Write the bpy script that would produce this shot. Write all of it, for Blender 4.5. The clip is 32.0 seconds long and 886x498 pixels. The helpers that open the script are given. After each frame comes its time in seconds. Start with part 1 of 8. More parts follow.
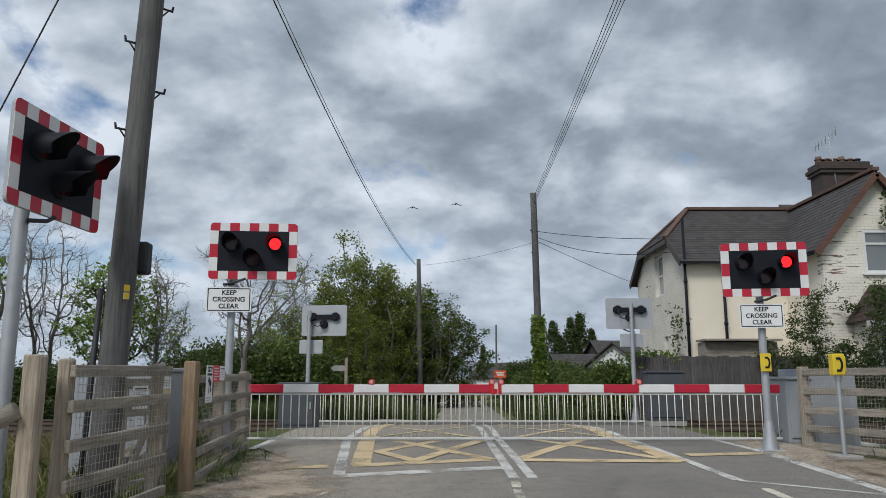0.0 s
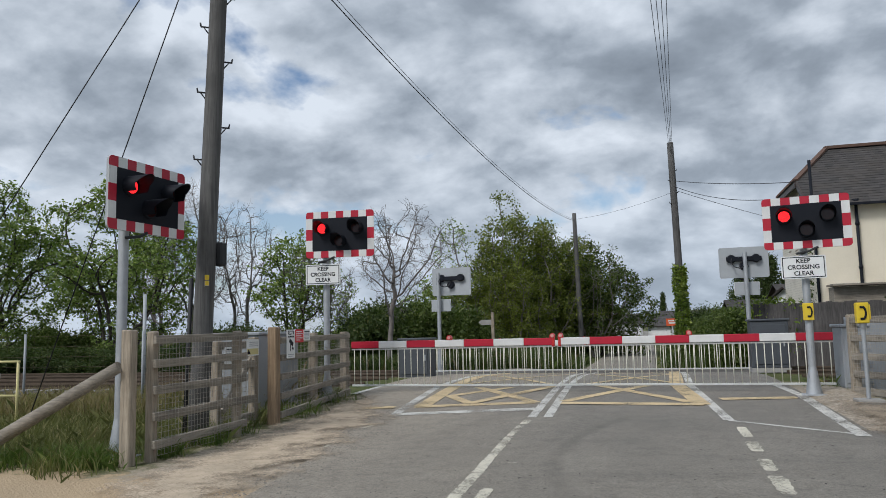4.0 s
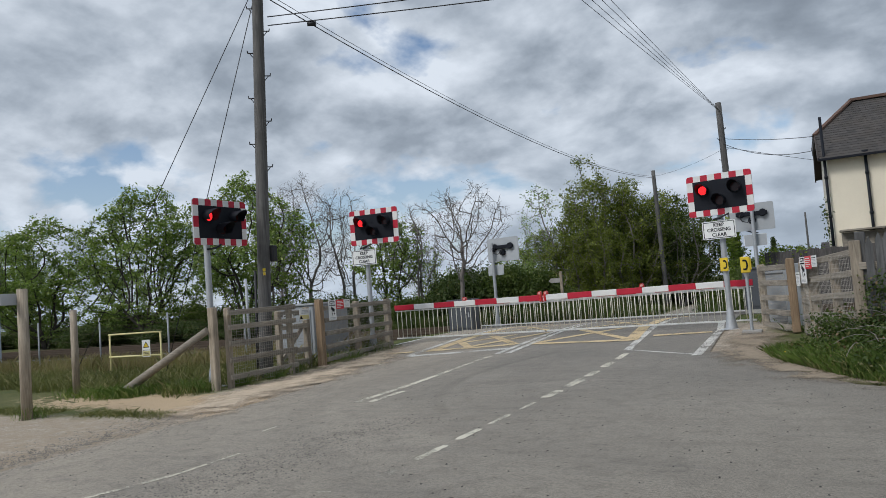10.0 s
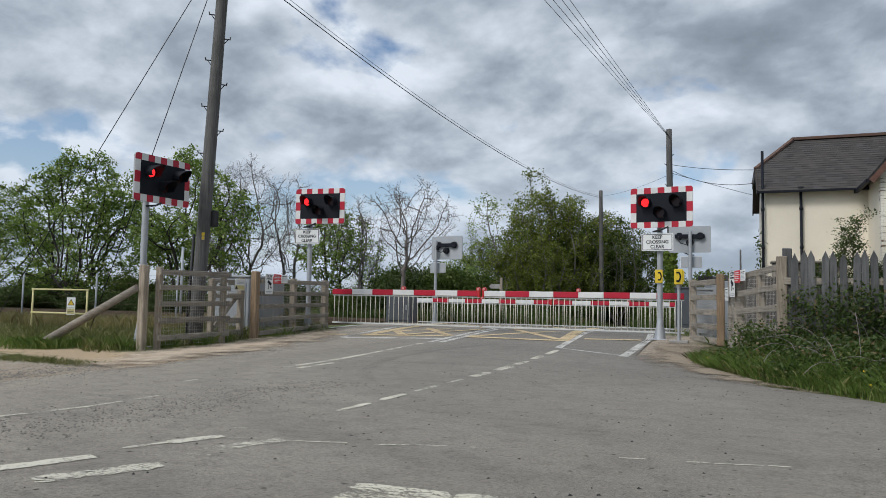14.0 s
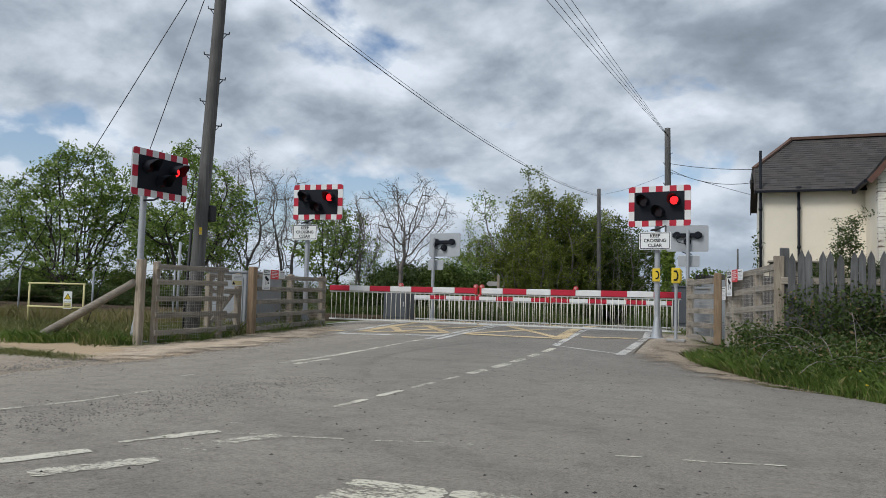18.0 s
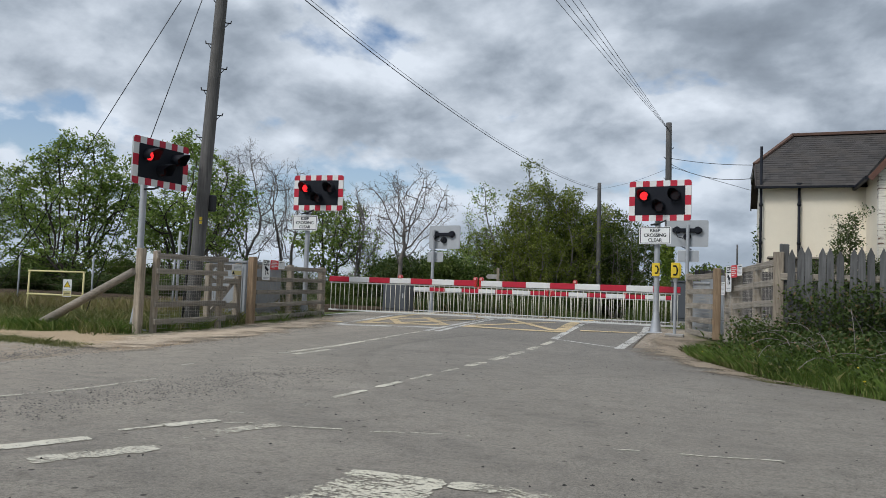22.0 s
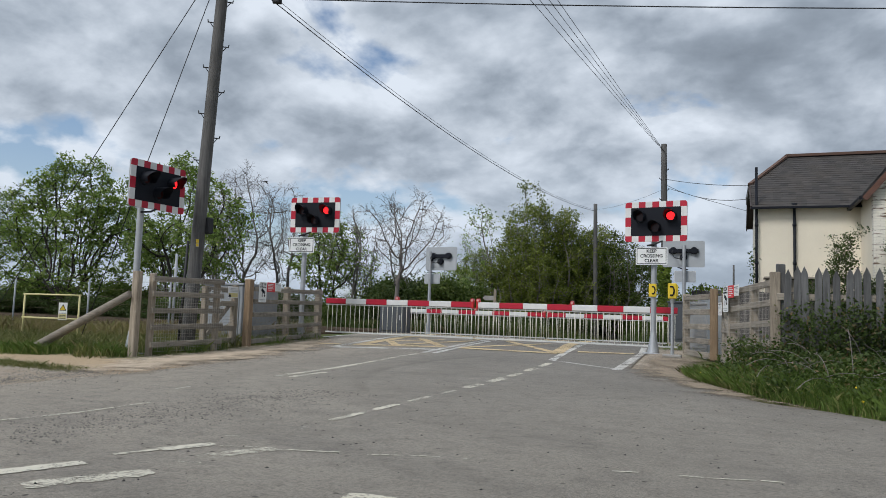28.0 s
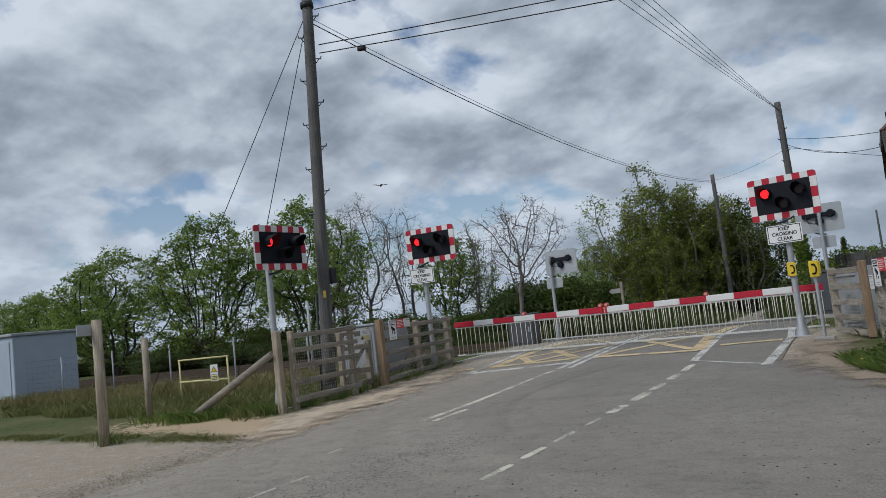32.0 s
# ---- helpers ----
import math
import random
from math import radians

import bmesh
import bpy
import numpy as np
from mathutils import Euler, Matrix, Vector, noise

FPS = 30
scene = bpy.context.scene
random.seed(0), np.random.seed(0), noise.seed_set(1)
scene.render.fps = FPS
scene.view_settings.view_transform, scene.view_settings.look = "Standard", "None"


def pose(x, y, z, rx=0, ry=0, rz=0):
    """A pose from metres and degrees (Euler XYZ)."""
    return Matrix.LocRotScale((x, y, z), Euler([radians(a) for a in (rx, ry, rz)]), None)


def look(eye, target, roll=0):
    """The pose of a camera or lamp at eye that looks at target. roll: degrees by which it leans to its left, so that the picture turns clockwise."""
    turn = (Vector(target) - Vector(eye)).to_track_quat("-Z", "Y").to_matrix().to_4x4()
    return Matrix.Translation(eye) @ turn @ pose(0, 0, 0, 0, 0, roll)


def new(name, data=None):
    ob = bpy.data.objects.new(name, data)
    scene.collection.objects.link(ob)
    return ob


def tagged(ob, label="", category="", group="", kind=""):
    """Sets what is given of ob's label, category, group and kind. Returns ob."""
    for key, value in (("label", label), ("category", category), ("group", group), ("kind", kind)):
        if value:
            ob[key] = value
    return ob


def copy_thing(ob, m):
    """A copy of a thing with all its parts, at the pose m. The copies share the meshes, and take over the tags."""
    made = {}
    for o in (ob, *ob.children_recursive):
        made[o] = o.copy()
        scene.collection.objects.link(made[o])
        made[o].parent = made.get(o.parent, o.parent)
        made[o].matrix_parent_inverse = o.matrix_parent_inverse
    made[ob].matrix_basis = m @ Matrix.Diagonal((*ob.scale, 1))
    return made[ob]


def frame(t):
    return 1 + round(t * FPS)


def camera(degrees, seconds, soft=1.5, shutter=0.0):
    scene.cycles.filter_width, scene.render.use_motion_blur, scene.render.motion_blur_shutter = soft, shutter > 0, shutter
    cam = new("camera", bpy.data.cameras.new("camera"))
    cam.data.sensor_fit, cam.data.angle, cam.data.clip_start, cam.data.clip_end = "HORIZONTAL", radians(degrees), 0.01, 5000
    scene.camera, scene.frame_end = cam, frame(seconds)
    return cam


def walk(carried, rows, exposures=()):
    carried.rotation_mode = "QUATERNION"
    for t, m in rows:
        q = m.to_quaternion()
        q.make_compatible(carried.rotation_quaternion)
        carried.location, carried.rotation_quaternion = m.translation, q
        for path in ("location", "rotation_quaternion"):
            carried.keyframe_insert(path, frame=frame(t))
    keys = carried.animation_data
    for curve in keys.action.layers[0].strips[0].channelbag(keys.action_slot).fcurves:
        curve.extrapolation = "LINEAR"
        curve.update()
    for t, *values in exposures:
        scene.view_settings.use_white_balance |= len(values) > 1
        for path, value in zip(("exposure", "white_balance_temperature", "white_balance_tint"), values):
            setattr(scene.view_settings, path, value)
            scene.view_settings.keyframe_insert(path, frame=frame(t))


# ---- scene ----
import functools

cam = camera(61.7, 32.0, soft=0.9)
PATH = [
    (0, (-0.600, 0.179, 1.109), (-0.593, 5.105, 1.969), 0.02),
    (0.5, (-0.156, 0.196, 1.077), (-0.208, 5.104, 2.034), -0.13),
    (1, (0.140, -0.214, 1.102), (0.403, 4.696, 2.008), -0.11),
    (1.5, (0.505, -0.401, 1.059), (0.863, 4.514, 1.904), 1.11),
    (2, (0.726, -0.658, 1.132), (0.962, 4.283, 1.857), 1.63),
    (2.5, (0.999, -0.841, 1.117), (0.969, 4.137, 1.578), 0.74),
    (3, (1.198, -1.056, 1.136), (0.764, 3.914, 1.468), 0.18),
    (3.5, (1.456, -1.176, 1.142), (0.578, 3.727, 1.580), -0.52),
    (4, (1.752, -1.235, 1.183), (0.451, 3.561, 1.731), -1.36),
    (4.5, (2.038, -1.338, 1.182), (0.368, 3.343, 1.733), -2.20),
    (6.5, (3.201, -2.383, 1.213), (1.562, 2.329, 1.552), -2.87),
    (7, (3.512, -2.651, 1.234), (2.068, 2.109, 1.736), -3.77),
    (7.5, (3.923, -2.929, 1.236), (2.698, 1.878, 1.867), -4.58),
    (8, (4.215, -3.224, 1.259), (3.015, 1.604, 1.754), -3.05),
    (8.5, (4.527, -3.423, 1.244), (2.963, 1.306, 1.675), -3.53),
    (9, (4.894, -3.699, 1.239), (3.296, 0.984, 1.957), -4.30),
    (9.5, (5.264, -3.868, 1.206), (3.239, 0.656, 1.858), -5.07),
    (10, (5.468, -4.092, 1.148), (3.304, 0.404, 1.468), -4.50),
    (10.2, (5.480, -4.135, 1.073), (3.345, 0.377, 1.355), -4.40),
    (10.5, (5.498, -4.104, 0.911), (3.544, 0.494, 1.112), -0.99),
    (10.8, (5.524, -4.177, 0.788), (3.556, 0.408, 1.107), 0.53),
    (11, (5.486, -4.040, 0.775), (3.320, 0.452, 1.136), -0.11),
    (11.2, (5.510, -4.051, 0.783), (3.329, 0.436, 1.124), 0.01),
    (11.5, (5.491, -4.063, 0.771), (3.918, 0.672, 1.098), -0.19),
    (11.8, (5.530, -4.116, 0.791), (4.092, 0.661, 1.132), -0.55),
    (12, (5.514, -4.062, 0.781), (3.539, 0.521, 1.086), -1.13),
    (12.3, (5.509, -4.089, 0.765), (3.607, 0.527, 1.037), 0.82),
    (12.5, (5.491, -4.079, 0.773), (3.667, 0.568, 1.040), 0.71),
    (13, (5.486, -4.081, 0.771), (3.667, 0.565, 1.103), 0.71),
    (13.5, (5.491, -4.086, 0.776), (3.667, 0.557, 1.119), 0.91),
    (14, (5.486, -4.088, 0.772), (3.663, 0.555, 1.123), 1.06),
    (14.5, (5.488, -4.086, 0.775), (3.666, 0.557, 1.129), 1.12),
    (16.5, (5.486, -4.089, 0.771), (3.675, 0.559, 1.119), 1.24),
    (17, (5.479, -4.080, 0.768), (3.670, 0.569, 1.111), 1.35),
    (17.5, (5.481, -4.088, 0.769), (3.674, 0.562, 1.107), 1.41),
    (18, (5.481, -4.082, 0.769), (3.673, 0.568, 1.101), 1.51),
    (18.5, (5.478, -4.079, 0.770), (3.671, 0.572, 1.085), 1.63),
    (19, (5.474, -4.082, 0.765), (3.670, 0.572, 1.059), 1.84),
    (19.5, (5.469, -4.079, 0.767), (3.665, 0.577, 1.028), 2.14),
    (20, (5.463, -4.079, 0.771), (3.660, 0.578, 1.000), 2.39),
    (20.5, (5.469, -4.082, 0.762), (3.664, 0.575, 0.979), 2.42),
    (21, (5.469, -4.075, 0.768), (3.662, 0.582, 0.977), 2.47),
    (21.5, (5.466, -4.077, 0.763), (3.660, 0.579, 0.997), 2.30),
    (22, (5.476, -4.087, 0.768), (3.671, 0.567, 1.048), 2.15),
    (22.5, (5.474, -4.084, 0.770), (3.673, 0.568, 1.107), 2.07),
    (23, (5.480, -4.089, 0.764), (3.681, 0.561, 1.138), 1.97),
    (23.5, (5.476, -4.089, 0.766), (3.678, 0.562, 1.136), 2.12),
    (24, (5.478, -4.085, 0.767), (3.676, 0.566, 1.115), 2.17),
    (24.5, (5.476, -4.087, 0.766), (3.671, 0.563, 1.098), 2.15),
    (25, (5.479, -4.086, 0.766), (3.674, 0.565, 1.103), 1.98),
    (25.5, (5.482, -4.088, 0.766), (3.676, 0.562, 1.110), 1.86),
    (27.5, (5.479, -4.090, 0.768), (3.684, 0.560, 1.160), 1.94),
    (28, (5.477, -4.092, 0.766), (3.691, 0.559, 1.192), 1.90),
    (28.5, (5.477, -4.091, 0.768), (3.698, 0.560, 1.214), 1.83),
    (29, (5.485, -4.092, 0.765), (3.708, 0.559, 1.226), 1.62),
    (29.5, (5.486, -4.096, 0.768), (3.712, 0.554, 1.243), 1.48),
    (30, (5.486, -4.095, 0.766), (3.714, 0.555, 1.254), 1.35),
    (30.5, (5.485, -4.097, 0.770), (3.716, 0.553, 1.271), 1.43),
    (31, (5.489, -4.100, 0.769), (3.710, 0.542, 1.308), 1.27),
    (31.3, (5.517, -4.134, 0.776), (3.737, 0.501, 1.368), 1.35),
    (31.5, (5.485, -4.124, 0.783), (3.706, 0.499, 1.465), 0.78),
    (31.7, (5.513, -4.144, 0.925), (3.523, 0.383, 1.669), -1.15),
    (32, (5.483, -4.107, 1.185), (2.995, 0.206, 1.641), -6.49),
]
walk(cam, [(t, look(eye, target, roll)) for t, eye, target, roll in PATH],
     exposures=[(0, -0.08, 6210, 10), (2, -0.09, 6220, 10), (4, -0.04, 6230, 10), (8, -0.07, 6240, 10), (11, -0.04, 6240, 10), (14, 0.0, 6240, 10), (25, 0.0, 6240, 10), (31.3, -0.03, 6240, 10), (32, -0.28, 6100, 10)])

# ---- sky and sun ----
world = bpy.data.worlds.new("sky")
scene.world = world
world.use_nodes = True


class Nodes:
    """Short hand to wire a node tree."""

    def __init__(self, tree, fresh=True):
        self.tree = tree
        if fresh:
            tree.nodes.clear()

    def add(self, kind, links=None, **values):
        node = self.tree.nodes.new(kind)
        for key, value in values.items():
            if key.startswith("i_"):
                k = key[2:]
                node.inputs[int(k) if k.isdigit() else k.replace("_", " ")].default_value = value
            elif key == "op":
                node.operation = value
            elif key == "blend":
                node.blend_type = value
            elif key == "data":
                node.data_type = value
            elif key == "dims":
                node.noise_dimensions = value
        for key, source in (links or {}).items():
            self.link(source, node.inputs[key])
        return node

    def link(self, source, socket):
        self.tree.links.new(source.outputs[0] if hasattr(source, "outputs") else source, socket)

    def math(self, op, a, b=None, clamp=False):
        node = self.tree.nodes.new("ShaderNodeMath")
        node.operation, node.use_clamp = op, clamp
        for n, v in enumerate((a, b)):
            if v is None:
                continue
            if isinstance(v, (int, float)):
                node.inputs[n].default_value = v
            else:
                self.link(v, node.inputs[n])
        return node

    def ramp(self, fac, *stops):
        node = self.tree.nodes.new("ShaderNodeValToRGB")
        elements = node.color_ramp.elements
        while len(elements) < len(stops):
            elements.new(0.5)
        for e, (at, colour) in zip(elements, stops):
            e.position = at
            e.color = (*(colour if isinstance(colour, tuple) else (colour,) * 3), 1)
        self.link(fac, node.inputs[0])
        return node

    def mix(self, fac, a, b, blend="MIX"):
        node = self.tree.nodes.new("ShaderNodeMix")
        node.data_type, node.blend_type = "RGBA", blend
        for socket, v in ((node.inputs[0], fac), (node.inputs[6], a), (node.inputs[7], b)):
            if isinstance(v, (int, float)):
                socket.default_value = v
            elif isinstance(v, tuple):
                socket.default_value = (*v, 1)
            else:
                self.link(v, socket)
        return node.outputs[2]

    def noise(self, vector, scale, detail=4.0, rough=0.55, distortion=0.0):
        node = self.tree.nodes.new("ShaderNodeTexNoise")
        node.inputs["Scale"].default_value, node.inputs["Detail"].default_value = scale, detail
        node.inputs["Roughness"].default_value, node.inputs["Distortion"].default_value = rough, distortion
        if vector is not None:
            self.link(vector, node.inputs["Vector"])
        return node.outputs["Fac"]


def sky():
    n = Nodes(world.node_tree)
    out = n.add("ShaderNodeOutputWorld")
    back = n.add("ShaderNodeBackground", i_Strength=1.0)
    n.link(back, out.inputs[0])
    air = n.add("ShaderNodeTexSky")
    air.sky_type, air.sun_disc = "NISHITA", False
    air.sun_elevation, air.sun_rotation = radians(47), radians(209)
    air.air_density, air.dust_density, air.ozone_density = 1.0, 1.2, 1.0
    blue = n.mix(1.0, air.outputs[0], (SKY, SKY, SKY), "MULTIPLY")
    # Clouds lie on a layer overhead: the way of the look is carried up to it.
    way = n.add("ShaderNodeTexCoord").outputs["Generated"]
    xyz = n.add("ShaderNodeSeparateXYZ", {0: way})
    up = n.math("MAXIMUM", xyz.outputs[2], 0.0)

    flat = n.math("ADD", up, 0.42)
    ground = n.add("ShaderNodeCombineXYZ", {0: n.math("DIVIDE", xyz.outputs[0], flat), 1: n.math("DIVIDE", xyz.outputs[1], flat)})

    def layer(shift):
        moved = n.add("ShaderNodeMapping", {0: ground})
        moved.inputs["Location"].default_value = (CLOUD_AT[0], CLOUD_AT[1] + shift, CLOUD_AT[2])
        big, lumps = n.noise(moved, 1.25, 2.0, 0.5), n.noise(moved, 4.2, 6.0, 0.5, 0.25)
        puffs = n.math("MULTIPLY", n.math("SUBTRACT", n.noise(moved, 10.5, 5.0, 0.55), 0.5), 0.22)
        return n.math("ADD", n.math("ADD", n.math("MULTIPLY", big, 0.55), n.math("SUBTRACT", n.math("MULTIPLY", lumps, 0.64), 0.07)), puffs)

    body, above = layer(0.0), layer(-0.07)
    edge = n.math("MULTIPLY", n.math("SUBTRACT", body, above), 1.1)
    # The cloud is thicker to the east than to the west.
    thick = n.math("MULTIPLY", n.math("ADD", xyz.outputs[0], 0.1), 0.12)
    tone = n.math("ADD", n.math("SUBTRACT", body, edge), thick)
    shade = n.ramp(tone, (0.395, (0.76, 0.81, 0.87)), (0.48, (0.575, 0.625, 0.685)), (0.545, (0.43, 0.48, 0.54)), (0.605, (0.32, 0.365, 0.42)), (0.715, (0.22, 0.255, 0.30)))
    cover = n.ramp(n.math("ADD", body, thick), (0.36, 0.0), (0.44, 1.0))
    haze = n.ramp(up, (0.0, 1.0), (0.08, 0.5), (0.24, 0.0))
    cloudy = n.mix(cover.outputs[0], blue, shade.outputs[0])
    low = n.mix(n.math("MULTIPLY", haze.outputs[0], 0.6), cloudy, (0.53, 0.61, 0.70))
    n.link(low, back.inputs[0])


SKY, CLOUD_AT = 0.12, (3.1, 1.7, 0.4)
sky()
sun = new("sun", bpy.data.lights.new("sun", "SUN"))
sun.data.energy, sun.data.angle, sun.data.color = 2.3, radians(18), (1.0, 0.965, 0.91)
sun.matrix_world = look((-4.8, -8.6, 10.5), (0, 0, 0))


# ---- materials ----
def material(name, build, rough=0.8, metal=0.0, spec=0.4):
    """A principled material; build(n, bsdf, at) wires its colour and relief, where at is the place in metres."""
    m = bpy.data.materials.new(name)
    m.use_nodes = True
    n = Nodes(m.node_tree)
    out = n.add("ShaderNodeOutputMaterial")
    bsdf = n.add("ShaderNodeBsdfPrincipled")
    bsdf.inputs["Roughness"].default_value, bsdf.inputs["Metallic"].default_value = rough, metal
    bsdf.inputs["Specular IOR Level"].default_value = spec
    n.link(bsdf, out.inputs[0])
    build(n, bsdf, n.add("ShaderNodeTexCoord").outputs["Object"])
    return m


def bump(n, bsdf, height, strength=0.3, distance=0.01):
    node = n.add("ShaderNodeBump", {"Height": height})
    node.inputs["Strength"].default_value, node.inputs["Distance"].default_value = strength, distance
    n.link(node, bsdf.inputs["Normal"])


def worn(colour, dark, scale=3.0, grain=60.0, relief=0.15, share=0.5, rough=0.8, metal=0.0, name="worn", spec=0.4):
    """Paint, metal or plaster: a colour with dirt at two scales and a fine relief."""
    def build(n, bsdf, at):
        rnd = n.add("ShaderNodeObjectInfo").outputs["Random"]
        far = n.add("ShaderNodeVectorMath", {0: at, 1: rnd}, op="ADD")
        large, small = n.noise(far, scale, 5, 0.6), n.noise(far, grain, 4, 0.6)
        fac = n.ramp(n.math("ADD", n.math("MULTIPLY", large, 0.75), n.math("MULTIPLY", small, 0.25)), (0.38, 0.0), (0.68, 1.0))
        n.link(n.mix(n.math("MULTIPLY", fac, share), colour, dark), bsdf.inputs["Base Color"])
        n.link(n.math("ADD", n.math("MULTIPLY", small, 0.25), rough - 0.12), bsdf.inputs["Roughness"])
        bump(n, bsdf, small, relief, 0.004)
    return material(name, build, rough, metal, spec)


def timber(name, light, dark, along=(1.0, 14.0, 14.0), rough=0.85):
    """Weathered wood with grain along the local x axis (or as told)."""
    def build(n, bsdf, at):
        rnd = n.add("ShaderNodeObjectInfo").outputs["Random"]
        off = n.math("MULTIPLY", rnd, 37.0)
        move = n.add("ShaderNodeMapping", {0: at})
        n.link(n.add("ShaderNodeCombineXYZ", {0: off, 1: off, 2: off}), move.inputs["Location"])
        move.inputs["Scale"].default_value = along
        grain = n.noise(move, 2.5, 8, 0.65, 0.6)
        stain = n.noise(at, 2.2, 4, 0.6)
        base = n.mix(n.ramp(grain, (0.34, 0.0), (0.66, 1.0)), dark, light)
        base = n.mix(n.ramp(stain, (0.45, 0.0), (0.75, 0.45)), base, tuple(c * 0.55 for c in dark))
        tone = n.ramp(rnd, (0.0, 0.82), (1.0, 1.12))
        n.link(n.mix(1.0, base, tone.outputs[0], "MULTIPLY"), bsdf.inputs["Base Color"])
        bump(n, bsdf, grain, 0.5, 0.004)
    return material(name, build, rough)


def plain_glow(name, colour, strength):
    m = bpy.data.materials.new(name)
    m.use_nodes = True
    n = Nodes(m.node_tree)
    out = n.add("ShaderNodeOutputMaterial")
    cell = n.add("ShaderNodeTexVoronoi", {0: n.add("ShaderNodeTexCoord").outputs["Object"]}, i_Scale=62.0)
    dots = n.ramp(cell.outputs["Distance"], (0.25, 1.0), (0.75, 0.55))
    glow = n.add("ShaderNodeEmission", {0: n.mix(1.0, dots.outputs[0], colour, "MULTIPLY")}, i_Strength=strength)
    n.link(glow, out.inputs[0])
    return m


def asphalt_build(n, bsdf, at):
    grit, chips = n.noise(at, 130, 4, 0.8), n.noise(at, 45, 5, 0.8)
    patch, mid = n.noise(at, 0.45, 5, 0.62), n.noise(at, 5, 6, 0.7)
    streak_map = n.add("ShaderNodeMapping", {0: at})
    streak_map.inputs["Scale"].default_value, streak_map.inputs["Rotation"].default_value = (3.0, 0.22, 1), (0, 0, radians(14))
    streak = n.noise(streak_map, 1.2, 5, 0.65, 1.2)
    base = n.mix(n.ramp(patch, (0.3, 0.0), (0.7, 1.0)), (0.222, 0.213, 0.198), (0.395, 0.376, 0.345))
    base = n.mix(n.ramp(streak, (0.45, 0.0), (0.75, 0.5)), base, (0.36, 0.345, 0.315))
    # Dust carried out of the side road, and the newer, darker surface at the crossing.
    y = n.add("ShaderNodeSeparateXYZ", {0: at}).outputs[1]
    run = n.math("ADD", n.math("MULTIPLY", y, 0.05), n.math("MULTIPLY", patch, 0.3))
    base = n.mix(n.ramp(run, (0.02, 0.62), (0.42, 0.05)), base, (0.45, 0.42, 0.375))
    west = n.math("ADD", n.math("MULTIPLY", n.add("ShaderNodeSeparateXYZ", {0: at}).outputs[0], -0.15), n.math("ADD", n.math("MULTIPLY", patch, 0.3), 0.35))
    newer = n.math("ADD", n.math("MULTIPLY", y, 0.08), n.math("MULTIPLY", n.math("SUBTRACT", streak, 0.5), 0.5))
    base = n.mix(n.ramp(newer, (0.24, 0.0), (0.66, 0.42)), base, (0.155, 0.158, 0.162))
    sweep = n.add("ShaderNodeMapping", {0: at})
    sweep.inputs["Scale"].default_value, sweep.inputs["Rotation"].default_value = (0.3, 2.6, 1), (0, 0, radians(-22))
    base = n.mix(n.ramp(n.noise(sweep, 1.6, 5, 0.6, 0.8), (0.5, 0.0), (0.74, 0.34)), base, (0.17, 0.17, 0.172))
    base = n.mix(n.ramp(west, (0.38, 0.0), (0.8, 0.6)), base, (0.46, 0.42, 0.365))
    base = n.mix(n.ramp(west, (0.05, 0.2), (0.28, 0.0)), base, (0.15, 0.153, 0.16))
    base = n.mix(n.ramp(mid, (0.48, 0.0), (0.72, 0.55)), base, (0.15, 0.146, 0.143))
    base = n.mix(n.ramp(chips, (0.30, 0.75), (0.52, 0.0)), base, (0.075, 0.073, 0.07))
    base = n.mix(n.ramp(chips, (0.58, 0.0), (0.72, 0.7)), base, (0.40, 0.385, 0.355))
    base = n.mix(n.ramp(grit, (0.35, 0.6), (0.58, 0.0)), base, (0.06, 0.06, 0.06))
    stones = n.add("ShaderNodeTexVoronoi", {0: at}, i_Scale=7.0)
    speck = n.math("MULTIPLY", n.ramp(stones.outputs["Distance"], (0.08, 1.0), (0.12, 0.0)), n.ramp(n.noise(at, 1.1, 2), (0.42, 0.0), (0.58, 0.9)))
    base = n.mix(speck, base, (0.045, 0.04, 0.036))
    # Pale arcs where tyres turn into the side road.
    ring = n.add("ShaderNodeVectorMath", {0: at}, op="DISTANCE")
    ring.inputs[1].default_value = (6.3, 6.3, 0)
    far = n.math("ADD", ring.outputs["Value"], n.math("MULTIPLY", n.noise(at, 0.8, 3), 0.3))
    wave = n.math("SINE", n.math("MULTIPLY", far, 4.6))
    tyre = n.math("MULTIPLY", n.ramp(n.math("ADD", n.math("MULTIPLY", wave, 0.5), 0.5), (0.6, 0.0), (1.0, 0.22)), n.ramp(patch, (0.4, 0.1), (0.6, 1.0)))
    near = n.ramp(n.math("MULTIPLY", far, 0.1), (0.48, 0.0), (0.56, 1.0), (0.92, 1.0), (1.0, 0.0))
    base = n.mix(n.math("MULTIPLY", tyre, near), base, (0.10, 0.098, 0.096))
    skid = n.math("ABSOLUTE", n.math("SUBTRACT", n.math("ADD", ring.outputs["Value"], n.math("MULTIPLY", mid, 0.06)), 5.49))
    skid = n.math("MULTIPLY", n.ramp(skid, (0.02, 0.26), (0.12, 0.0)), n.ramp(n.math("ADD", n.noise(at, 0.7, 2), n.math("MULTIPLY", n.add("ShaderNodeSeparateXYZ", {0: at}).outputs[0], -0.25)), (-0.2, 0.0), (0.2, 1.0)))
    base = n.mix(skid, base, (0.085, 0.083, 0.08))
    n.link(n.mix(1.0, base, (1.225, 1.155, 1.045), "MULTIPLY"), bsdf.inputs["Base Color"])
    bump(n, bsdf, n.math("ADD", grit, chips), 0.9, 0.010)


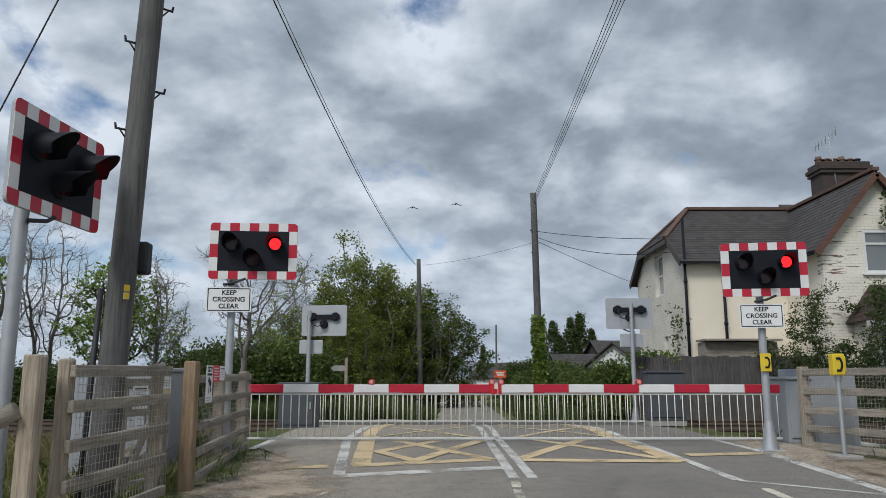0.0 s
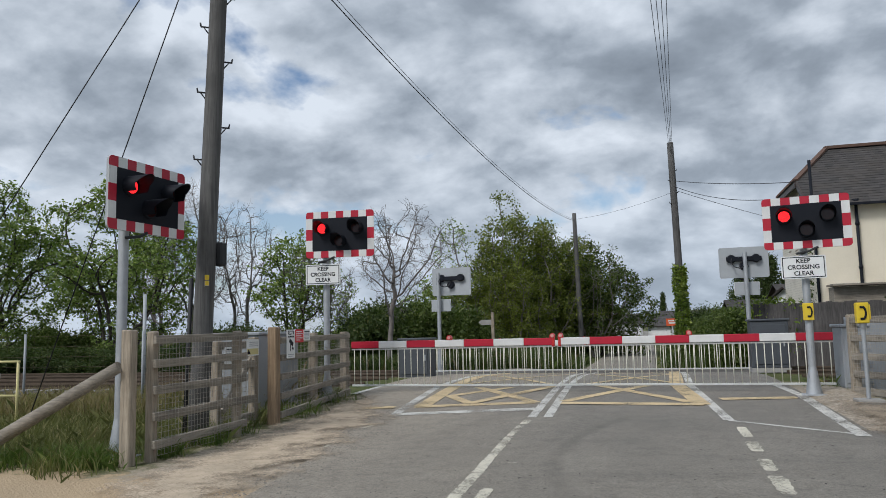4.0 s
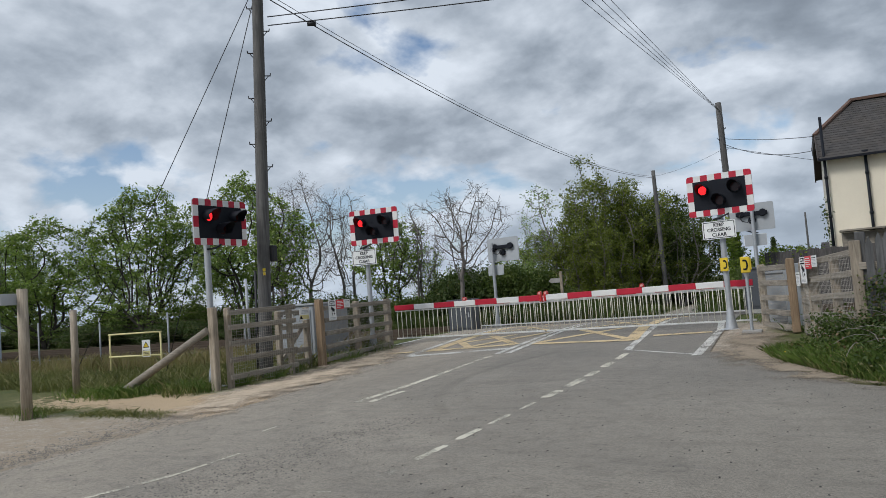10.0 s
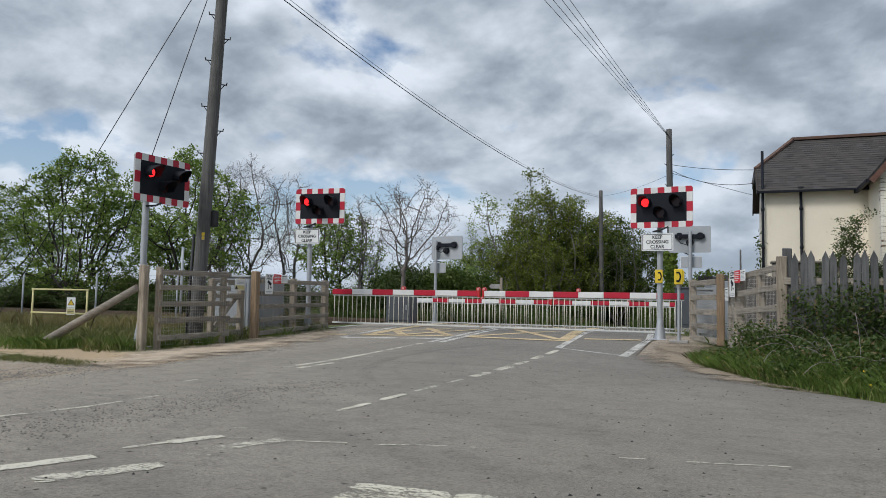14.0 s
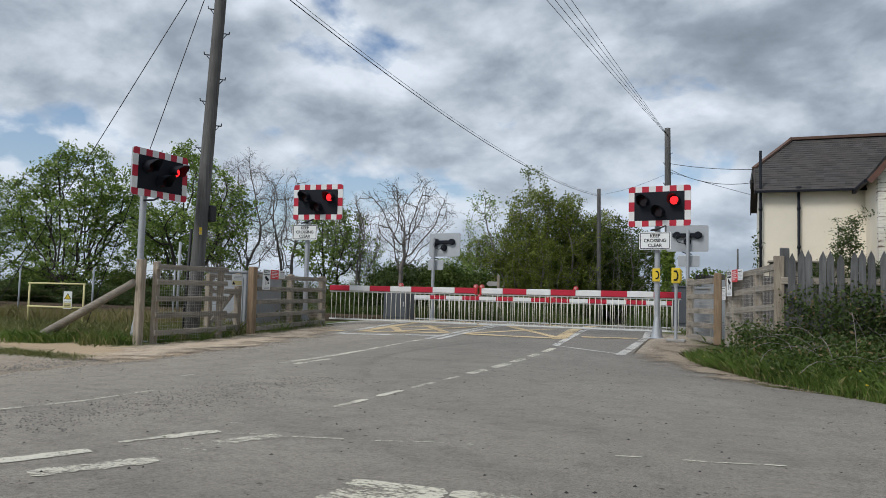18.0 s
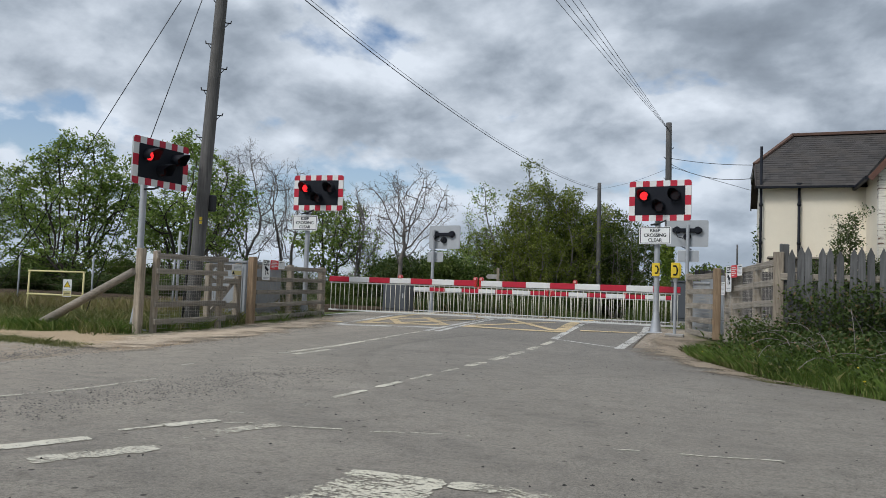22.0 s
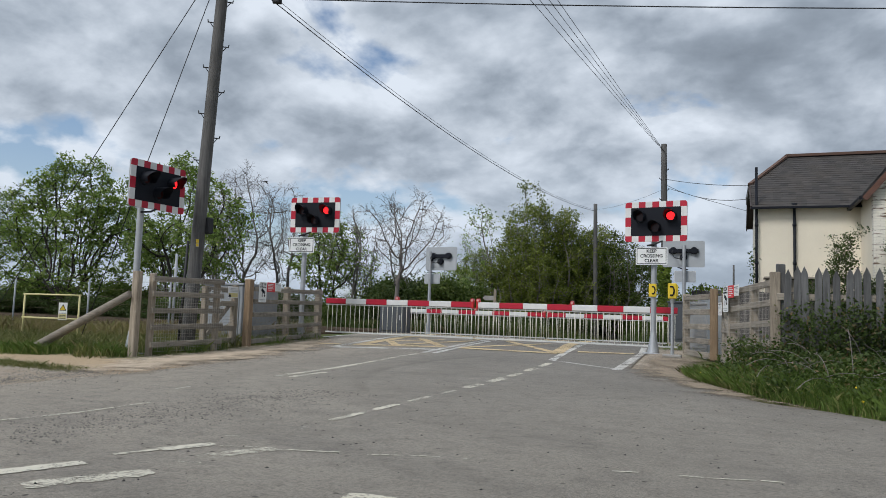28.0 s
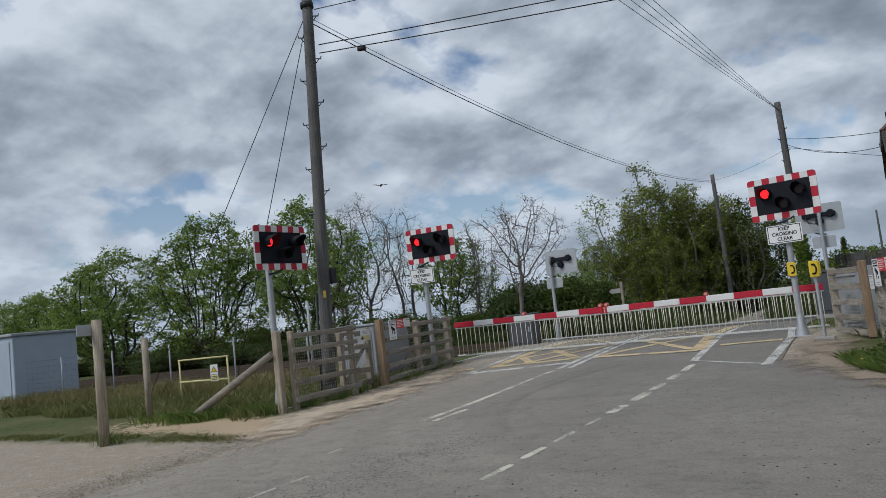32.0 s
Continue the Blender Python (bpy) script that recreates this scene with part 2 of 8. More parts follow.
def paint_material(name, colour, worn_share):
    """Road paint that has worn through to the asphalt below it."""
    m = bpy.data.materials.new(name)
    m.use_nodes = True
    n = Nodes(m.node_tree)
    out = n.add("ShaderNodeOutputMaterial")
    at = n.add("ShaderNodeTexCoord").outputs["Object"]
    chip_map = n.add("ShaderNodeMapping", {0: at})
    chip_map.inputs["Scale"].default_value, chip_map.inputs["Rotation"].default_value = (1.0, 2.2, 1), (0, 0, radians(20))
    chip, dirt = n.noise(chip_map, 30, 6, 0.76), n.noise(at, 2.0, 5, 0.6)
    gone = n.math("ADD", n.math("MULTIPLY", chip, 0.7), n.math("MULTIPLY", dirt, 0.45))
    base = n.mix(n.ramp(dirt, (0.35, 0.0), (0.7, 0.5)), colour, tuple(c * 0.66 for c in colour))
    bsdf = n.add("ShaderNodeBsdfPrincipled", {"Base Color": base}, i_Roughness=0.75)
    bump(n, bsdf, n.noise(at, 150, 3, 0.7), 0.4, 0.005)
    clear = n.add("ShaderNodeBsdfTransparent")
    both = n.add("ShaderNodeMixShader", {0: n.ramp(gone, (worn_share, 0.0), (worn_share + 0.03, 1.0)), 1: bsdf, 2: clear})
    n.link(both, out.inputs[0])
    return m


def dirt_build(n, bsdf, at, tone=1.0):
    """Sandy soil with pebbles, damp patches and dry dust."""
    fine, mid, big = n.noise(at, 60, 5, 0.7), n.noise(at, 7, 6, 0.7), n.noise(at, 1.4, 4, 0.6)
    base = n.mix(n.ramp(mid, (0.3, 0.0), (0.7, 1.0)), (0.40, 0.335, 0.26), (0.58, 0.49, 0.39))
    base = n.mix(n.ramp(big, (0.45, 0.0), (0.7, 0.45)), base, (0.27, 0.235, 0.185))
    stones = n.add("ShaderNodeTexVoronoi", {0: at}, i_Scale=26.0)
    base = n.mix(n.ramp(stones.outputs["Distance"], (0.16, 0.6), (0.28, 0.0)), base, n.mix(fine, (0.09, 0.08, 0.07), (0.45, 0.40, 0.34)))
    base = n.mix(1.0, base, (tone, tone * 0.97, tone * 0.92), "MULTIPLY")
    n.link(base, bsdf.inputs["Base Color"])
    bump(n, bsdf, n.math("ADD", fine, mid), 0.35, 0.012)


def ground_build(n, bsdf, at):
    """Grass, trodden soil and gravel on the one ground sheet."""
    xyz = n.add("ShaderNodeSeparateXYZ", {0: at})
    x, y = xyz.outputs[0], xyz.outputs[1]
    fine, mid, big = n.noise(at, 70, 5, 0.7), n.noise(at, 6, 5, 0.65), n.noise(at, 0.35, 4, 0.6)
    grass = n.mix(n.ramp(mid, (0.3, 0.0), (0.7, 1.0)), (0.035, 0.055, 0.016), (0.11, 0.125, 0.04))
    grass = n.mix(n.ramp(big, (0.4, 0.0), (0.7, 0.7)), grass, (0.17, 0.15, 0.07))
    soil = n.mix(n.ramp(fine, (0.3, 0.0), (0.7, 1.0)), (0.36, 0.265, 0.165), (0.58, 0.45, 0.30))
    stones = n.add("ShaderNodeTexVoronoi", {0: at}, i_Scale=34.0)
    gravel = n.mix(n.ramp(stones.outputs["Color"], (0.1, 0.0), (0.9, 1.0)), (0.27, 0.232, 0.185), (0.50, 0.44, 0.365))
    gravel = n.mix(n.ramp(mid, (0.4, 0.0), (0.75, 0.7)), gravel, (0.36, 0.29, 0.205))
    wob = n.math("MULTIPLY", n.math("SUBTRACT", mid, 0.5), 1.3)
    # The trodden path beside the wooden posts runs off to the open ground.
    path_y = n.math("ABSOLUTE", n.math("SUBTRACT", n.math("ADD", y, n.math("MULTIPLY", x, 0.2)), 3.5))
    path = n.ramp(n.math("ADD", n.math("MULTIPLY", path_y, 0.6), wob), (0.32, 1.0), (0.55, 0.0))
    west = n.ramp(n.math("ADD", n.math("MULTIPLY", n.math("ADD", x, 7.5), 0.14), wob), (0.1, 0.0), (0.2, 1.0))
    path = n.math("MULTIPLY", path, west)
    # Gravel along the edge of the carriageway.
    edge = n.ramp(n.math("ADD", n.math("MULTIPLY", n.math("ADD", x, 4.4), 0.4), n.math("MULTIPLY", wob, 0.5)), (0.42, 0.0), (0.6, 1.0))
    east = n.ramp(n.math("MULTIPLY", n.math("ADD", x, 0.0), 0.2), (0.93, 1.0), (1.0, 0.0))
    south = n.ramp(n.math("MULTIPLY", y, 0.05), (0.6, 1.0), (0.68, 0.0))
    base = n.mix(n.math("MULTIPLY", n.math("MULTIPLY", edge, east), south), grass, gravel)
    track = n.math("ADD", n.math("ADD", y, n.math("MULTIPLY", x, 0.13)), n.math("MULTIPLY", wob, 0.5))
    track = n.math("MULTIPLY", n.ramp(n.math("MULTIPLY", track, 0.1), (0.22, 1.0), (0.26, 0.0)), n.ramp(n.math("MULTIPLY", x, -0.05), (0.5, 1.0), (0.7, 0.0)))
    track = n.math("MULTIPLY", track, n.ramp(n.math("MULTIPLY", x, 0.1), (0.0, 1.0), (0.1, 0.0)))
    base = n.mix(track, base, n.mix(n.ramp(mid, (0.3, 0.0), (0.7, 1.0)), gravel, (0.33, 0.27, 0.2)))
    base = n.mix(path, base, soil)
    n.link(base, bsdf.inputs["Base Color"])
    bump(n, bsdf, n.math("ADD", fine, stones.outputs["Distance"]), 0.6, 0.02)


ASPHALT = material("asphalt", asphalt_build, 0.88)
WHITE_LINE = paint_material("white_road_paint", (0.60, 0.585, 0.54), 0.60)
OLD_LINE = paint_material("worn_cream_road_paint", (0.64, 0.60, 0.49), 0.597)
CHIPPED_LINE = paint_material("chipped_cream_road_paint", (0.64, 0.60, 0.48), 0.56)
FAINT_LINE = paint_material("almost_gone_road_paint", (0.52, 0.50, 0.43), 0.52)
YELLOW_LINE = paint_material("faded_yellow_road_paint", (0.63, 0.485, 0.28), 0.625)
GROUND = material("grass_soil_gravel", ground_build, 0.95, spec=0.2)
SPREAD_DIRT = material("pebbly_dirt", functools.partial(dirt_build, tone=1.02), 0.95, spec=0.15)
TRODDEN_SOIL = material("trodden_brown_soil", functools.partial(dirt_build, tone=0.62), 0.95, spec=0.15)


def thin_out(m):
    """Let the spread dirt break up into patches and single grains towards its edge."""
    tree = m.node_tree
    n = Nodes(tree, False)
    out = next(node for node in tree.nodes if node.type == "OUTPUT_MATERIAL")
    bsdf = next(node for node in tree.nodes if node.type == "BSDF_PRINCIPLED")
    at = n.add("ShaderNodeTexCoord").outputs["Object"]
    run = n.add("ShaderNodeAttribute")
    run.attribute_name = "spread"
    rough = n.math("ADD", n.math("MULTIPLY", n.noise(at, 2.2, 5, 0.65), 1.5), n.math("MULTIPLY", n.noise(at, 38, 3, 0.7), 1.0))
    gone = n.ramp(n.math("ADD", n.math("MULTIPLY", run.outputs["Fac"], 0.42), n.math("MULTIPLY", rough, 0.5)), (0.70, 1.0), (0.92, 0.0))
    both = n.add("ShaderNodeMixShader", {0: gone, 1: bsdf, 2: n.add("ShaderNodeBsdfTransparent")})
    n.link(both, out.inputs[0])


thin_out(SPREAD_DIRT)
thin_out(TRODDEN_SOIL)
OLD_WOOD = timber("grey_weathered_wood", (0.40, 0.355, 0.29), (0.20, 0.175, 0.142))
POST_WOOD = timber("weathered_post_wood", (0.42, 0.36, 0.28), (0.20, 0.165, 0.125), (14, 14, 1.0))
BROWN_WOOD = timber("brown_post_wood", (0.34, 0.245, 0.155), (0.19, 0.13, 0.08), (14, 14, 1.0))
POLE_WOOD = timber("tarred_pole_wood", (0.135, 0.131, 0.126), (0.07, 0.068, 0.066), (16, 16, 0.7))
DARK_BOARD = timber("dark_fence_board", (0.13, 0.12, 0.115), (0.06, 0.056, 0.054), (14, 14, 1.0))
PALE_WOOD = timber("grey_pale_wood", (0.155, 0.155, 0.154), (0.08, 0.08, 0.08), (14, 14, 1.0))
GALV = worn((0.46, 0.48, 0.50), (0.30, 0.315, 0.33), 5, 90, 0.08, 0.6, 0.62, 0.6, name="galvanised_steel")
GREY_PAINT = worn((0.40, 0.42, 0.44), (0.30, 0.32, 0.335), 4, 60, 0.05, 0.5, 0.55, name="grey_paint")
BLUE_GREY = worn((0.40, 0.46, 0.54), (0.31, 0.36, 0.43), 1.5, 40, 0.05, 0.6, 0.6, name="pale_blue_grey_paint")
CABINET = worn((0.33, 0.35, 0.37), (0.22, 0.235, 0.25), 2, 50, 0.05, 0.5, 0.5, name="cabinet_grey")
DARK_BOX = worn((0.075, 0.083, 0.095), (0.05, 0.054, 0.06), 3, 60, 0.05, 0.5, 0.5, name="dark_grey_cabinet")
BLACK = worn((0.008, 0.010, 0.016), (0.015, 0.017, 0.022), 4, 80, 0.05, 0.5, 0.6, name="black_paint", spec=0.2)
RED = worn((0.48, 0.018, 0.042), (0.34, 0.016, 0.032), 4, 80, 0.03, 0.5, 0.4, name="red_sheeting")
WHITE = worn((0.74, 0.74, 0.73), (0.55, 0.55, 0.53), 4, 80, 0.03, 0.45, 0.45, name="white_sheeting")
SIGN_WHITE = worn((0.80, 0.81, 0.80), (0.62, 0.62, 0.59), 6, 80, 0.03, 0.35, 0.4, name="white_sign_sheeting")
FADED_YELLOW = worn((0.66, 0.59, 0.28), (0.52, 0.46, 0.24), 4, 60, 0.05, 0.6, 0.6, name="faded_yellow_paint")
CREAM = worn((0.74, 0.72, 0.62), (0.56, 0.53, 0.43), 6, 80, 0.03, 0.5, 0.6, name="cream_painted_bars")
OFF_WHITE = worn((0.62, 0.63, 0.61), (0.42, 0.42, 0.39), 6, 80, 0.03, 0.5, 0.5, name="white_enamel")
YELLOW = worn((0.72, 0.52, 0.03), (0.58, 0.42, 0.05), 4, 80, 0.03, 0.5, 0.5, name="yellow_paint")
RED_SIGN = worn((0.62, 0.035, 0.045), (0.5, 0.03, 0.04), 4, 80, 0.03, 0.4, 0.5, name="red_sign_paint")
DARK_LENS = worn((0.05, 0.018, 0.018), (0.03, 0.012, 0.012), 4, 120, 0.02, 0.5, 0.12, name="unlit_red_lens")
RED_LENS = worn((0.55, 0.03, 0.03), (0.4, 0.02, 0.02), 4, 60, 0.03, 0.5, 0.3, name="red_lamp_glass")
PALE_LENS = worn((0.64, 0.33, 0.31), (0.5, 0.24, 0.22), 4, 60, 0.03, 0.5, 0.25, name="pale_pink_lens")
GLOW = plain_glow("lit_red_led", (1.0, 0.022, 0.026), 2.3)
CABLE = worn((0.02, 0.021, 0.024), (0.035, 0.035, 0.037), 4, 80, 0.02, 0.5, 0.6, name="black_cable")
RUST = worn((0.115, 0.088, 0.066), (0.07, 0.055, 0.042), 5, 70, 0.3, 0.6, 0.85, 0.0, name="rusty_rail", spec=0.1)
STONE = worn((0.13, 0.12, 0.11), (0.06, 0.056, 0.052), 9, 60, 0.9, 0.9, 0.95, name="ballast_stone")
DARK_STONE = worn((0.045, 0.042, 0.04), (0.02, 0.019, 0.018), 9, 60, 0.9, 0.9, 0.95, name="dark_road_stone")
CHIPS = worn((0.24, 0.22, 0.195), (0.075, 0.07, 0.064), 30, 90, 0.5, 0.9, 0.95, name="pale_chippings")
CONCRETE_DARK = worn((0.20, 0.18, 0.15), (0.11, 0.10, 0.085), 3, 70, 0.3, 0.7, 0.9, name="weathered_dark_concrete")
CONCRETE = worn((0.36, 0.35, 0.33), (0.22, 0.21, 0.20), 3, 70, 0.3, 0.7, 0.9, name="concrete")


# ---- building blocks ----
def ease(v):
    v = min(max(v, 0.0), 1.0)
    return v * v * (3 - 2 * v)


def lift(x, y):
    """Height of the land: the road climbs a little to the level crossing and dips beyond it."""
    rise = -0.09 + 0.24 * ease((y - 4.5) / 10.0) - 0.16 * ease((y - 14.5) / 5.0)
    f = min(max((abs(x - 0.3) - 4.2) / 4.0, 0.0), 1.0)
    side = rise * (1 - f) + (-0.12) * f
    shoulder = 0.055 * ease((x - 3.95) / 0.3) * ease((y - 8.3) / 1.2) * ease((13.0 - y) / 1.0)
    dip = 0.5 * ease((y - 19.8) / 9.0) * (1 - ease((abs(x - 0.9) - 2.0) / 2.0))
    return side + shoulder - dip


def thing(name, label, category, m=None, group="", kind=""):
    ob = new(name)
    ob.empty_display_size = 0.1
    if m is not None:
        ob.matrix_basis = m
    return tagged(ob, label, category, group, kind)


def mesh_of(name, bm, mats, smooth=False):
    data = bpy.data.meshes.new(name)
    bm.to_mesh(data)
    bm.free()
    for m in mats if isinstance(mats, (list, tuple)) else (mats,):
        data.materials.append(m)
    if smooth:
        data.polygons.foreach_set("use_smooth", [True] * len(data.polygons))
        data.set_sharp_from_angle(angle=radians(40))
    return data


def part(name, bm, mats, parent=None, label="", m=None, smooth=False):
    ob = new(name, mesh_of(name, bm, mats, smooth))
    ob.parent = parent
    if m is not None:
        ob.matrix_basis = m
    return tagged(ob, label)


def again(ob, parent, m, name=None):
    """One more piece on the same mesh."""
    other = new(name or ob.name.split(".")[0], ob.data)
    other.parent = parent
    other.matrix_basis = m
    if ob.get("label"):
        other["label"] = ob["label"]
    return other


def box(bm, sx, sy, sz, x=0, y=0, z=0, bevel=0.0, m=None, mat=0):
    """A box of that size with its middle at x, y, z."""
    made = bmesh.ops.create_cube(bm, size=1.0)["verts"]
    for v in made:
        v.co = Vector((v.co.x * sx + x, v.co.y * sy + y, v.co.z * sz + z))
    faces = list({f for v in made for f in v.link_faces})
    if bevel:
        edges = list({e for v in made for e in v.link_edges})
        res = bmesh.ops.bevel(bm, geom=edges, offset=bevel, segments=1, affect="EDGES", profile=0.5)
        faces = [f for f in set(res["faces"]) | {f for f in faces if f.is_valid}]
        made = list({v for f in faces for v in f.verts})
    for f in faces:
        f.material_index = mat
    if m is not None:
        for v in made:
            v.co = m @ v.co
    return bm


def rod(bm, a, b, r0, r1=None, seg=10, caps=True, mat=0):
    """A round bar from a to b."""
    a, b = Vector(a), Vector(b)
    r1 = r0 if r1 is None else r1
    turn = (b - a).to_track_quat("Z", "Y").to_matrix()
    rings = []
    for p, r in ((a, r0), (b, r1)):
        rings.append([bm.verts.new(p + turn @ Vector((r * math.cos(k * math.tau / seg), r * math.sin(k * math.tau / seg), 0))) for k in range(seg)])
    for k in range(seg):
        f = bm.faces.new((rings[0][k], rings[0][(k + 1) % seg], rings[1][(k + 1) % seg], rings[1][k]))
        f.smooth, f.material_index = True, mat
    if caps:
        bm.faces.new(rings[0][::-1]).material_index = mat
        bm.faces.new(rings[1]).material_index = mat
    return bm


def hose(bm, points, r, seg=8, mat=0):
    """A round cable along points."""
    points = [Vector(p) for p in points]
    rings = []
    for k, p in enumerate(points):
        way = points[min(k + 1, len(points) - 1)] - points[max(k - 1, 0)]
        turn = way.to_track_quat("Z", "Y").to_matrix()
        rings.append([bm.verts.new(p + turn @ Vector((r * math.cos(a * math.tau / seg), r * math.sin(a * math.tau / seg), 0))) for a in range(seg)])
    for one, two in zip(rings, rings[1:]):
        for k in range(seg):
            f = bm.faces.new((one[k], one[(k + 1) % seg], two[(k + 1) % seg], two[k]))
            f.smooth, f.material_index = True, mat
    bm.faces.new(rings[0][::-1]).material_index = mat
    bm.faces.new(rings[-1]).material_index = mat
    return bm


def slab(bm, outline, depth, m=None, mat=0):
    """A flat plate: the outline (x, z) in the plane y = 0, its back at y = depth."""
    m = m or Matrix.Identity(4)
    front = [bm.verts.new(m @ Vector((x, 0, z))) for x, z in outline]
    rear = [bm.verts.new(m @ Vector((x, depth, z))) for x, z in outline]
    bm.faces.new(front).material_index = mat
    bm.faces.new(rear[::-1]).material_index = mat
    n = len(outline)
    for k in range(n):
        bm.faces.new((front[(k + 1) % n], front[k], rear[k], rear[(k + 1) % n])).material_index = mat
    return bm


def rounded(w, h, r, seg=4):
    """The outline of a plate with rounded corners, its middle at 0, 0, going round as the front face needs."""
    pts = []
    for cx, cz, a0 in ((w / 2 - r, h / 2 - r, 0), (-w / 2 + r, h / 2 - r, 90), (-w / 2 + r, -h / 2 + r, 180), (w / 2 - r, -h / 2 + r, 270)):
        for k in range(seg + 1):
            a = radians(a0 + 90 * k / seg)
            pts.append((cx + r * math.cos(a), cz + r * math.sin(a)))
    return pts[::-1]


def words(name, text, size, mat, parent, m, label=""):
    """Lettering with Blender's own font, standing in the plane y = 0 and read from -y."""
    curve = bpy.data.curves.new(name, "FONT")
    curve.body, curve.size, curve.extrude, curve.offset = text, size, 0.0015, size * 0.02
    curve.align_x, curve.align_y = "CENTER", "CENTER"
    tmp = bpy.data.objects.new(name, curve)
    scene.collection.objects.link(tmp)
    data = bpy.data.meshes.new_from_object(tmp.evaluated_get(bpy.context.evaluated_depsgraph_get()))
    bpy.data.objects.remove(tmp)
    data.transform(Matrix.Rotation(radians(90), 4, "X"))
    data.materials.clear()
    data.materials.append(mat)
    ob = new(name, data)
    ob.parent, ob.matrix_basis = parent, m
    return tagged(ob, label)


def sheet(name, rows_x, rows_y, height, mat, parent=None, keep=None):
    """A grid sheet over the land; keep(x, y) tells which cells stay."""
    bm = bmesh.new()
    v = {}
    for i, x in enumerate(rows_x):
        for j, y in enumerate(rows_y):
            v[i, j] = bm.verts.new((x, y, height(x, y)))
    for i in range(len(rows_x) - 1):
        for j in range(len(rows_y) - 1):
            if keep is None or keep((rows_x[i] + rows_x[i + 1]) / 2, (rows_y[j] + rows_y[j + 1]) / 2):
                bm.faces.new((v[i, j], v[i + 1, j], v[i + 1, j + 1], v[i, j + 1])).smooth = True
    loose = [w for w in bm.verts if not w.link_faces]
    bmesh.ops.delete(bm, geom=loose, context="VERTS")
    return part(name, bm, mat, parent)


def ribbon(name, left, right, mat, up=0.004, parent=None, step=0.3, cell=0.5, fade=0):
    """A strip draped over the land between two lines of equal count, given as points (x, y)."""
    columns = max(1, math.ceil(max((Vector(a) - Vector(b)).length for a, b in zip(left, right)) / cell))
    columns = min(columns, 60)
    bm = bmesh.new()
    run = bm.verts.layers.float.new("spread") if fade else None
    rows = []
    for (a, b), (c, d) in zip(zip(left, left[1:]), zip(right, right[1:])):
        long = max((Vector(b) - Vector(a)).length, (Vector(d) - Vector(c)).length)
        steps = min(max(1, math.ceil(long / step)), 50)
        for k in range(0 if not rows else 1, steps + 1):
            p, q = Vector(a).lerp(Vector(b), k / steps), Vector(c).lerp(Vector(d), k / steps)
            row = []
            for h in range(columns + 1):
                w = p.lerp(q, h / columns)
                row.append(bm.verts.new((*w, lift(*w) + up)))
                if fade:
                    row[-1][run] = min((w - p).length, (w - q).length)
            rows.append(row)
    if fade:
        for i, row in enumerate(rows):
            for v in row:
                v[run] = min(v[run], 0.05 * min(i, len(rows) - 1 - i))
    for one, two in zip(rows, rows[1:]):
        for k in range(columns):
            bm.faces.new((one[k], one[k + 1], two[k + 1], two[k])).smooth = True
    bm.normal_update()
    for f in bm.faces:
        if f.normal.z < 0:
            f.normal_flip()
    return part(name, bm, mat, parent)


def spread(*parts):
    """Numbers from one place to the next in even steps: (start, end, step) pieces."""
    out = []
    for a, b, s in parts:
        out += list(np.arange(a, b - 1e-6, s))
    return out + [parts[-1][1]]


def bank_line(x):
    """The north edge of the side road, as a line over x."""
    pts = [(4.6, 8.4), (4.74, 8.1), (4.96, 7.2), (5.12, 6.71), (5.48, 5.97), (5.84, 5.15), (6.34, 4.42), (6.9, 3.8), (8.5, 3.15), (11.0, 2.85), (16.0, 2.6), (60, 2.0)]
    for (a, b), (c, d) in zip(pts, pts[1:]):
        if a <= x <= c:
            return b + (d - b) * (x - a) / (c - a)
    return pts[0][1]


# ---- the land ----
def land():
    def height(x, y):
        z = lift(x, y) - 0.012
        far = max(abs(x) - 40, abs(y) - 60, 0)
        away = min(max((abs(x - 0.3) - 4.2) / 2, 0), 1)
        if 1.5 < x < 60 and -9.6 < y < 7.6 and not (x > 4.7 and y > bank_line(x) + 0.3):
            return -0.16 if y < 5 else z - 0.05
        if y > 21 and abs(x - 0.75) < 1.4:
            return z - 0.06
        return z + 0.05 * away * noise.noise(Vector((x * 0.8, y * 0.8, 0))) - 0.0005 * far
    xs = spread((-2600, -400, 550), (-400, -40, 60), (-40, -12, 4), (-12, 12, 0.4), (12, 40, 4), (40, 400, 60), (400, 2600, 550))
    ys = spread((-2600, -400, 550), (-400, -40, 60), (-40, -8, 4), (-8, 13, 0.4), (13, 41, 1.0), (41, 61, 4), (61, 421, 60), (421, 2600, 550))
    tagged(sheet("ground", xs, ys, height, GROUND), "rough grass, trodden sandy soil and gravel round the crossing", "ground", kind="structure")


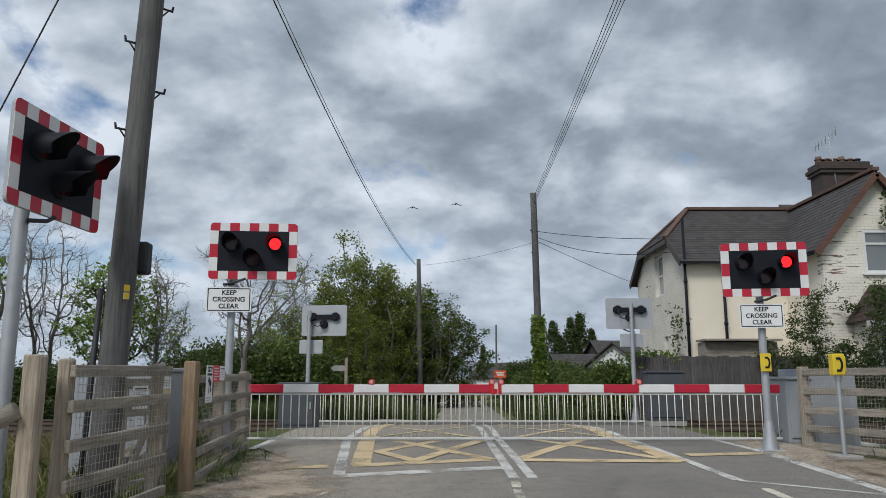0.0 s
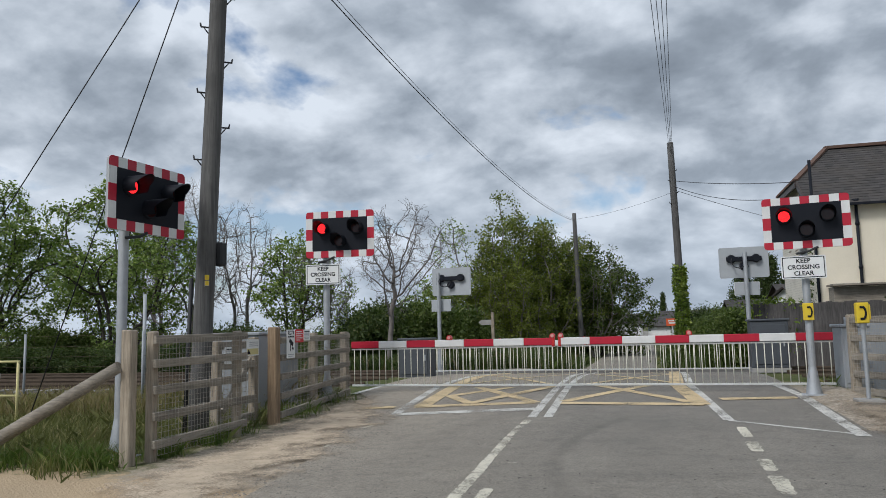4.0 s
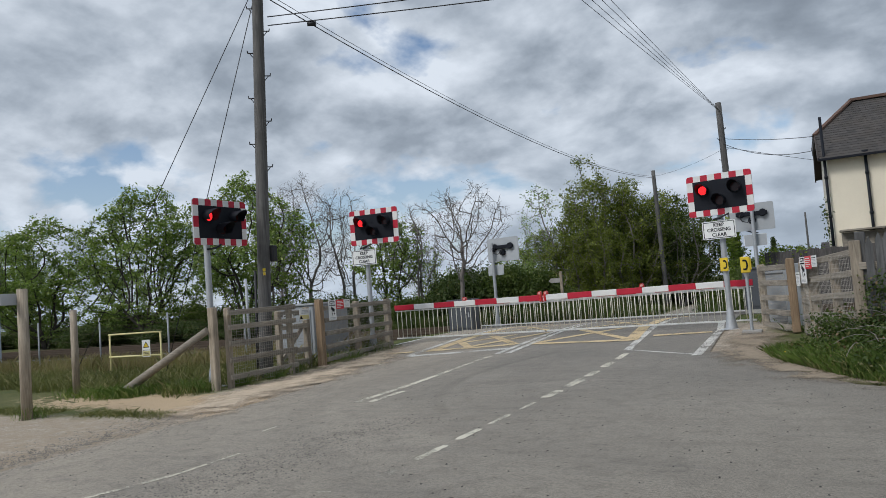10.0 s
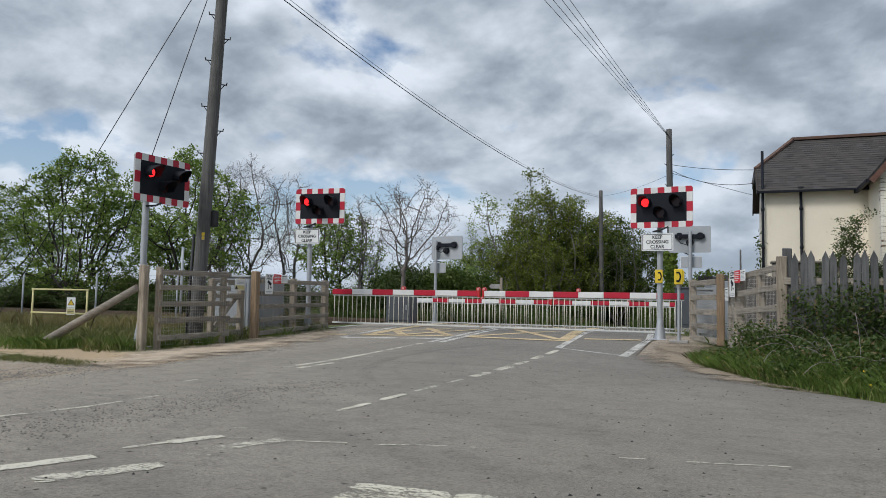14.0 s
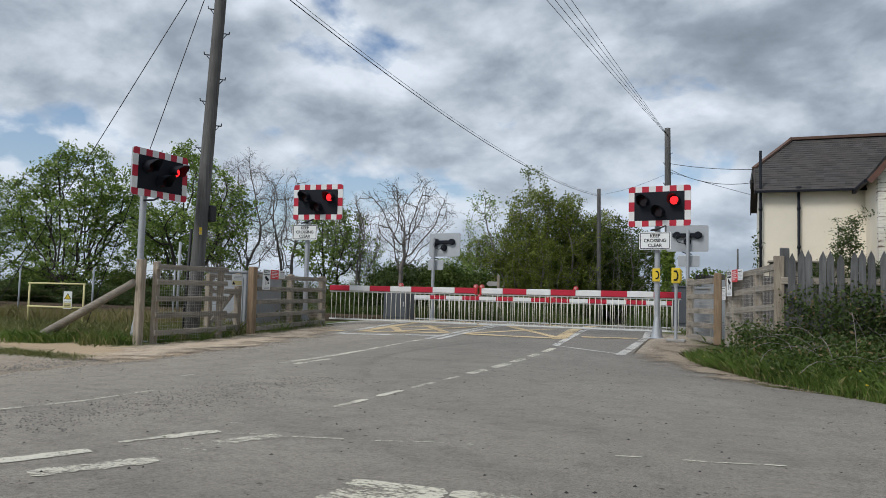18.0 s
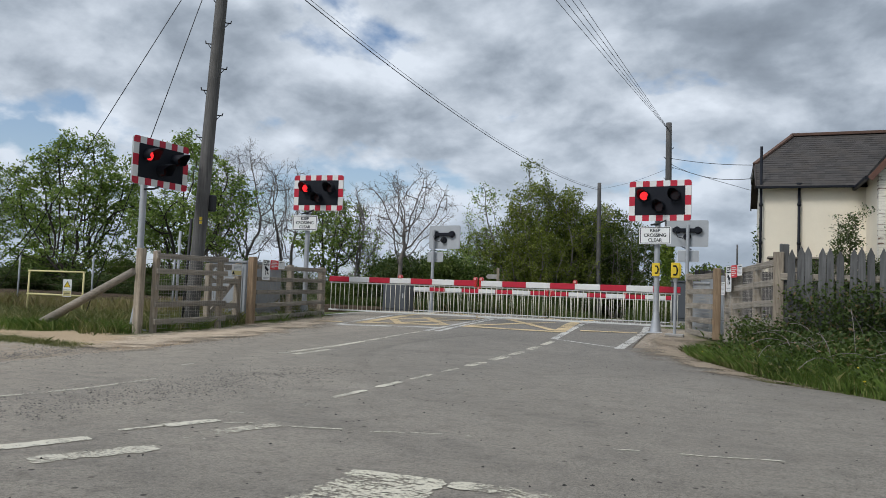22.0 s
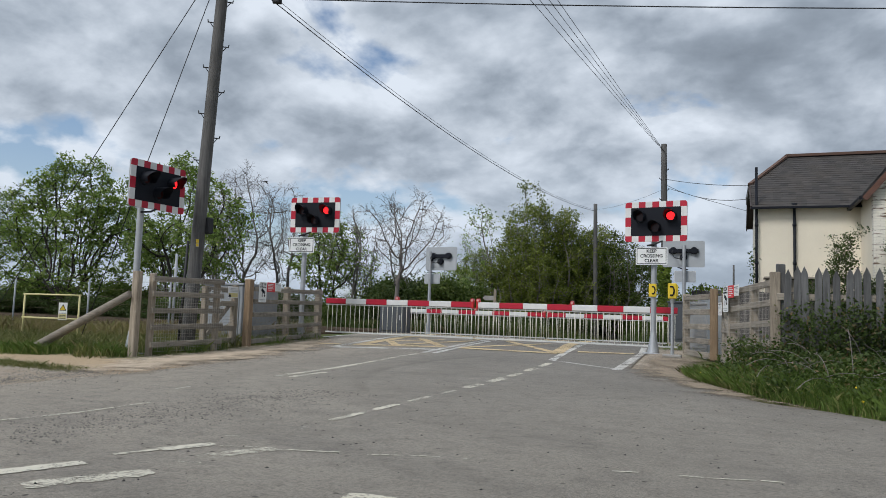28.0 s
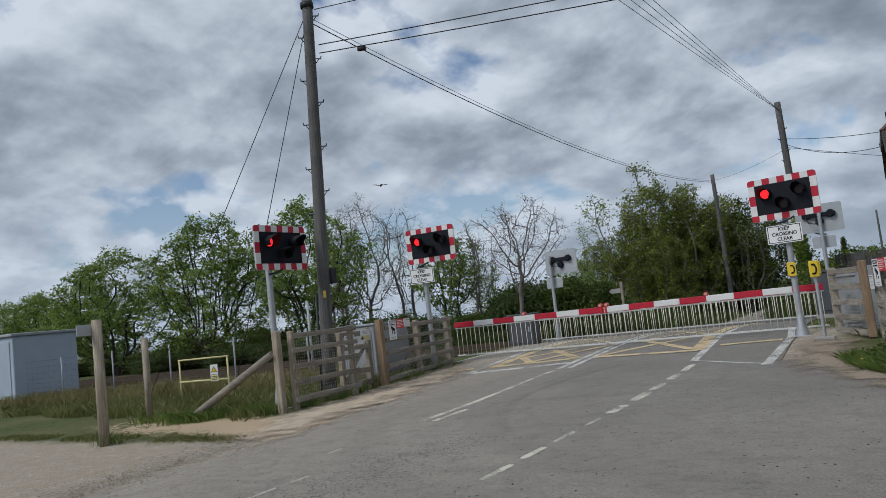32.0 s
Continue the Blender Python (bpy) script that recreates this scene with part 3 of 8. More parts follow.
def roads():
    # Main road: from behind the camera, over the crossing, and away between trees and hedge.
    left = [(-1.0, -40), (-1.1, -6), (-1.05, 0), (-1.25, 3), (-1.55, 5.5), (-2.15, 8.4), (-2.6, 10.3), (-3.4, 11.6), (-3.4, 19.5), (-1.15, 24), (-0.8, 30), (-0.7, 60), (-0.4, 260)]
    right = [(3.0, -40), (3.0, -6), (3.0, 0), (3.2, 3), (3.4, 5.5), (4.05, 8.0), (4.0, 10.6), (4.0, 12), (4.0, 19.5), (2.3, 24), (2.0, 30), (2.2, 60), (3.0, 260)]
    tagged(ribbon("road", left, right, ASPHALT, 0.006), "worn grey asphalt road over the crossing, dusty and tyre-marked", "road", kind="structure")
    # Side road: opens from the main road to the east.
    near = [(3.0, -9.1), (3.0, -6), (3.0, 0), (3.133, 2.0), (3.2, 3.0), (3.264, 3.8), (3.344, 4.8), (3.4, 5.5), (3.634, 6.4), (4.05, 8.0)]
    far = [(40, -8), (40, -6), (40, 0), (40, 2.4), (9.5, 3.3), (7.2, 3.8), (5.85, 4.75), (5.45, 5.5), (5.1, 6.4), (4.6, 8.0)]
    tagged(ribbon("side_road", near, far, ASPHALT, 0.006), "wide mouth of an asphalt side road, patched and grey", "road", kind="structure")


def verge():
    """Trodden sandy dirt between the carriageway and the bank."""
    left = [(3.95, 11.3), (4.0, 9.6), (4.0, 8.4), (4.12, 7.4), (4.34, 6.7), (4.72, 5.95), (5.2, 5.2), (5.95, 4.4), (6.6, 3.8)]
    right = [(5.2, 11.3), (5.4, 9.6), (5.3, 8.4), (5.5, 7.4), (5.7, 6.7), (6.0, 5.95), (6.3, 5.2), (6.6, 4.6), (7.0, 4.0)]
    fine_l, fine_r = [], []
    for (a, b), (c, d) in zip(zip(left, left[1:]), zip(right, right[1:])):
        for k in range(10):
            p, q = Vector(a).lerp(Vector(b), k / 10), Vector(c).lerp(Vector(d), k / 10)
            w = 0.16 * noise.noise(Vector((p.x * 2.2, p.y * 2.2, 2))) + 0.10 * noise.noise(Vector((p.x * 9, p.y * 9, 5)))
            fine_l.append((p.x + w - 0.15, p.y + w * 0.5))
            fine_r.append(tuple(q))
    tagged(ribbon("verge", fine_l, fine_r, TRODDEN_SOIL, 0.018, cell=0.2, fade=-1), "trodden sandy dirt verge between road and brambles", "verge", kind="structure")


def gravel_edge():
    """Brown gravel that has spread from the fence over the west side of the road."""
    outer = [(-3.62, 11.5), (-3.45, 9.8), (-3.3, 8.9), (-3.2, 7.4), (-3.16, 6.4), (-3.2, 5.6), (-3.0, 4.6), (-2.6, 3.4), (-2.3, 2.4)]
    inner = [(-3.3, 11.5), (-2.4, 9.7), (-1.98, 8.9), (-1.72, 7.4), (-1.70, 6.4), (-1.70, 5.6), (-1.5, 4.4), (-1.2, 3.1), (-1.05, 2.0)]
    fine_o, fine_i = [], []
    for (a, b), (c, d) in zip(zip(outer, outer[1:]), zip(inner, inner[1:])):
        for k in range(12):
            p, q = Vector(a).lerp(Vector(b), k / 12), Vector(c).lerp(Vector(d), k / 12)
            w = 0.22 * noise.noise(Vector((q.x * 2.0, q.y * 2.0, 7))) + 0.12 * noise.noise(Vector((q.x * 8, q.y * 8, 3)))
            fine_o.append(tuple(p))
            fine_i.append((q.x + w + 0.3, q.y))
    tagged(ribbon("verge", fine_o, fine_i, SPREAD_DIRT, 0.018, cell=0.2, fade=1), "brown gravelly dirt spread along the road edge", "verge", kind="structure")


def ragged(name, a, b, w, mat, parent, up=0.010):
    """A worn stroke of paint with a broken, uneven edge."""
    a, b = Vector(a), Vector(b)
    n = (b - a).normalized()
    side = Vector((-n.y, n.x))
    count = max(4, int((b - a).length / 0.025))
    left, right = [], []
    for k in range(count + 1):
        p = a.lerp(b, k / count)
        end = min(1.0, 0.7 + min(k, count - k) * 0.2)
        l = w / 2 * end * (1 + 0.35 * noise.noise(Vector((p.x * 16, p.y * 16, 1))))
        r = w / 2 * end * (1 + 0.35 * noise.noise(Vector((p.x * 16, p.y * 16, 5))))
        left.append(tuple(p + side * l))
        right.append(tuple(p - side * r))
    return ribbon(name, left, right, mat, up, parent)


def stripe(name, a, b, w, mat, parent, up=0.011):
    if mat in (OLD_LINE, FAINT_LINE, CHIPPED_LINE):
        return ragged(name, a, b, w, mat, parent)
    a, b = Vector(a), Vector(b)
    n = (b - a).normalized()
    side = Vector((-n.y, n.x)) * w / 2
    return ribbon(name, [tuple(a + side), tuple(b + side)], [tuple(a - side), tuple(b - side)], mat, up, parent)


def markings():
    white = thing("road_marking", "white painted lines worn on the asphalt", "road marking", kind="structure")
    lines = [((-1.77, 8.92), (0.14, 9.55), 0.24), ((0.21, 8.75), (0.14, 12.6), 0.12), ((0.14, 12.6), (0.14, 19.2), 0.11), ((0.42, 8.8), (0.32, 12.6), 0.12), ((0.32, 12.6), (0.43, 19.2), 0.11),
             ((-1.77, 8.88), (-2.13, 12.5), 0.14), ((-2.13, 12.5), (-2.1, 19.3), 0.13), ((2.66, 8.65), (2.42, 12.6), 0.13), ((2.42, 12.6), (2.56, 19.3), 0.13), ((2.66, 8.63), (3.88, 7.74), 0.07),
             ((3.9, 7.62), (3.93, 11.0), 0.15), ((3.93, 11.0), (3.79, 12.8), 0.13), ((-3.36, 11.27), (-3.31, 12.6), 0.12),
             ((-2.05, 19.3), (0.1, 19.0), 0.16)]
    for a, b, w in lines:
        stripe("line", a, b, w, WHITE_LINE, white)
    for a, b, w in (((0.28, 3.85), (0.2, 6.1), 0.105), ((0.2, 6.1), (0.165, 7.3), 0.095), ((0.165, 7.35), (0.17, 8.1), 0.08), ((0.18, 8.2), (0.2, 8.55), 0.1), ((0.485, 3.85), (0.455, 4.75), 0.10), ((0.36, 5.82), (0.5, 5.85), 0.04)):
        stripe("line", a, b, w, OLD_LINE, white)
    for a, b, w in (((-1.84, 5.45), (-1.7, 6.05), 0.07), ((-1.75, 6.35), (-1.74, 6.7), 0.04), ((-1.82, 7.75), (-1.74, 8.0), 0.05), ((-3.1, 8.9), (-2.9, 9.0), 0.07)):
        stripe("line", a, b, w, OLD_LINE, white)
    dashed = thing("junction_marking", "broken cream line across the mouth of the side road", "road marking", kind="structure")
    for y0, y1, w, mat in ((8.15, 7.48, 0.11, OLD_LINE), (7.24, 6.67, 0.12, OLD_LINE), (6.3, 5.77, 0.12, OLD_LINE), (5.56, 4.88, 0.13, OLD_LINE), (4.58, 4.02, 0.12, OLD_LINE),
                           (3.7, 3.24, 0.05, OLD_LINE), (2.95, 2.43, 0.065, OLD_LINE), (2.2, 1.72, 0.075, OLD_LINE), (1.5, 0.98, 0.07, OLD_LINE), (0.88, 0.28, 0.10, FAINT_LINE)):
        stripe("dash", (2.74 - 0.012 * (7.87 - y0), y0), (2.74 - 0.012 * (7.87 - y1), y1), w, mat, dashed)
    for a, b, w in (((2.06, -1.62), (2.32, -1.03), 0.12), ((2.49, -1.54), (2.77, -1.03), 0.15), ((2.29, -0.8), (2.40, -0.55), 0.05), ((2.40, -0.57), (2.54, -0.25), 0.11), ((2.73, -0.63), (2.93, -0.19), 0.13),
                    ((2.71, -0.77), (2.84, -0.74), 0.035), ((2.62, -0.3), (2.82, -0.2), 0.02), ((2.97, -0.21), (3.33, -0.1), 0.028), ((3.5, -0.08), (3.7, 0.01), 0.026), ((3.72, 0.02), (3.9, 0.08), 0.016),
                    ((4.03, 0.1), (4.17, 0.15), 0.03), ((4.88, 0.21), (5.02, 0.25), 0.022), ((5.22, 0.29), (5.36, 0.31), 0.024), ((5.38, 0.31), (5.63, 0.39), 0.018), ((5.65, 0.4), (5.77, 0.42), 0.024), ((2.42, 0.02), (2.51, 0.05), 0.035),
                    ((0.66, -0.7), (0.74, -0.32), 0.06), ((0.74, -0.32), (0.88, 0.28), 0.055), ((0.88, 0.28), (0.87, 1.05), 0.04), ((0.33, 1.98), (0.3, 2.26), 0.03), ((2.1, -2.4), (2.35, -1.8), 0.12)):
        stripe("dash", a, b, w, OLD_LINE, dashed)
    ragged("patch", (4.13, -2.3), (4.1, -0.92), 0.5, CHIPPED_LINE, dashed)
    ragged("patch", (4.34, -0.98), (4.66, -0.93), 0.12, CHIPPED_LINE, dashed)
    ragged("patch", (4.6, -1.02), (5.16, -0.92), 0.15, CHIPPED_LINE, dashed)
    box_marks = thing("yellow_box_marking", "faded yellow criss-cross box painted on the crossing", "road marking", kind="structure")
    strokes = [((-1.72, 9.68), (0.04, 10.22), 0.25), ((-1.61, 9.7), (-1.86, 13.4), 0.25), ((-1.86, 13.4), (-1.86, 19.0), 0.24),
               ((-1.5, 10.98), (-0.94, 10.06), 0.18), ((-0.94, 10.06), (0.05, 12.4), 0.19), ((-1.53, 10.96), (-0.68, 12.3), 0.18), ((0.05, 10.2), (-1.3, 12.3), 0.19),
               ((0.45, 10.15), (2.47, 10.04), 0.25), ((2.44, 10.0), (2.2, 12.6), 0.25), ((2.2, 12.6), (2.35, 19.0), 0.25),
               ((0.47, 10.35), (1.75, 12.65), 0.19), ((2.3, 10.3), (0.75, 12.7), 0.18)]
    for x0, x1 in ((-1.8, 0.0), (0.6, 2.3)):
        strokes += [((x0, 12.8), (x1, 15.6), 0.13), ((x1, 12.8), (x0, 15.6), 0.13), ((x0, 15.8), (x1, 18.8), 0.12), ((x1, 15.8), (x0, 18.8), 0.12), ((x0, 19.0), (x1, 19.0), 0.12)]
    for k, (a, b, w) in enumerate(strokes):
        stripe("line", a, b, w, YELLOW_LINE, box_marks, 0.013 + 0.0012 * (k % 5))
    for a, b in (((2.74, 10.62), (3.81, 10.79)), ((-2.87, 9.47), (-2.0, 9.61))):
        stripe("line", a, b, 0.24, YELLOW_LINE, box_marks, 0.016)


land()
roads()
verge()
gravel_edge()
markings()


def loose_stones():
    """Chippings that lie about on the asphalt and along its edge."""
    rng = random.Random(3)
    for name, label, mat, count, place, size in (
        ("loose_stones", "small dark stones scattered over the asphalt", DARK_STONE, 950, None, (0.0025, 0.012)),
        ("loose_chippings", "band of loose pale chippings on the road edge", CHIPS, 5200, "band", (0.005, 0.013)),
    ):
        bm = bmesh.new()
        done = 0
        while done < count:
            if place is None:
                x, y = rng.uniform(-0.8, 10), rng.uniform(-3.2, 5.5)
                if y > bank_line(x) - 0.3:
                    continue
            elif rng.random() < 0.3:
                y = rng.uniform(-0.6, 3.2)
                x = -1.15 - 0.13 * y - abs(rng.gauss(0, 0.4))
            elif rng.random() < 0.5:
                y = rng.uniform(-1.5, 2.8)
                x = 1.35 + 0.1 * y + rng.gauss(0, 0.3)
            else:
                y = rng.uniform(0.0, 9.5)
                x = -1.2 - 0.05 * y - 0.03 * max(0, y - 5) ** 2 + rng.gauss(0, 0.22)
            s = rng.uniform(*size)
            p = Vector((x, y, lift(x, y) + 0.006))
            v = [bm.verts.new(p + Vector((s * rng.uniform(0.6, 1.3) * math.cos(a), s * rng.uniform(0.6, 1.3) * math.sin(a), 0))) for a in (0.3, 1.7, 3.4, 4.9)]
            t = bm.verts.new(p + Vector((s * rng.uniform(-0.3, 0.3), s * rng.uniform(-0.3, 0.3), s * rng.uniform(0.45, 0.9))))
            for k in range(4):
                bm.faces.new((v[k], v[(k + 1) % 4], t))
            done += 1
        ob = thing(name, label, "stones", kind="stuff")
        part("stones", bm, mat, ob)


loose_stones()


# ---- the level crossing ----
def signal_board(post_at, base, facing, board_at, board_z, sign=True, rear=False):
    """A flashing warning light: post, striped backboard, three hooded lamps. facing: degrees by which the front turns from -y to the left seen from above."""
    head = thing("crossing_signal", "black-faced crossing light with red and white border on grey post", "traffic light",
                 pose(post_at[0], post_at[1], base, 0, 0, facing), group="crossing lights")
    bm = bmesh.new()
    rod(bm, (0, 0, 0), (0, 0, 0.12), 0.12, 0.10, 16)
    rod(bm, (0, 0, 0.12), (0, 0, 0.42), 0.10, 0.055, 16, False)
    rod(bm, (0, 0, 0.3), (0, 0, board_z - base + 0.25), 0.055, 0.055, 16)
    part("post", bm, GALV, head, smooth=True)
    bm = bmesh.new()
    for k in range(4):
        a = radians(45 + 90 * k)
        slab(bm, [(-0.006, 0), (-0.006, 0.3), (0.006, 0.3), (0.006, 0)], 0.16, Matrix.Rotation(a, 4, "Z") @ Matrix.Translation((0, -0.19 + 0.11, 0)))
    box(bm, 0.34, 0.34, 0.02, 0, 0, 0.01, 0.004)
    part("base_flange", bm, GALV, head)
    w, h, b = 1.21, 0.80, 0.115
    ox, oz = board_at, board_z - base
    front = Matrix.Translation((ox, -0.14, oz))
    bm = bmesh.new()
    slab(bm, rounded(w, h, 0.05), 0.03)
    board = part("backboard", bm, GREY_PAINT, head, "grey metal backboard with a black face", front)
    bm = bmesh.new()
    slab(bm, rounded(w - 2 * b, h - 2 * b, 0.005, 1), 0.004)
    part("face", bm, BLACK, board, m=Matrix.Translation((0, -0.004, 0)))
    # Red and white border blocks.
    across, along = 9, 5
    sx, sz = (w - 0.0) / across, (h - 2 * b) / (along - 2)
    k = 0
    for row in (1, -1):
        for c in range(across):
            bm = bmesh.new()
            x0, x1 = -w / 2 + c * sx, -w / 2 + (c + 1) * sx
            z0, z1 = (h / 2 - b, h / 2) if row > 0 else (-h / 2, -h / 2 + b)
            pts = [(x0, z0), (x0, z1), (x1, z1), (x1, z0)]
            if c in (0, across - 1):
                s = -1 if c == 0 else 1
                X, Z = (x0 if c == 0 else x1), (z1 if row > 0 else z0)
                t = 1 if row > 0 else -1
                inner_x, inner_z = (x1 if c == 0 else x0), (z0 if row > 0 else z1)
                arc = [(X - s * 0.05 * (1 - math.cos(a)), Z - t * 0.05 * (1 - math.sin(a))) for a in (0, 0.4, 0.8, 1.2, math.pi / 2)]
                pts = [(X, inner_z)] + arc + [(inner_x, Z), (inner_x, inner_z)]
            slab(bm, pts, 0.003)
            bmesh.ops.recalc_face_normals(bm, faces=bm.faces)
            part("border_block", bm, RED if c % 2 == 0 else WHITE, board, m=Matrix.Translation((0, -0.003, 0)))
    for side in (-1, 1):
        for c in range(along - 2):
            bm = bmesh.new()
            x0, x1 = (w / 2 - b, w / 2) if side > 0 else (-w / 2, -w / 2 + b)
            z0 = -h / 2 + b + c * sz
            slab(bm, [(x0, z0), (x0, z0 + sz), (x1, z0 + sz), (x1, z0)], 0.003)
            part("border_block", bm, WHITE if c % 2 == 0 else RED, board, m=Matrix.Translation((0, -0.003, 0)))
    for x, z, name in ((-0.30, 0.10, "lamp"), (0.30, 0.10, "lamp"), (0.0, -0.12, "amber_lamp")):
        lamp = lamp_unit(name, board, Matrix.Translation((x, -0.005, z)))
    # Fixings behind the board.
    bm = bmesh.new()
    box(bm, 0.86, 0.07, 0.12, 0, 0.085, 0.09, 0.01)
    for x in (-0.3, 0.3, 0.0):
        rod(bm, (x, 0.03, 0.1 if x else -0.1), (x, 0.14, 0.1 if x else -0.1), 0.115, 0.09, 14)
    box(bm, 0.12, 0.12, 0.2, -ox, 0.1, 0.02, 0.01)
    part("rear_bracket", bm, BLACK, board)
    bm = bmesh.new()
    hose(bm, [(0.3, 0.13, 0.1), (0.33, 0.2, 0.02), (0.26, 0.22, -0.12), (0.12, 0.2, -0.16), (0.0, 0.16, -0.1), (-0.04, 0.15, 0.02)], 0.014)
    part("cable", bm, CABLE, board, smooth=True)
    bm = bmesh.new()
    hose(bm, [(-ox + 0.02, 0.1, -0.46), (-ox - 0.1, 0.02, -0.475), (-ox + 0.06, -0.03, -0.45), (-ox + 0.2, 0.0, -0.39)], 0.017)
    part("cable", bm, CABLE, board, smooth=True)
    glow = bmesh.new()
    disc = [(0.083 * math.cos(a * math.tau / 24), 0.083 * math.sin(a * math.tau / 24)) for a in range(24)][::-1]
    slab(glow, disc, 0.004)
    lit = part("lit_lamp", glow, GLOW, board, "glowing red flashing lamp", Matrix.Translation((-0.30, -0.0415, 0.10)))
    LIT.append(lit)
    if sign:
        low = oz - h / 2 - 0.285
        bm = bmesh.new()
        slab(bm, rounded(0.62, 0.345, 0.02), 0.006)
        plate = part("sign_plate", bm, SIGN_WHITE, head, "white plate lettered KEEP CROSSING CLEAR", Matrix.Translation((-0.02, -0.125, low)))
        bm = bmesh.new()
        slab(bm, rounded(0.6, 0.33, 0.02), 0.012)
        part("sign_back", bm, GREY_PAINT, plate, "plain grey metal back", Matrix.Translation((0, 0.007, 0)))
        ring = bmesh.new()
        for x, z, a, c in ((0, 0.152, 0.56, 0.012), (0, -0.152, 0.56, 0.012), (-0.285, 0, 0.012, 0.312), (0.285, 0, 0.012, 0.312)):
            box(ring, a, 0.002, c, x, 0, z)
        part("sign_border", ring, BLACK, plate, m=Matrix.Translation((0, -0.0015, 0)))
        for k, text in enumerate(("KEEP", "CROSSING", "CLEAR")):
            words("lettering", text, 0.092, BLACK, plate, Matrix.Translation((0, -0.0025, 0.095 - 0.095 * k)))
    return head


LIT = []
LAMP = {}


def lamp_unit(name, board, m):
    if not LAMP:
        rim, hood, lens = bmesh.new(), bmesh.new(), bmesh.new()
        seg = 24
        disc = [(0.088 * math.cos(a * math.tau / seg), 0.088 * math.sin(a * math.tau / seg)) for a in range(seg)][::-1]
        slab(lens, disc, 0.012)
        rod(rim, (0, 0, 0), (0, -0.03, 0), 0.115, 0.11, seg)
        # The hood covers the top and the sides, and is longer above.
        for r, flip in ((0.112, False), (0.106, True)):
            rows = []
            for k in range(19):
                a = radians(-42 + 264 * k / 18)
                long = 0.12 + 0.14 * max(0, math.sin(a)) + 0.03
                rows.append((hood.verts.new((r * math.cos(a), -0.02, r * math.sin(a))), hood.verts.new((r * math.cos(a), -0.02 - long, r * math.sin(a) * 0.97))))
            for (p, q), (s, t) in zip(rows, rows[1:]):
                f = hood.faces.new((p, q, t, s) if flip else (p, s, t, q))
                f.smooth = True
        LAMP["rim"], LAMP["hood"], LAMP["lens"] = mesh_of("rim", rim, BLACK, True), mesh_of("hood", hood, BLACK), mesh_of("lens", lens, DARK_LENS)
    body = new(name, LAMP["rim"])
    body.parent, body.matrix_basis = board, m
    return_parts = []
    for key in ("hood", "lens"):
        ob = new(key, LAMP[key])
        # Hood and lens sit on the board beside the rim, since the board is a part already.
        ob.parent, ob.matrix_basis = board, m @ Matrix.Translation((0, -0.031 if key == "lens" else 0, 0))
        return_parts.append(ob)
    return body


SIGNAL_EAST = signal_board((4.125, 11.17), 0.09, -8.6, 0.06, 2.70)
SIGNAL_WEST = signal_board((-3.555, 10.59), 0.05, 5, 0.29, 2.875)
SIGNAL_SIDE = signal_board((-3.83, 5.75), -0.10, 85, 0.22, 2.755, sign=False)
SIGNAL_FAR_WEST = signal_board((-4.05, 19.55), 0.0, 171, -0.36, 2.60)
SIGNAL_FAR_EAST = signal_board((4.28, 19.3), 0.0, 180, 0.02, 2.77)


def barrier(name_label, x0, x1, y, base, top, drop, turned=1):
    """One boom with its hanging skirt. It runs from x0 (the pivot) to x1."""
    long = abs(x1 - x0)
    s = 1 if x1 > x0 else -1
    arm = thing("barrier", name_label, "barrier", Matrix.Translation((x0, y, base)), group="crossing barriers")
    band = 0.552
    z = top - base
    k, at = 0, 0.0
    count = max(1, round(long / band))
    band = long / count
    for k in range(count):
        bm = bmesh.new()
        box(bm, band - 0.001, 0.075, 0.125, s * (k + 0.5) * band, 0, z - 0.0625, 0.008)
        part("boom_band", bm, RED if k % 2 == (0 if turned > 0 else 1) else WHITE, arm)
    bm = bmesh.new()
    box(bm, long, 0.03, 0.025, s * long / 2, 0, z - 0.145, 0.004)
    part("skirt_rail", bm, OFF_WHITE, arm)
    bm = bmesh.new()
    box(bm, long, 0.03, 0.035, s * long / 2, 0, drop, 0.004)
    part("skirt_rail", bm, OFF_WHITE, arm)
    n = int(long / 0.118)
    bm = bmesh.new()
    rod(bm, (0, 0, drop), (0, 0, z - 0.13), 0.0075, None, 6)
    first = part("skirt_bar", bm, CREAM, arm, m=Matrix.Translation((s * 0.05, -0.006, 0)))
    for i in range(1, n):
        again(first, arm, Matrix.Translation((s * (0.05 + i * (long - 0.1) / (n - 1)), -0.006, 0)))
    for f in (0.99, 0.5):
        bm = bmesh.new()
        hood = [(-0.045, 0), (-0.045, 0.035)] + [(-0.045 * math.cos(radians(q)), 0.035 + 0.045 * math.sin(radians(q))) for q in range(20, 161, 20)] + [(0.045, 0.035), (0.045, 0)]
        slab(bm, hood, 0.09, Matrix.Translation((0, -0.045, 0)))
        bmesh.ops.recalc_face_normals(bm, faces=bm.faces)
        lamp = part("boom_lamp", bm, RED_LENS, arm, "small red boom lamp with a pale lens", Matrix.Translation((s * long * f, 0, z)))
        bm = bmesh.new()
        rod(bm, (0, -0.046, 0.037), (0, -0.054, 0.037), 0.032, 0.029, 14)
        part("lens", bm, PALE_LENS, lamp)
    bm = bmesh.new()
    box(bm, 0.05, 0.09, 0.16, s * (long - 0.025), 0, z - 0.07, 0.01)
    part("end_cap", bm, RED_LENS, arm)
    return arm


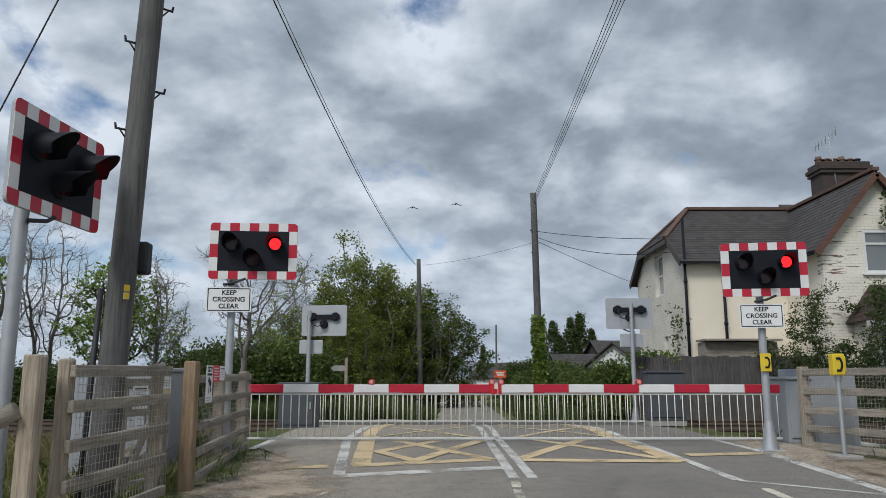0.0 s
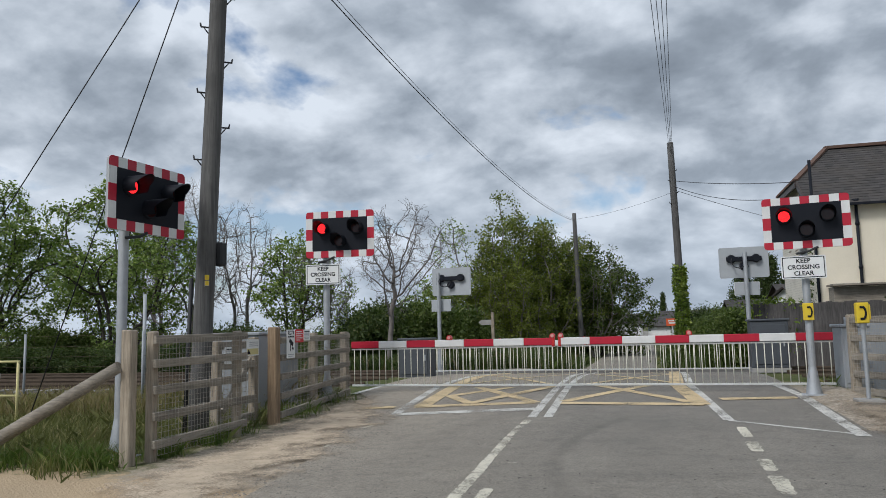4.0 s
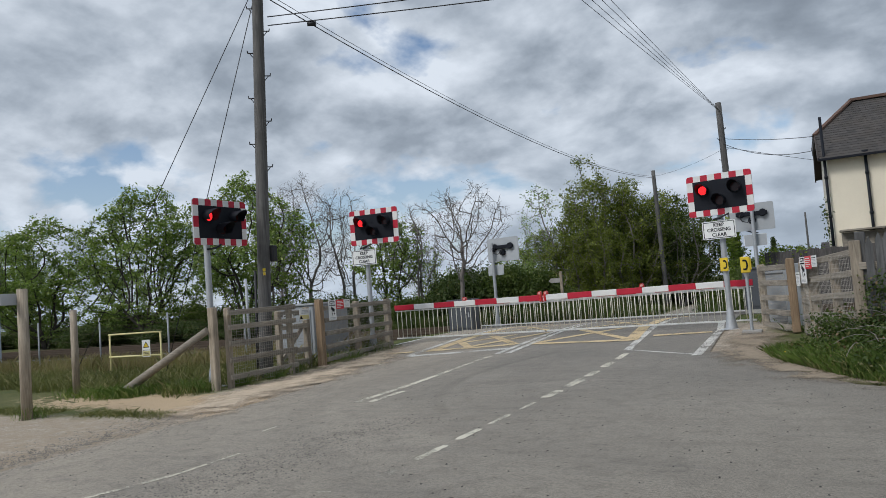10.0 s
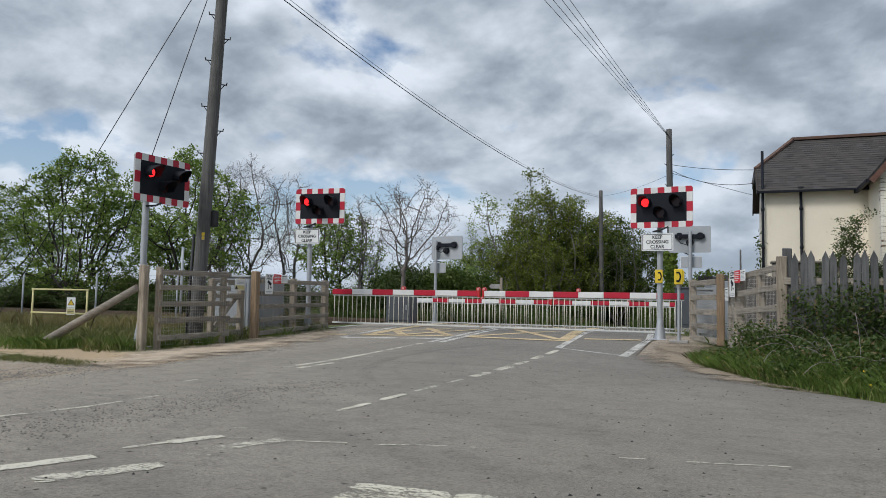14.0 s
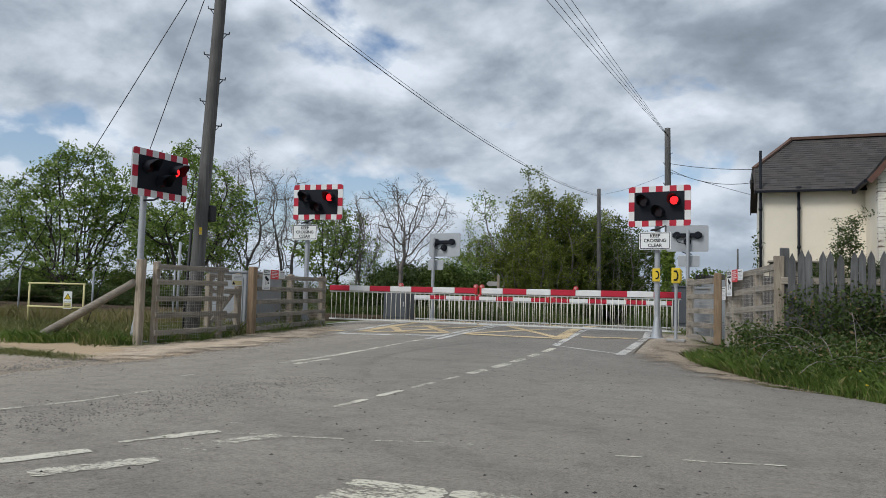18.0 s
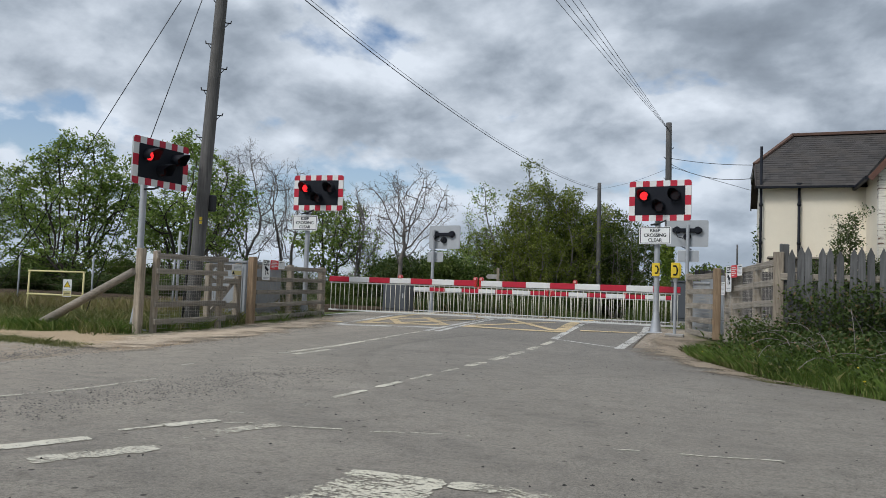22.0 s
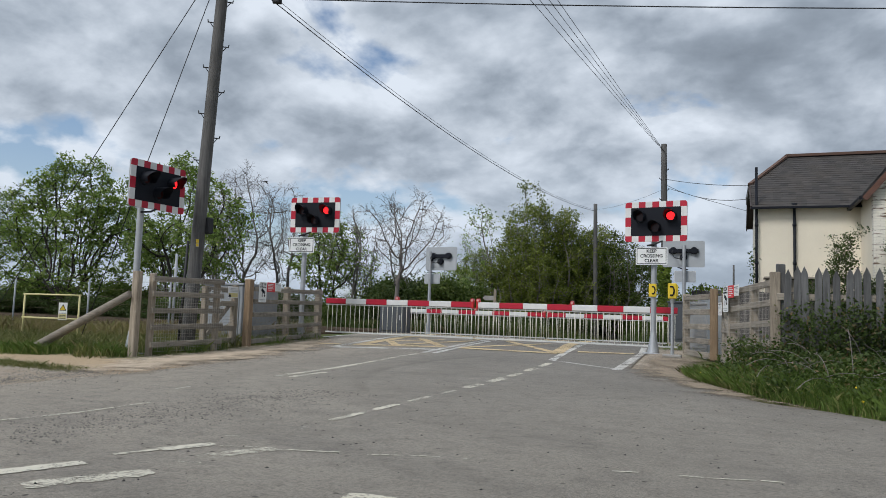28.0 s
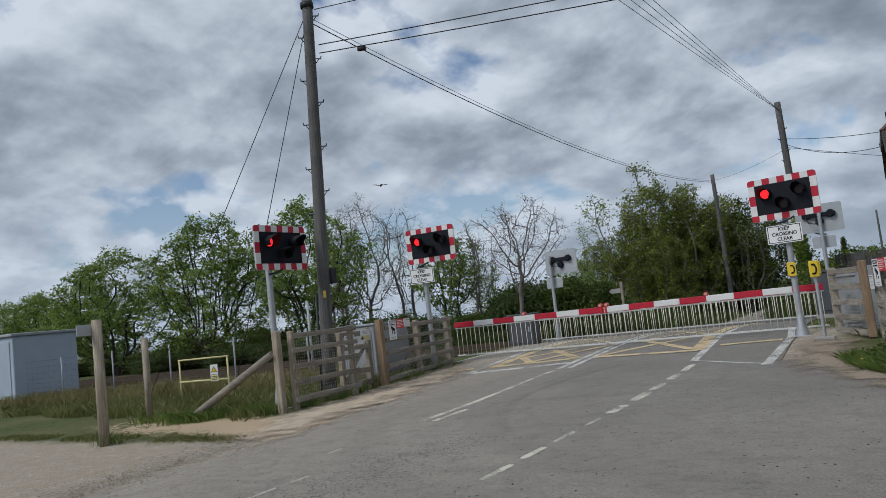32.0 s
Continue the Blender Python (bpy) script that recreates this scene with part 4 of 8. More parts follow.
barrier("lowered red and white barrier boom with white bar skirt", -3.55, 0.20, 11.7, 0.15, 1.02, 0.07)
barrier("lowered red and white barrier boom with white bar skirt", 4.55, 0.26, 11.7, 0.15, 1.02, 0.07)
barrier("far red and white barrier boom with white bar skirt, lowered", -4.5, 0.15, 19.0, 0.0, 0.86, 0.07, -1)
barrier("far red and white barrier boom with white bar skirt, lowered", 4.85, 0.21, 19.0, 0.0, 0.86, 0.07, -1)


def machine(x, y, z, wide, deep, high, mat, label):
    """A grey equipment cabinet with a lid, a door and a plinth."""
    ob = thing("equipment_cabinet", label, "cabinet", Matrix.Translation((x, y, z)))
    bm = bmesh.new()
    box(bm, wide, deep, high, 0, 0, high / 2 + 0.08, 0.012)
    part("body", bm, mat, ob)
    bm = bmesh.new()
    box(bm, wide + 0.06, deep + 0.06, 0.05, 0, 0, high + 0.105, 0.012)
    part("lid", bm, mat, ob)
    bm = bmesh.new()
    box(bm, wide * 0.86, 0.02, high * 0.84, 0, -deep / 2 - 0.01, high / 2 + 0.08, 0.006)
    door = part("door", bm, mat, ob)
    bm = bmesh.new()
    box(bm, 0.03, 0.03, 0.14, wide * 0.36, -deep / 2 - 0.03, high / 2 + 0.1, 0.006)
    part("handle", bm, GALV, door)
    bm = bmesh.new()
    box(bm, wide + 0.02, deep + 0.02, 0.1, 0, 0, 0.03)
    part("plinth", bm, CONCRETE, ob)
    return ob


machine(4.95, 12.1, 0.06, 0.5, 0.6, 0.95, CABINET, "grey barrier machine cabinet at the boom's pivot")
machine(-3.5, 15.6, 0.05, 0.75, 0.5, 0.85, DARK_BOX, "dark grey equipment cabinet beside the track")
machine(-4.25, 9.3, 0.0, 0.95, 1.3, 1.1, CABINET, "pale grey equipment cabinet behind the wooden fence")
machine(4.4, 17.2, 0.1, 0.8, 0.5, 1.05, DARK_BOX, "dark grey equipment cabinet by the far barrier")


def phone(x, y, z, facing=0):
    """The yellow emergency telephone on its slim post."""
    ob = thing("crossing_telephone", "yellow emergency telephone box on a slim grey post", "telephone", pose(x, y, z, 0, 0, facing))
    bm = bmesh.new()
    rod(bm, (0, 0, 0.02), (0, 0, 1.03), 0.028, None, 12)
    rod(bm, (0, 0, 0.93), (0, 0, 1.04), 0.028, 0.06, 12, False)
    part("post", bm, GALV, ob, smooth=True)
    bm = bmesh.new()
    box(bm, 0.32, 0.3, 0.12, 0, 0, -0.045, 0.006)
    part("base_plate", bm, CONCRETE, ob)
    bm = bmesh.new()
    box(bm, 0.155, 0.13, 0.28, 0, 0, 1.16, 0.012)
    body = part("box", bm, YELLOW, ob)
    receiver(body, Matrix.Translation((0, -0.068, 1.16)), 0.09)
    bm = bmesh.new()
    box(bm, 0.02, 0.06, 0.2, 0.087, -0.02, 1.17, 0.006)
    part("side_flap", bm, YELLOW, ob)


def receiver(parent, m, s):
    bm = bmesh.new()
    pts = [(s * (0.25 - 0.55 * math.cos(radians(a))), 0, s * 1.0 * math.sin(radians(a))) for a in range(-70, 71, 14)]
    hose(bm, [(-p[0] + s * 0.05, -0.002, p[2]) for p in pts], s * 0.16, 6)
    for e in (1, -1):
        box(bm, s * 0.6, 0.012, s * 0.34, -s * 0.12, -0.002, e * s * 0.86, 0.003)
    part("receiver_symbol", bm, BLACK, parent, m=m)


phone(4.56, 9.98, 0.13)
flag = bmesh.new()
box(flag, 0.15, 0.02, 0.26, 0, 0, 0, 0.006)
plate = part("phone_sign", flag, YELLOW, SIGNAL_EAST, "small yellow telephone sign", Matrix.Translation((-0.0, -0.085, 1.25)))
receiver(plate, Matrix.Translation((0.02, -0.012, 0)), 0.08)


def finger_post(x, y, z):
    ob = thing("footpath_sign", "wooden finger post with a small pale arm", "signpost", Matrix.Translation((x, y, z)))
    bm = bmesh.new()
    box(bm, 0.11, 0.11, 1.9, 0, 0, 0.95, 0.012)
    part("post", bm, POST_WOOD, ob)
    bm = bmesh.new()
    slab(bm, [(-0.55, 1.52), (-0.45, 1.62), (-0.05, 1.62), (-0.05, 1.42), (-0.45, 1.42)], 0.03, Matrix.Translation((0, -0.06, 0)))
    bmesh.ops.recalc_face_normals(bm, faces=bm.faces)
    part("arm", bm, CONCRETE, ob)


finger_post(-4.05, 27.3, -0.05)


# ---- fences ----
DULL_WIRE = worn((0.40, 0.375, 0.33), (0.24, 0.22, 0.19), 5, 60, 0.05, 0.5, 0.8, name="dull_grey_wire")


def wire_net(bm, a, b, z0, z1, step=0.055, r=0.0021):
    """Welded wire between two points of the plan."""
    a, b = Vector((*a, 0)), Vector((*b, 0))
    long = (b - a).length
    n, k = int(long / step), int((z1 - z0) / step)
    for i in range(n + 1):
        p = a.lerp(b, i / n)
        rod(bm, (p.x, p.y, z0), (p.x, p.y, z1), r, None, 3, False)
    for j in range(k + 1):
        z = z0 + (z1 - z0) * j / k
        rod(bm, (a.x, a.y, z), (b.x, b.y, z), r, None, 3, False)


def rail_between(a, b, z, high, thick, mat, parent, lean=0.0):
    """A sawn rail from a to b at height z."""
    a, b = Vector((a[0], a[1], z)), Vector((b[0], b[1], z + lean))
    long = (b - a).length
    bm = bmesh.new()
    box(bm, long, thick, high, 0, 0, 0, 0.006)
    for v in bm.verts:
        v.co.z += 0.006 * noise.noise(Vector((v.co.x * 3 + z * 9, a.x, 0)))
    turn = (b - a).to_track_quat("X", "Z").to_matrix().to_4x4()
    return part("rail", bm, mat, parent, m=Matrix.Translation((a + b) / 2) @ turn)


def fence_post(x, y, z0, z1, w, mat, parent, name="post", top="flat"):
    bm = bmesh.new()
    box(bm, w, w, z1 - z0, 0, 0, (z1 - z0) / 2, 0.012)
    if top != "flat":
        for v in bm.verts:
            if v.co.z > z1 - z0 - 0.02:
                v.co.z += 0.05 * (1 - min(1, abs(v.co.x) / (w / 2))) - 0.03
    else:
        for v in bm.verts:
            if v.co.z > z1 - z0 - 0.02:
                v.co.z += 0.02 * noise.noise(Vector((x * 5, v.co.x * 20, v.co.y * 20)))
    return part(name, bm, mat, parent, m=pose(x, y, z0, 0, 0, random.uniform(-4, 4)))


def notice(parent, m, w, h, mat, bars, name="notice", label=""):
    """A flat sign with bars for its small print. bars: (x, z, w, h, material)."""
    bm = bmesh.new()
    slab(bm, rounded(w, h, 0.012, 2), 0.004)
    plate = part(name, bm, mat, parent, label, m)
    for x, z, bw, bh, bmat in bars:
        bm = bmesh.new()
        box(bm, bw, 0.0014, bh, x, 0, z)
        part("print", bm, bmat, plate, m=Matrix.Translation((0, -0.001, 0)))
    return plate


def camera_symbol(parent, m, s):
    bm = bmesh.new()
    box(bm, 0.5 * s, 0.0015, 0.2 * s, 0, 0, 0, m=Matrix.Rotation(radians(28), 4, "Y"))
    box(bm, 0.16 * s, 0.0015, 0.12 * s, 0.3 * s, 0, -0.17 * s, m=Matrix.Rotation(radians(28), 4, "Y"))
    box(bm, 0.07 * s, 0.0015, 0.34 * s, -0.1 * s, 0, -0.24 * s)
    part("print", bm, BLACK, parent, m=m)


EAST = Matrix.Rotation(radians(90), 4, "Z")


def sign_group(parent, x, y, z, turn):
    """The three notices by a crossing gate: CCTV plate, red warning, white notice."""
    plate = notice(parent, pose(x, y, z, 0, 0, turn), 0.29, 0.40, SIGN_WHITE,
                   [(0, -0.15, 0.22, 0.012, GREY_PAINT), (0, -0.175, 0.18, 0.01, GREY_PAINT)], "cctv_sign", "white CCTV notice with a camera symbol")
    words("lettering", "CCTV", 0.08, BLACK, plate, Matrix.Translation((0, -0.002, 0.155)))
    words("lettering", "IN OPERATION", 0.032, BLACK, plate, Matrix.Translation((0, -0.002, 0.10)))
    camera_symbol(plate, Matrix.Translation((0.01, -0.002, 0.02)), 0.3)
    side = Matrix.Rotation(radians(turn), 4, "Z")
    p = Vector((x, y, z)) + side @ Vector((0.31, -0.004, 0.11))
    notice(parent, Matrix.Translation(p) @ side, 0.31, 0.19, RED_SIGN, [(-0.02, 0.06, 0.2, 0.014, WHITE), (0, 0.03, 0.25, 0.012, WHITE), (-0.03, 0.0, 0.2, 0.012, WHITE), (0, -0.03, 0.24, 0.012, WHITE), (-0.05, -0.06, 0.14, 0.012, WHITE)], "warning_sign", "red warning notice with white print")
    p = Vector((x, y, z)) + side @ Vector((0.60, -0.004, 0.12))
    notice(parent, Matrix.Translation(p) @ side, 0.25, 0.165, SIGN_WHITE, [(0, 0.05, 0.2, 0.012, BLACK)] + [(-0.01, 0.025 - 0.02 * k, 0.19, 0.006, GREY_PAINT) for k in range(5)], "notice", "white notice with small print")


def paper_notice(parent, x, y, z, turn):
    notice(parent, pose(x, y, z, 0, 0, turn), 0.27, 0.22, SIGN_WHITE, [(0, 0.08, 0.21, 0.012, BLACK)] + [(-0.01, 0.05 - 0.022 * k, 0.21, 0.006, GREY_PAINT) for k in range(7)], "notice", "white notice with small print")


def half_yellow(parent, x, y, z, turn):
    plate = notice(parent, pose(x, y, z, 0, 0, turn), 0.26, 0.22, SIGN_WHITE, [(0, -0.055, 0.24, 0.08, FADED_YELLOW), (0.02, 0.07, 0.19, 0.01, GREY_PAINT), (0.02, 0.045, 0.19, 0.01, GREY_PAINT), (0.02, 0.02, 0.19, 0.01, GREY_PAINT)], "notice", "white and yellow warning notice")
    bm = bmesh.new()
    slab(bm, [(-0.04, -0.035), (0, 0.035), (0.04, -0.035)], 0.001)
    bmesh.ops.recalc_face_normals(bm, faces=bm.faces)
    part("print", bm, BLACK, plate, m=Matrix.Translation((-0.09, -0.004, -0.055)))


def west_fences():
    stub = thing("braced_post", "weathered square wooden post braced by a slanting log", "post", group="wooden posts")
    fence_post(-3.37, 5.30, -0.14, 1.27, 0.12, POST_WOOD, stub)
    bm = bmesh.new()
    rod(bm, (-3.42, 5.22, 0.9), (-5.15, 4.9, -0.08), 0.06, 0.075, 12)
    part("brace", bm, OLD_WOOD, stub, "round log brace")
    one = thing("rail_fence", "weathered post and rail fence backed with wire mesh", "fence", group="wooden fences")
    fence_post(-3.28, 5.55, -0.14, 1.25, 0.094, POST_WOOD, one)
    fence_post(-3.22, 7.12, -0.08, 1.24, 0.094, POST_WOOD, one)
    for z in (1.16, 0.91, 0.64, 0.37, 0.09):
        rail_between((-3.19, 5.46), (-3.13, 7.2), z, 0.088, 0.04, OLD_WOOD, one, 0.02)
    bm = bmesh.new()
    wire_net(bm, (-3.16, 5.5), (-3.10, 7.15), -0.02, 1.18)
    part("wire_mesh", bm, DULL_WIRE, one)
    gate = thing("pedestrian_gate", "weathered wooden pedestrian gate with mesh and notices, closed", "gate", group="pedestrian gates")
    fence_post(-3.62, 7.30, -0.1, 1.12, 0.11, POST_WOOD, gate)
    fence_post(-3.50, 8.02, -0.08, 1.15, 0.11, POST_WOOD, gate)
    for z in (1.06, 0.8, 0.33, 0.1):
        rail_between((-3.58, 7.3), (-3.46, 8.02), z, 0.1, 0.04, OLD_WOOD, gate)
    bm = bmesh.new()
    box(bm, 1.0, 0.035, 0.09, 0, 0, 0, 0.005, Matrix.Translation((-3.52, 7.66, 0.56)) @ EAST @ Matrix.Rotation(radians(-42), 4, "Y"))
    part("brace", bm, OLD_WOOD, gate)
    bm = bmesh.new()
    wire_net(bm, (-3.55, 7.3), (-3.43, 8.0), 0.05, 1.05)
    part("wire_mesh", bm, DULL_WIRE, gate)
    paper_notice(gate, -3.50, 7.46, 0.93, 82)
    half_yellow(gate, -3.43, 7.88, 1.02, 82)
    two = thing("rail_fence", "weathered rail fence with brown end post, mesh and notices", "fence", group="wooden fences")
    fence_post(-3.24, 8.12, -0.05, 1.31, 0.135, BROWN_WOOD, two, top="cut")
    fence_post(-3.42, 9.75, 0.02, 1.2, 0.12, POST_WOOD, two)
    fence_post(-3.50, 11.22, 0.06, 1.2, 0.13, POST_WOOD, two)
    for z, up in ((1.10, 0.03), (0.86, 0.03), (0.60, 0.04), (0.34, 0.06), (0.08, 0.08)):
        rail_between((-3.19, 8.22), (-3.42, 11.25), z, 0.088, 0.04, OLD_WOOD, two, up)
    bm = bmesh.new()
    wire_net(bm, (-3.158, 8.25), (-3.388, 11.2), 0.05, 1.13)
    part("wire_mesh", bm, DULL_WIRE, two)
    sign_group(two, -3.15, 8.45, 1.05, 94)
    thin = thing("marker_post", "thin pale grey steel post standing in the grass", "post")
    bm = bmesh.new()
    rod(bm, (-7.36, 10.8, -0.15), (-7.36, 10.8, 2.0), 0.033, None, 10)
    part("tube", bm, GREY_PAINT, thin)
    # Lineside net fence and its posts.
    net = thing("lineside_fence", "grey wire net fence along the railway on steel posts", "fence")
    for k in range(14):
        x = -4.2 - 2.5 * k
        bm = bmesh.new()
        rod(bm, (x, 9.9, -0.2), (x, 9.9, 1.3), 0.022, None, 8)
        part("post", bm, CABINET, net)
    bm = bmesh.new()
    for z in (0.0, 0.12, 0.25, 0.4, 0.55, 0.7, 0.88, 1.06, 1.25):
        rod(bm, (-3.5, 9.9, z), (-36.8, 9.9, z), 0.0022, None, 4, False)
    for k in range(110):
        rod(bm, (-3.6 - 0.3 * k, 9.9, 0.0), (-3.6 - 0.3 * k, 9.9, 1.25), 0.0014, None, 3, False)
    part("wire_net", bm, RUST, net)
    # Field posts on the open side.
    for x, y, top, r in ((-4.42, 2.72, 1.72, 0.075), (-6.35, 5.0, 1.43, 0.065)):
        post = thing("field_post", "round weathered wooden post in long grass", "post", group="wooden posts")
        bm = bmesh.new()
        rod(bm, (x, y, -0.2), (x, y, top), r, r * 0.92, 12)
        part("post", bm, POST_WOOD, post)
        if top > 1.6:
            bm = bmesh.new()
            box(bm, 0.02, 0.24, 0.16, x - 0.05, y - 0.17, 1.58, 0.004)
            part("waymark", bm, GREY_PAINT, post, "small pale waymark plate")
    bar = thing("yellow_guard_rail", "yellow painted tubular guard rail in the grass", "guard rail")
    for x in (-9.05, -7.45):
        bm = bmesh.new()
        rod(bm, (x, 8.0, -0.2), (x, 8.0, 0.87), 0.02, None, 10)
        part("upright", bm, FADED_YELLOW, bar)
    for z in (0.87, 0.36):
        bm = bmesh.new()
        rod(bm, (-9.08, 8.0, z), (-7.42, 8.0, z), 0.02, None, 10)
        part("bar", bm, FADED_YELLOW, bar)
    plate = notice(bar, pose(-7.85, 7.95, 0.52, 0, 0, 20) @ Matrix.Scale(0.78, 4), 0.24, 0.48, SIGN_WHITE, [(0, -0.05, 0.2, 0.012, BLACK)], "warning_sign", "white and yellow warning notice with a black-edged triangle")
    for size, mat, y in ((1.0, BLACK, -0.002), (0.74, YELLOW, -0.0035)):
        bm = bmesh.new()
        slab(bm, [(-0.1 * size, -0.06 * size), (0, 0.115 * size), (0.1 * size, -0.06 * size)], 0.001)
        bmesh.ops.recalc_face_normals(bm, faces=bm.faces)
        part("symbol", bm, mat, plate, m=Matrix.Translation((0, y, 0.08)))
    bm = bmesh.new()
    box(bm, 0.22, 0.002, 0.15, 0, -0.002, -0.145)
    part("panel", bm, FADED_YELLOW, plate)
    for z in (-0.11, -0.15, -0.19):
        bm = bmesh.new()
        box(bm, 0.17, 0.002, 0.014, 0, -0.004, z)
        part("print", bm, BLACK, plate)
    hut = thing("lineside_hut", "pale blue-grey steel equipment hut with two doors", "hut", Matrix.Translation((-20.2, 10.6, -0.12)))
    bm = bmesh.new()
    box(bm, 3.2, 2.2, 2.2, 0, 0, 1.15, 0.02)
    part("body", bm, BLUE_GREY, hut)
    bm = bmesh.new()
    box(bm, 3.35, 2.35, 0.1, 0, 0, 2.3, 0.02)
    part("roof", bm, CABINET, hut)
    for x in (-0.75, 0.75):
        bm = bmesh.new()
        box(bm, 1.35, 0.03, 1.95, x, -1.11, 1.1, 0.008)
        part("door", bm, BLUE_GREY, hut)


def east_fences():
    one = thing("rail_fence", "weathered rail fence with brown end post and wire mesh", "fence", group="wooden fences")
    fence_post(4.74, 11.3, 0.1, 1.28, 0.13, POST_WOOD, one)
    fence_post(5.27, 9.82, 0.08, 1.36, 0.135, BROWN_WOOD, one, top="cut")
    for z in (1.2, 0.93, 0.66, 0.4, 0.16):
        rail_between((4.70, 11.28), (5.2, 9.86), z, 0.1, 0.045, OLD_WOOD, one)
    bm = bmesh.new()
    wire_net(bm, (4.668, 11.27), (5.168, 9.9), 0.1, 1.24)
    part("wire_mesh", bm, DULL_WIRE, one)
    gate = thing("pedestrian_gate", "weathered wooden pedestrian gate with mesh and notices, closed", "gate", group="pedestrian gates")
    fence_post(5.45, 9.55, 0.05, 1.25, 0.1, POST_WOOD, gate)
    fence_post(5.62, 8.72, 0.02, 1.2, 0.1, POST_WOOD, gate)
    for z in (1.15, 0.88, 0.62, 0.36, 0.12):
        rail_between((5.41, 9.55), (5.58, 8.72), z, 0.09, 0.04, OLD_WOOD, gate)
    bm = bmesh.new()
    box(bm, 1.15, 0.035, 0.09, 0, 0, 0, 0.005, Matrix.Translation((5.5, 9.13, 0.62)) @ pose(0, 0, 0, 0, 0, -78.5) @ Matrix.Rotation(radians(42), 4, "Y"))
    part("brace", bm, OLD_WOOD, gate)
    bm = bmesh.new()
    wire_net(bm, (5.382, 9.54), (5.552, 8.74), 0.1, 1.16)
    part("wire_mesh", bm, DULL_WIRE, gate)
    paper_notice(gate, 5.37, 9.36, 0.98, -78)
    half_yellow(gate, 5.45, 9.0, 1.06, -78)
    two = thing("rail_fence", "weathered rail fence with mesh and notices, half sunk in brambles", "fence", group="wooden fences")
    fence_post(5.58, 8.5, 0.0, 1.26, 0.15, POST_WOOD, two)
    fence_post(5.85, 7.5, -0.05, 1.3, 0.12, POST_WOOD, two)
    fence_post(6.08, 6.72, -0.1, 1.45, 0.13, POST_WOOD, two)
    for z in (1.22, 0.96, 0.69, 0.42, 0.15):
        rail_between((5.51, 8.55), (6.03, 6.7), z, 0.088, 0.04, OLD_WOOD, two, 0.08)
    bm = bmesh.new()
    wire_net(bm, (5.478, 8.54), (5.995, 6.72), 0.1, 1.28)
    part("wire_mesh", bm, DULL_WIRE, two)
    sign_group(two, 5.46, 8.42, 1.12, -75)
    # Pointed pale fence.
    pales = thing("pale_fence", "grey weathered pointed pale fence above the brambles", "fence")
    bm = bmesh.new()
    slab(bm, [(-0.042, 0), (-0.042, 1.52), (0, 1.62), (0.042, 1.52), (0.042, 0)], 0.02)
    bmesh.ops.recalc_face_normals(bm, faces=bm.faces)
    first = None
    for k in range(43):
        m = pose(6.2 + 0.122 * k, 6.62 + 0.010 * k, -0.12 + random.uniform(-0.03, 0.03), 0, random.uniform(-1.5, 1.5), 3)
        if first is None:
            first = part("pale", bm, PALE_WOOD, pales, m=m)
        else:
            again(first, pales, m)
    for z in (0.35, 1.12):
        rail_between((6.1, 6.66), (11.4, 7.1), z, 0.09, 0.04, OLD_WOOD, pales)
    for k in range(3):
        fence_post(6.15 + 2.0 * k, 6.74 + 0.165 * k, -0.15, 1.45 if k else 1.56, 0.11, PALE_WOOD, pales)
    # Dark close-boarded garden fence beyond the line.
    boards = thing("board_fence", "dark weathered close-boarded garden fence in front of the house", "fence")
    bm = bmesh.new()
    box(bm, 0.148, 0.018, 1.72, 0, 0, 0.86, 0.003)
    first = None
    for k in range(88):
        m = pose(4.55 + 0.146 * k, 19.9 + (0.008 if k % 2 else 0), -0.03 + 0.02 * math.sin(k * 1.7), 0, 0, 4)
        if first is None:
            first = part("board", bm, DARK_BOARD, boards, m=m)
        else:
            again(first, boards, m)
    bm = bmesh.new()
    for z in (0.3, 1.4):
        box(bm, 12.9, 0.05, 0.09, 10.95, 19.97, z)
    part("rail", bm, DARK_BOARD, boards)
    bm = bmesh.new()
    box(bm, 1.5, 0.1, 1.15, 0, 0, 0.58, 0.01)
    screen = thing("steel_screen", "grey galvanised sheet screen beside the barrier machine", "screen", pose(5.15, 11.8, 0.1, 0, 0, -75))
    part("sheet", bm, CABINET, screen)


west_fences()
east_fences()


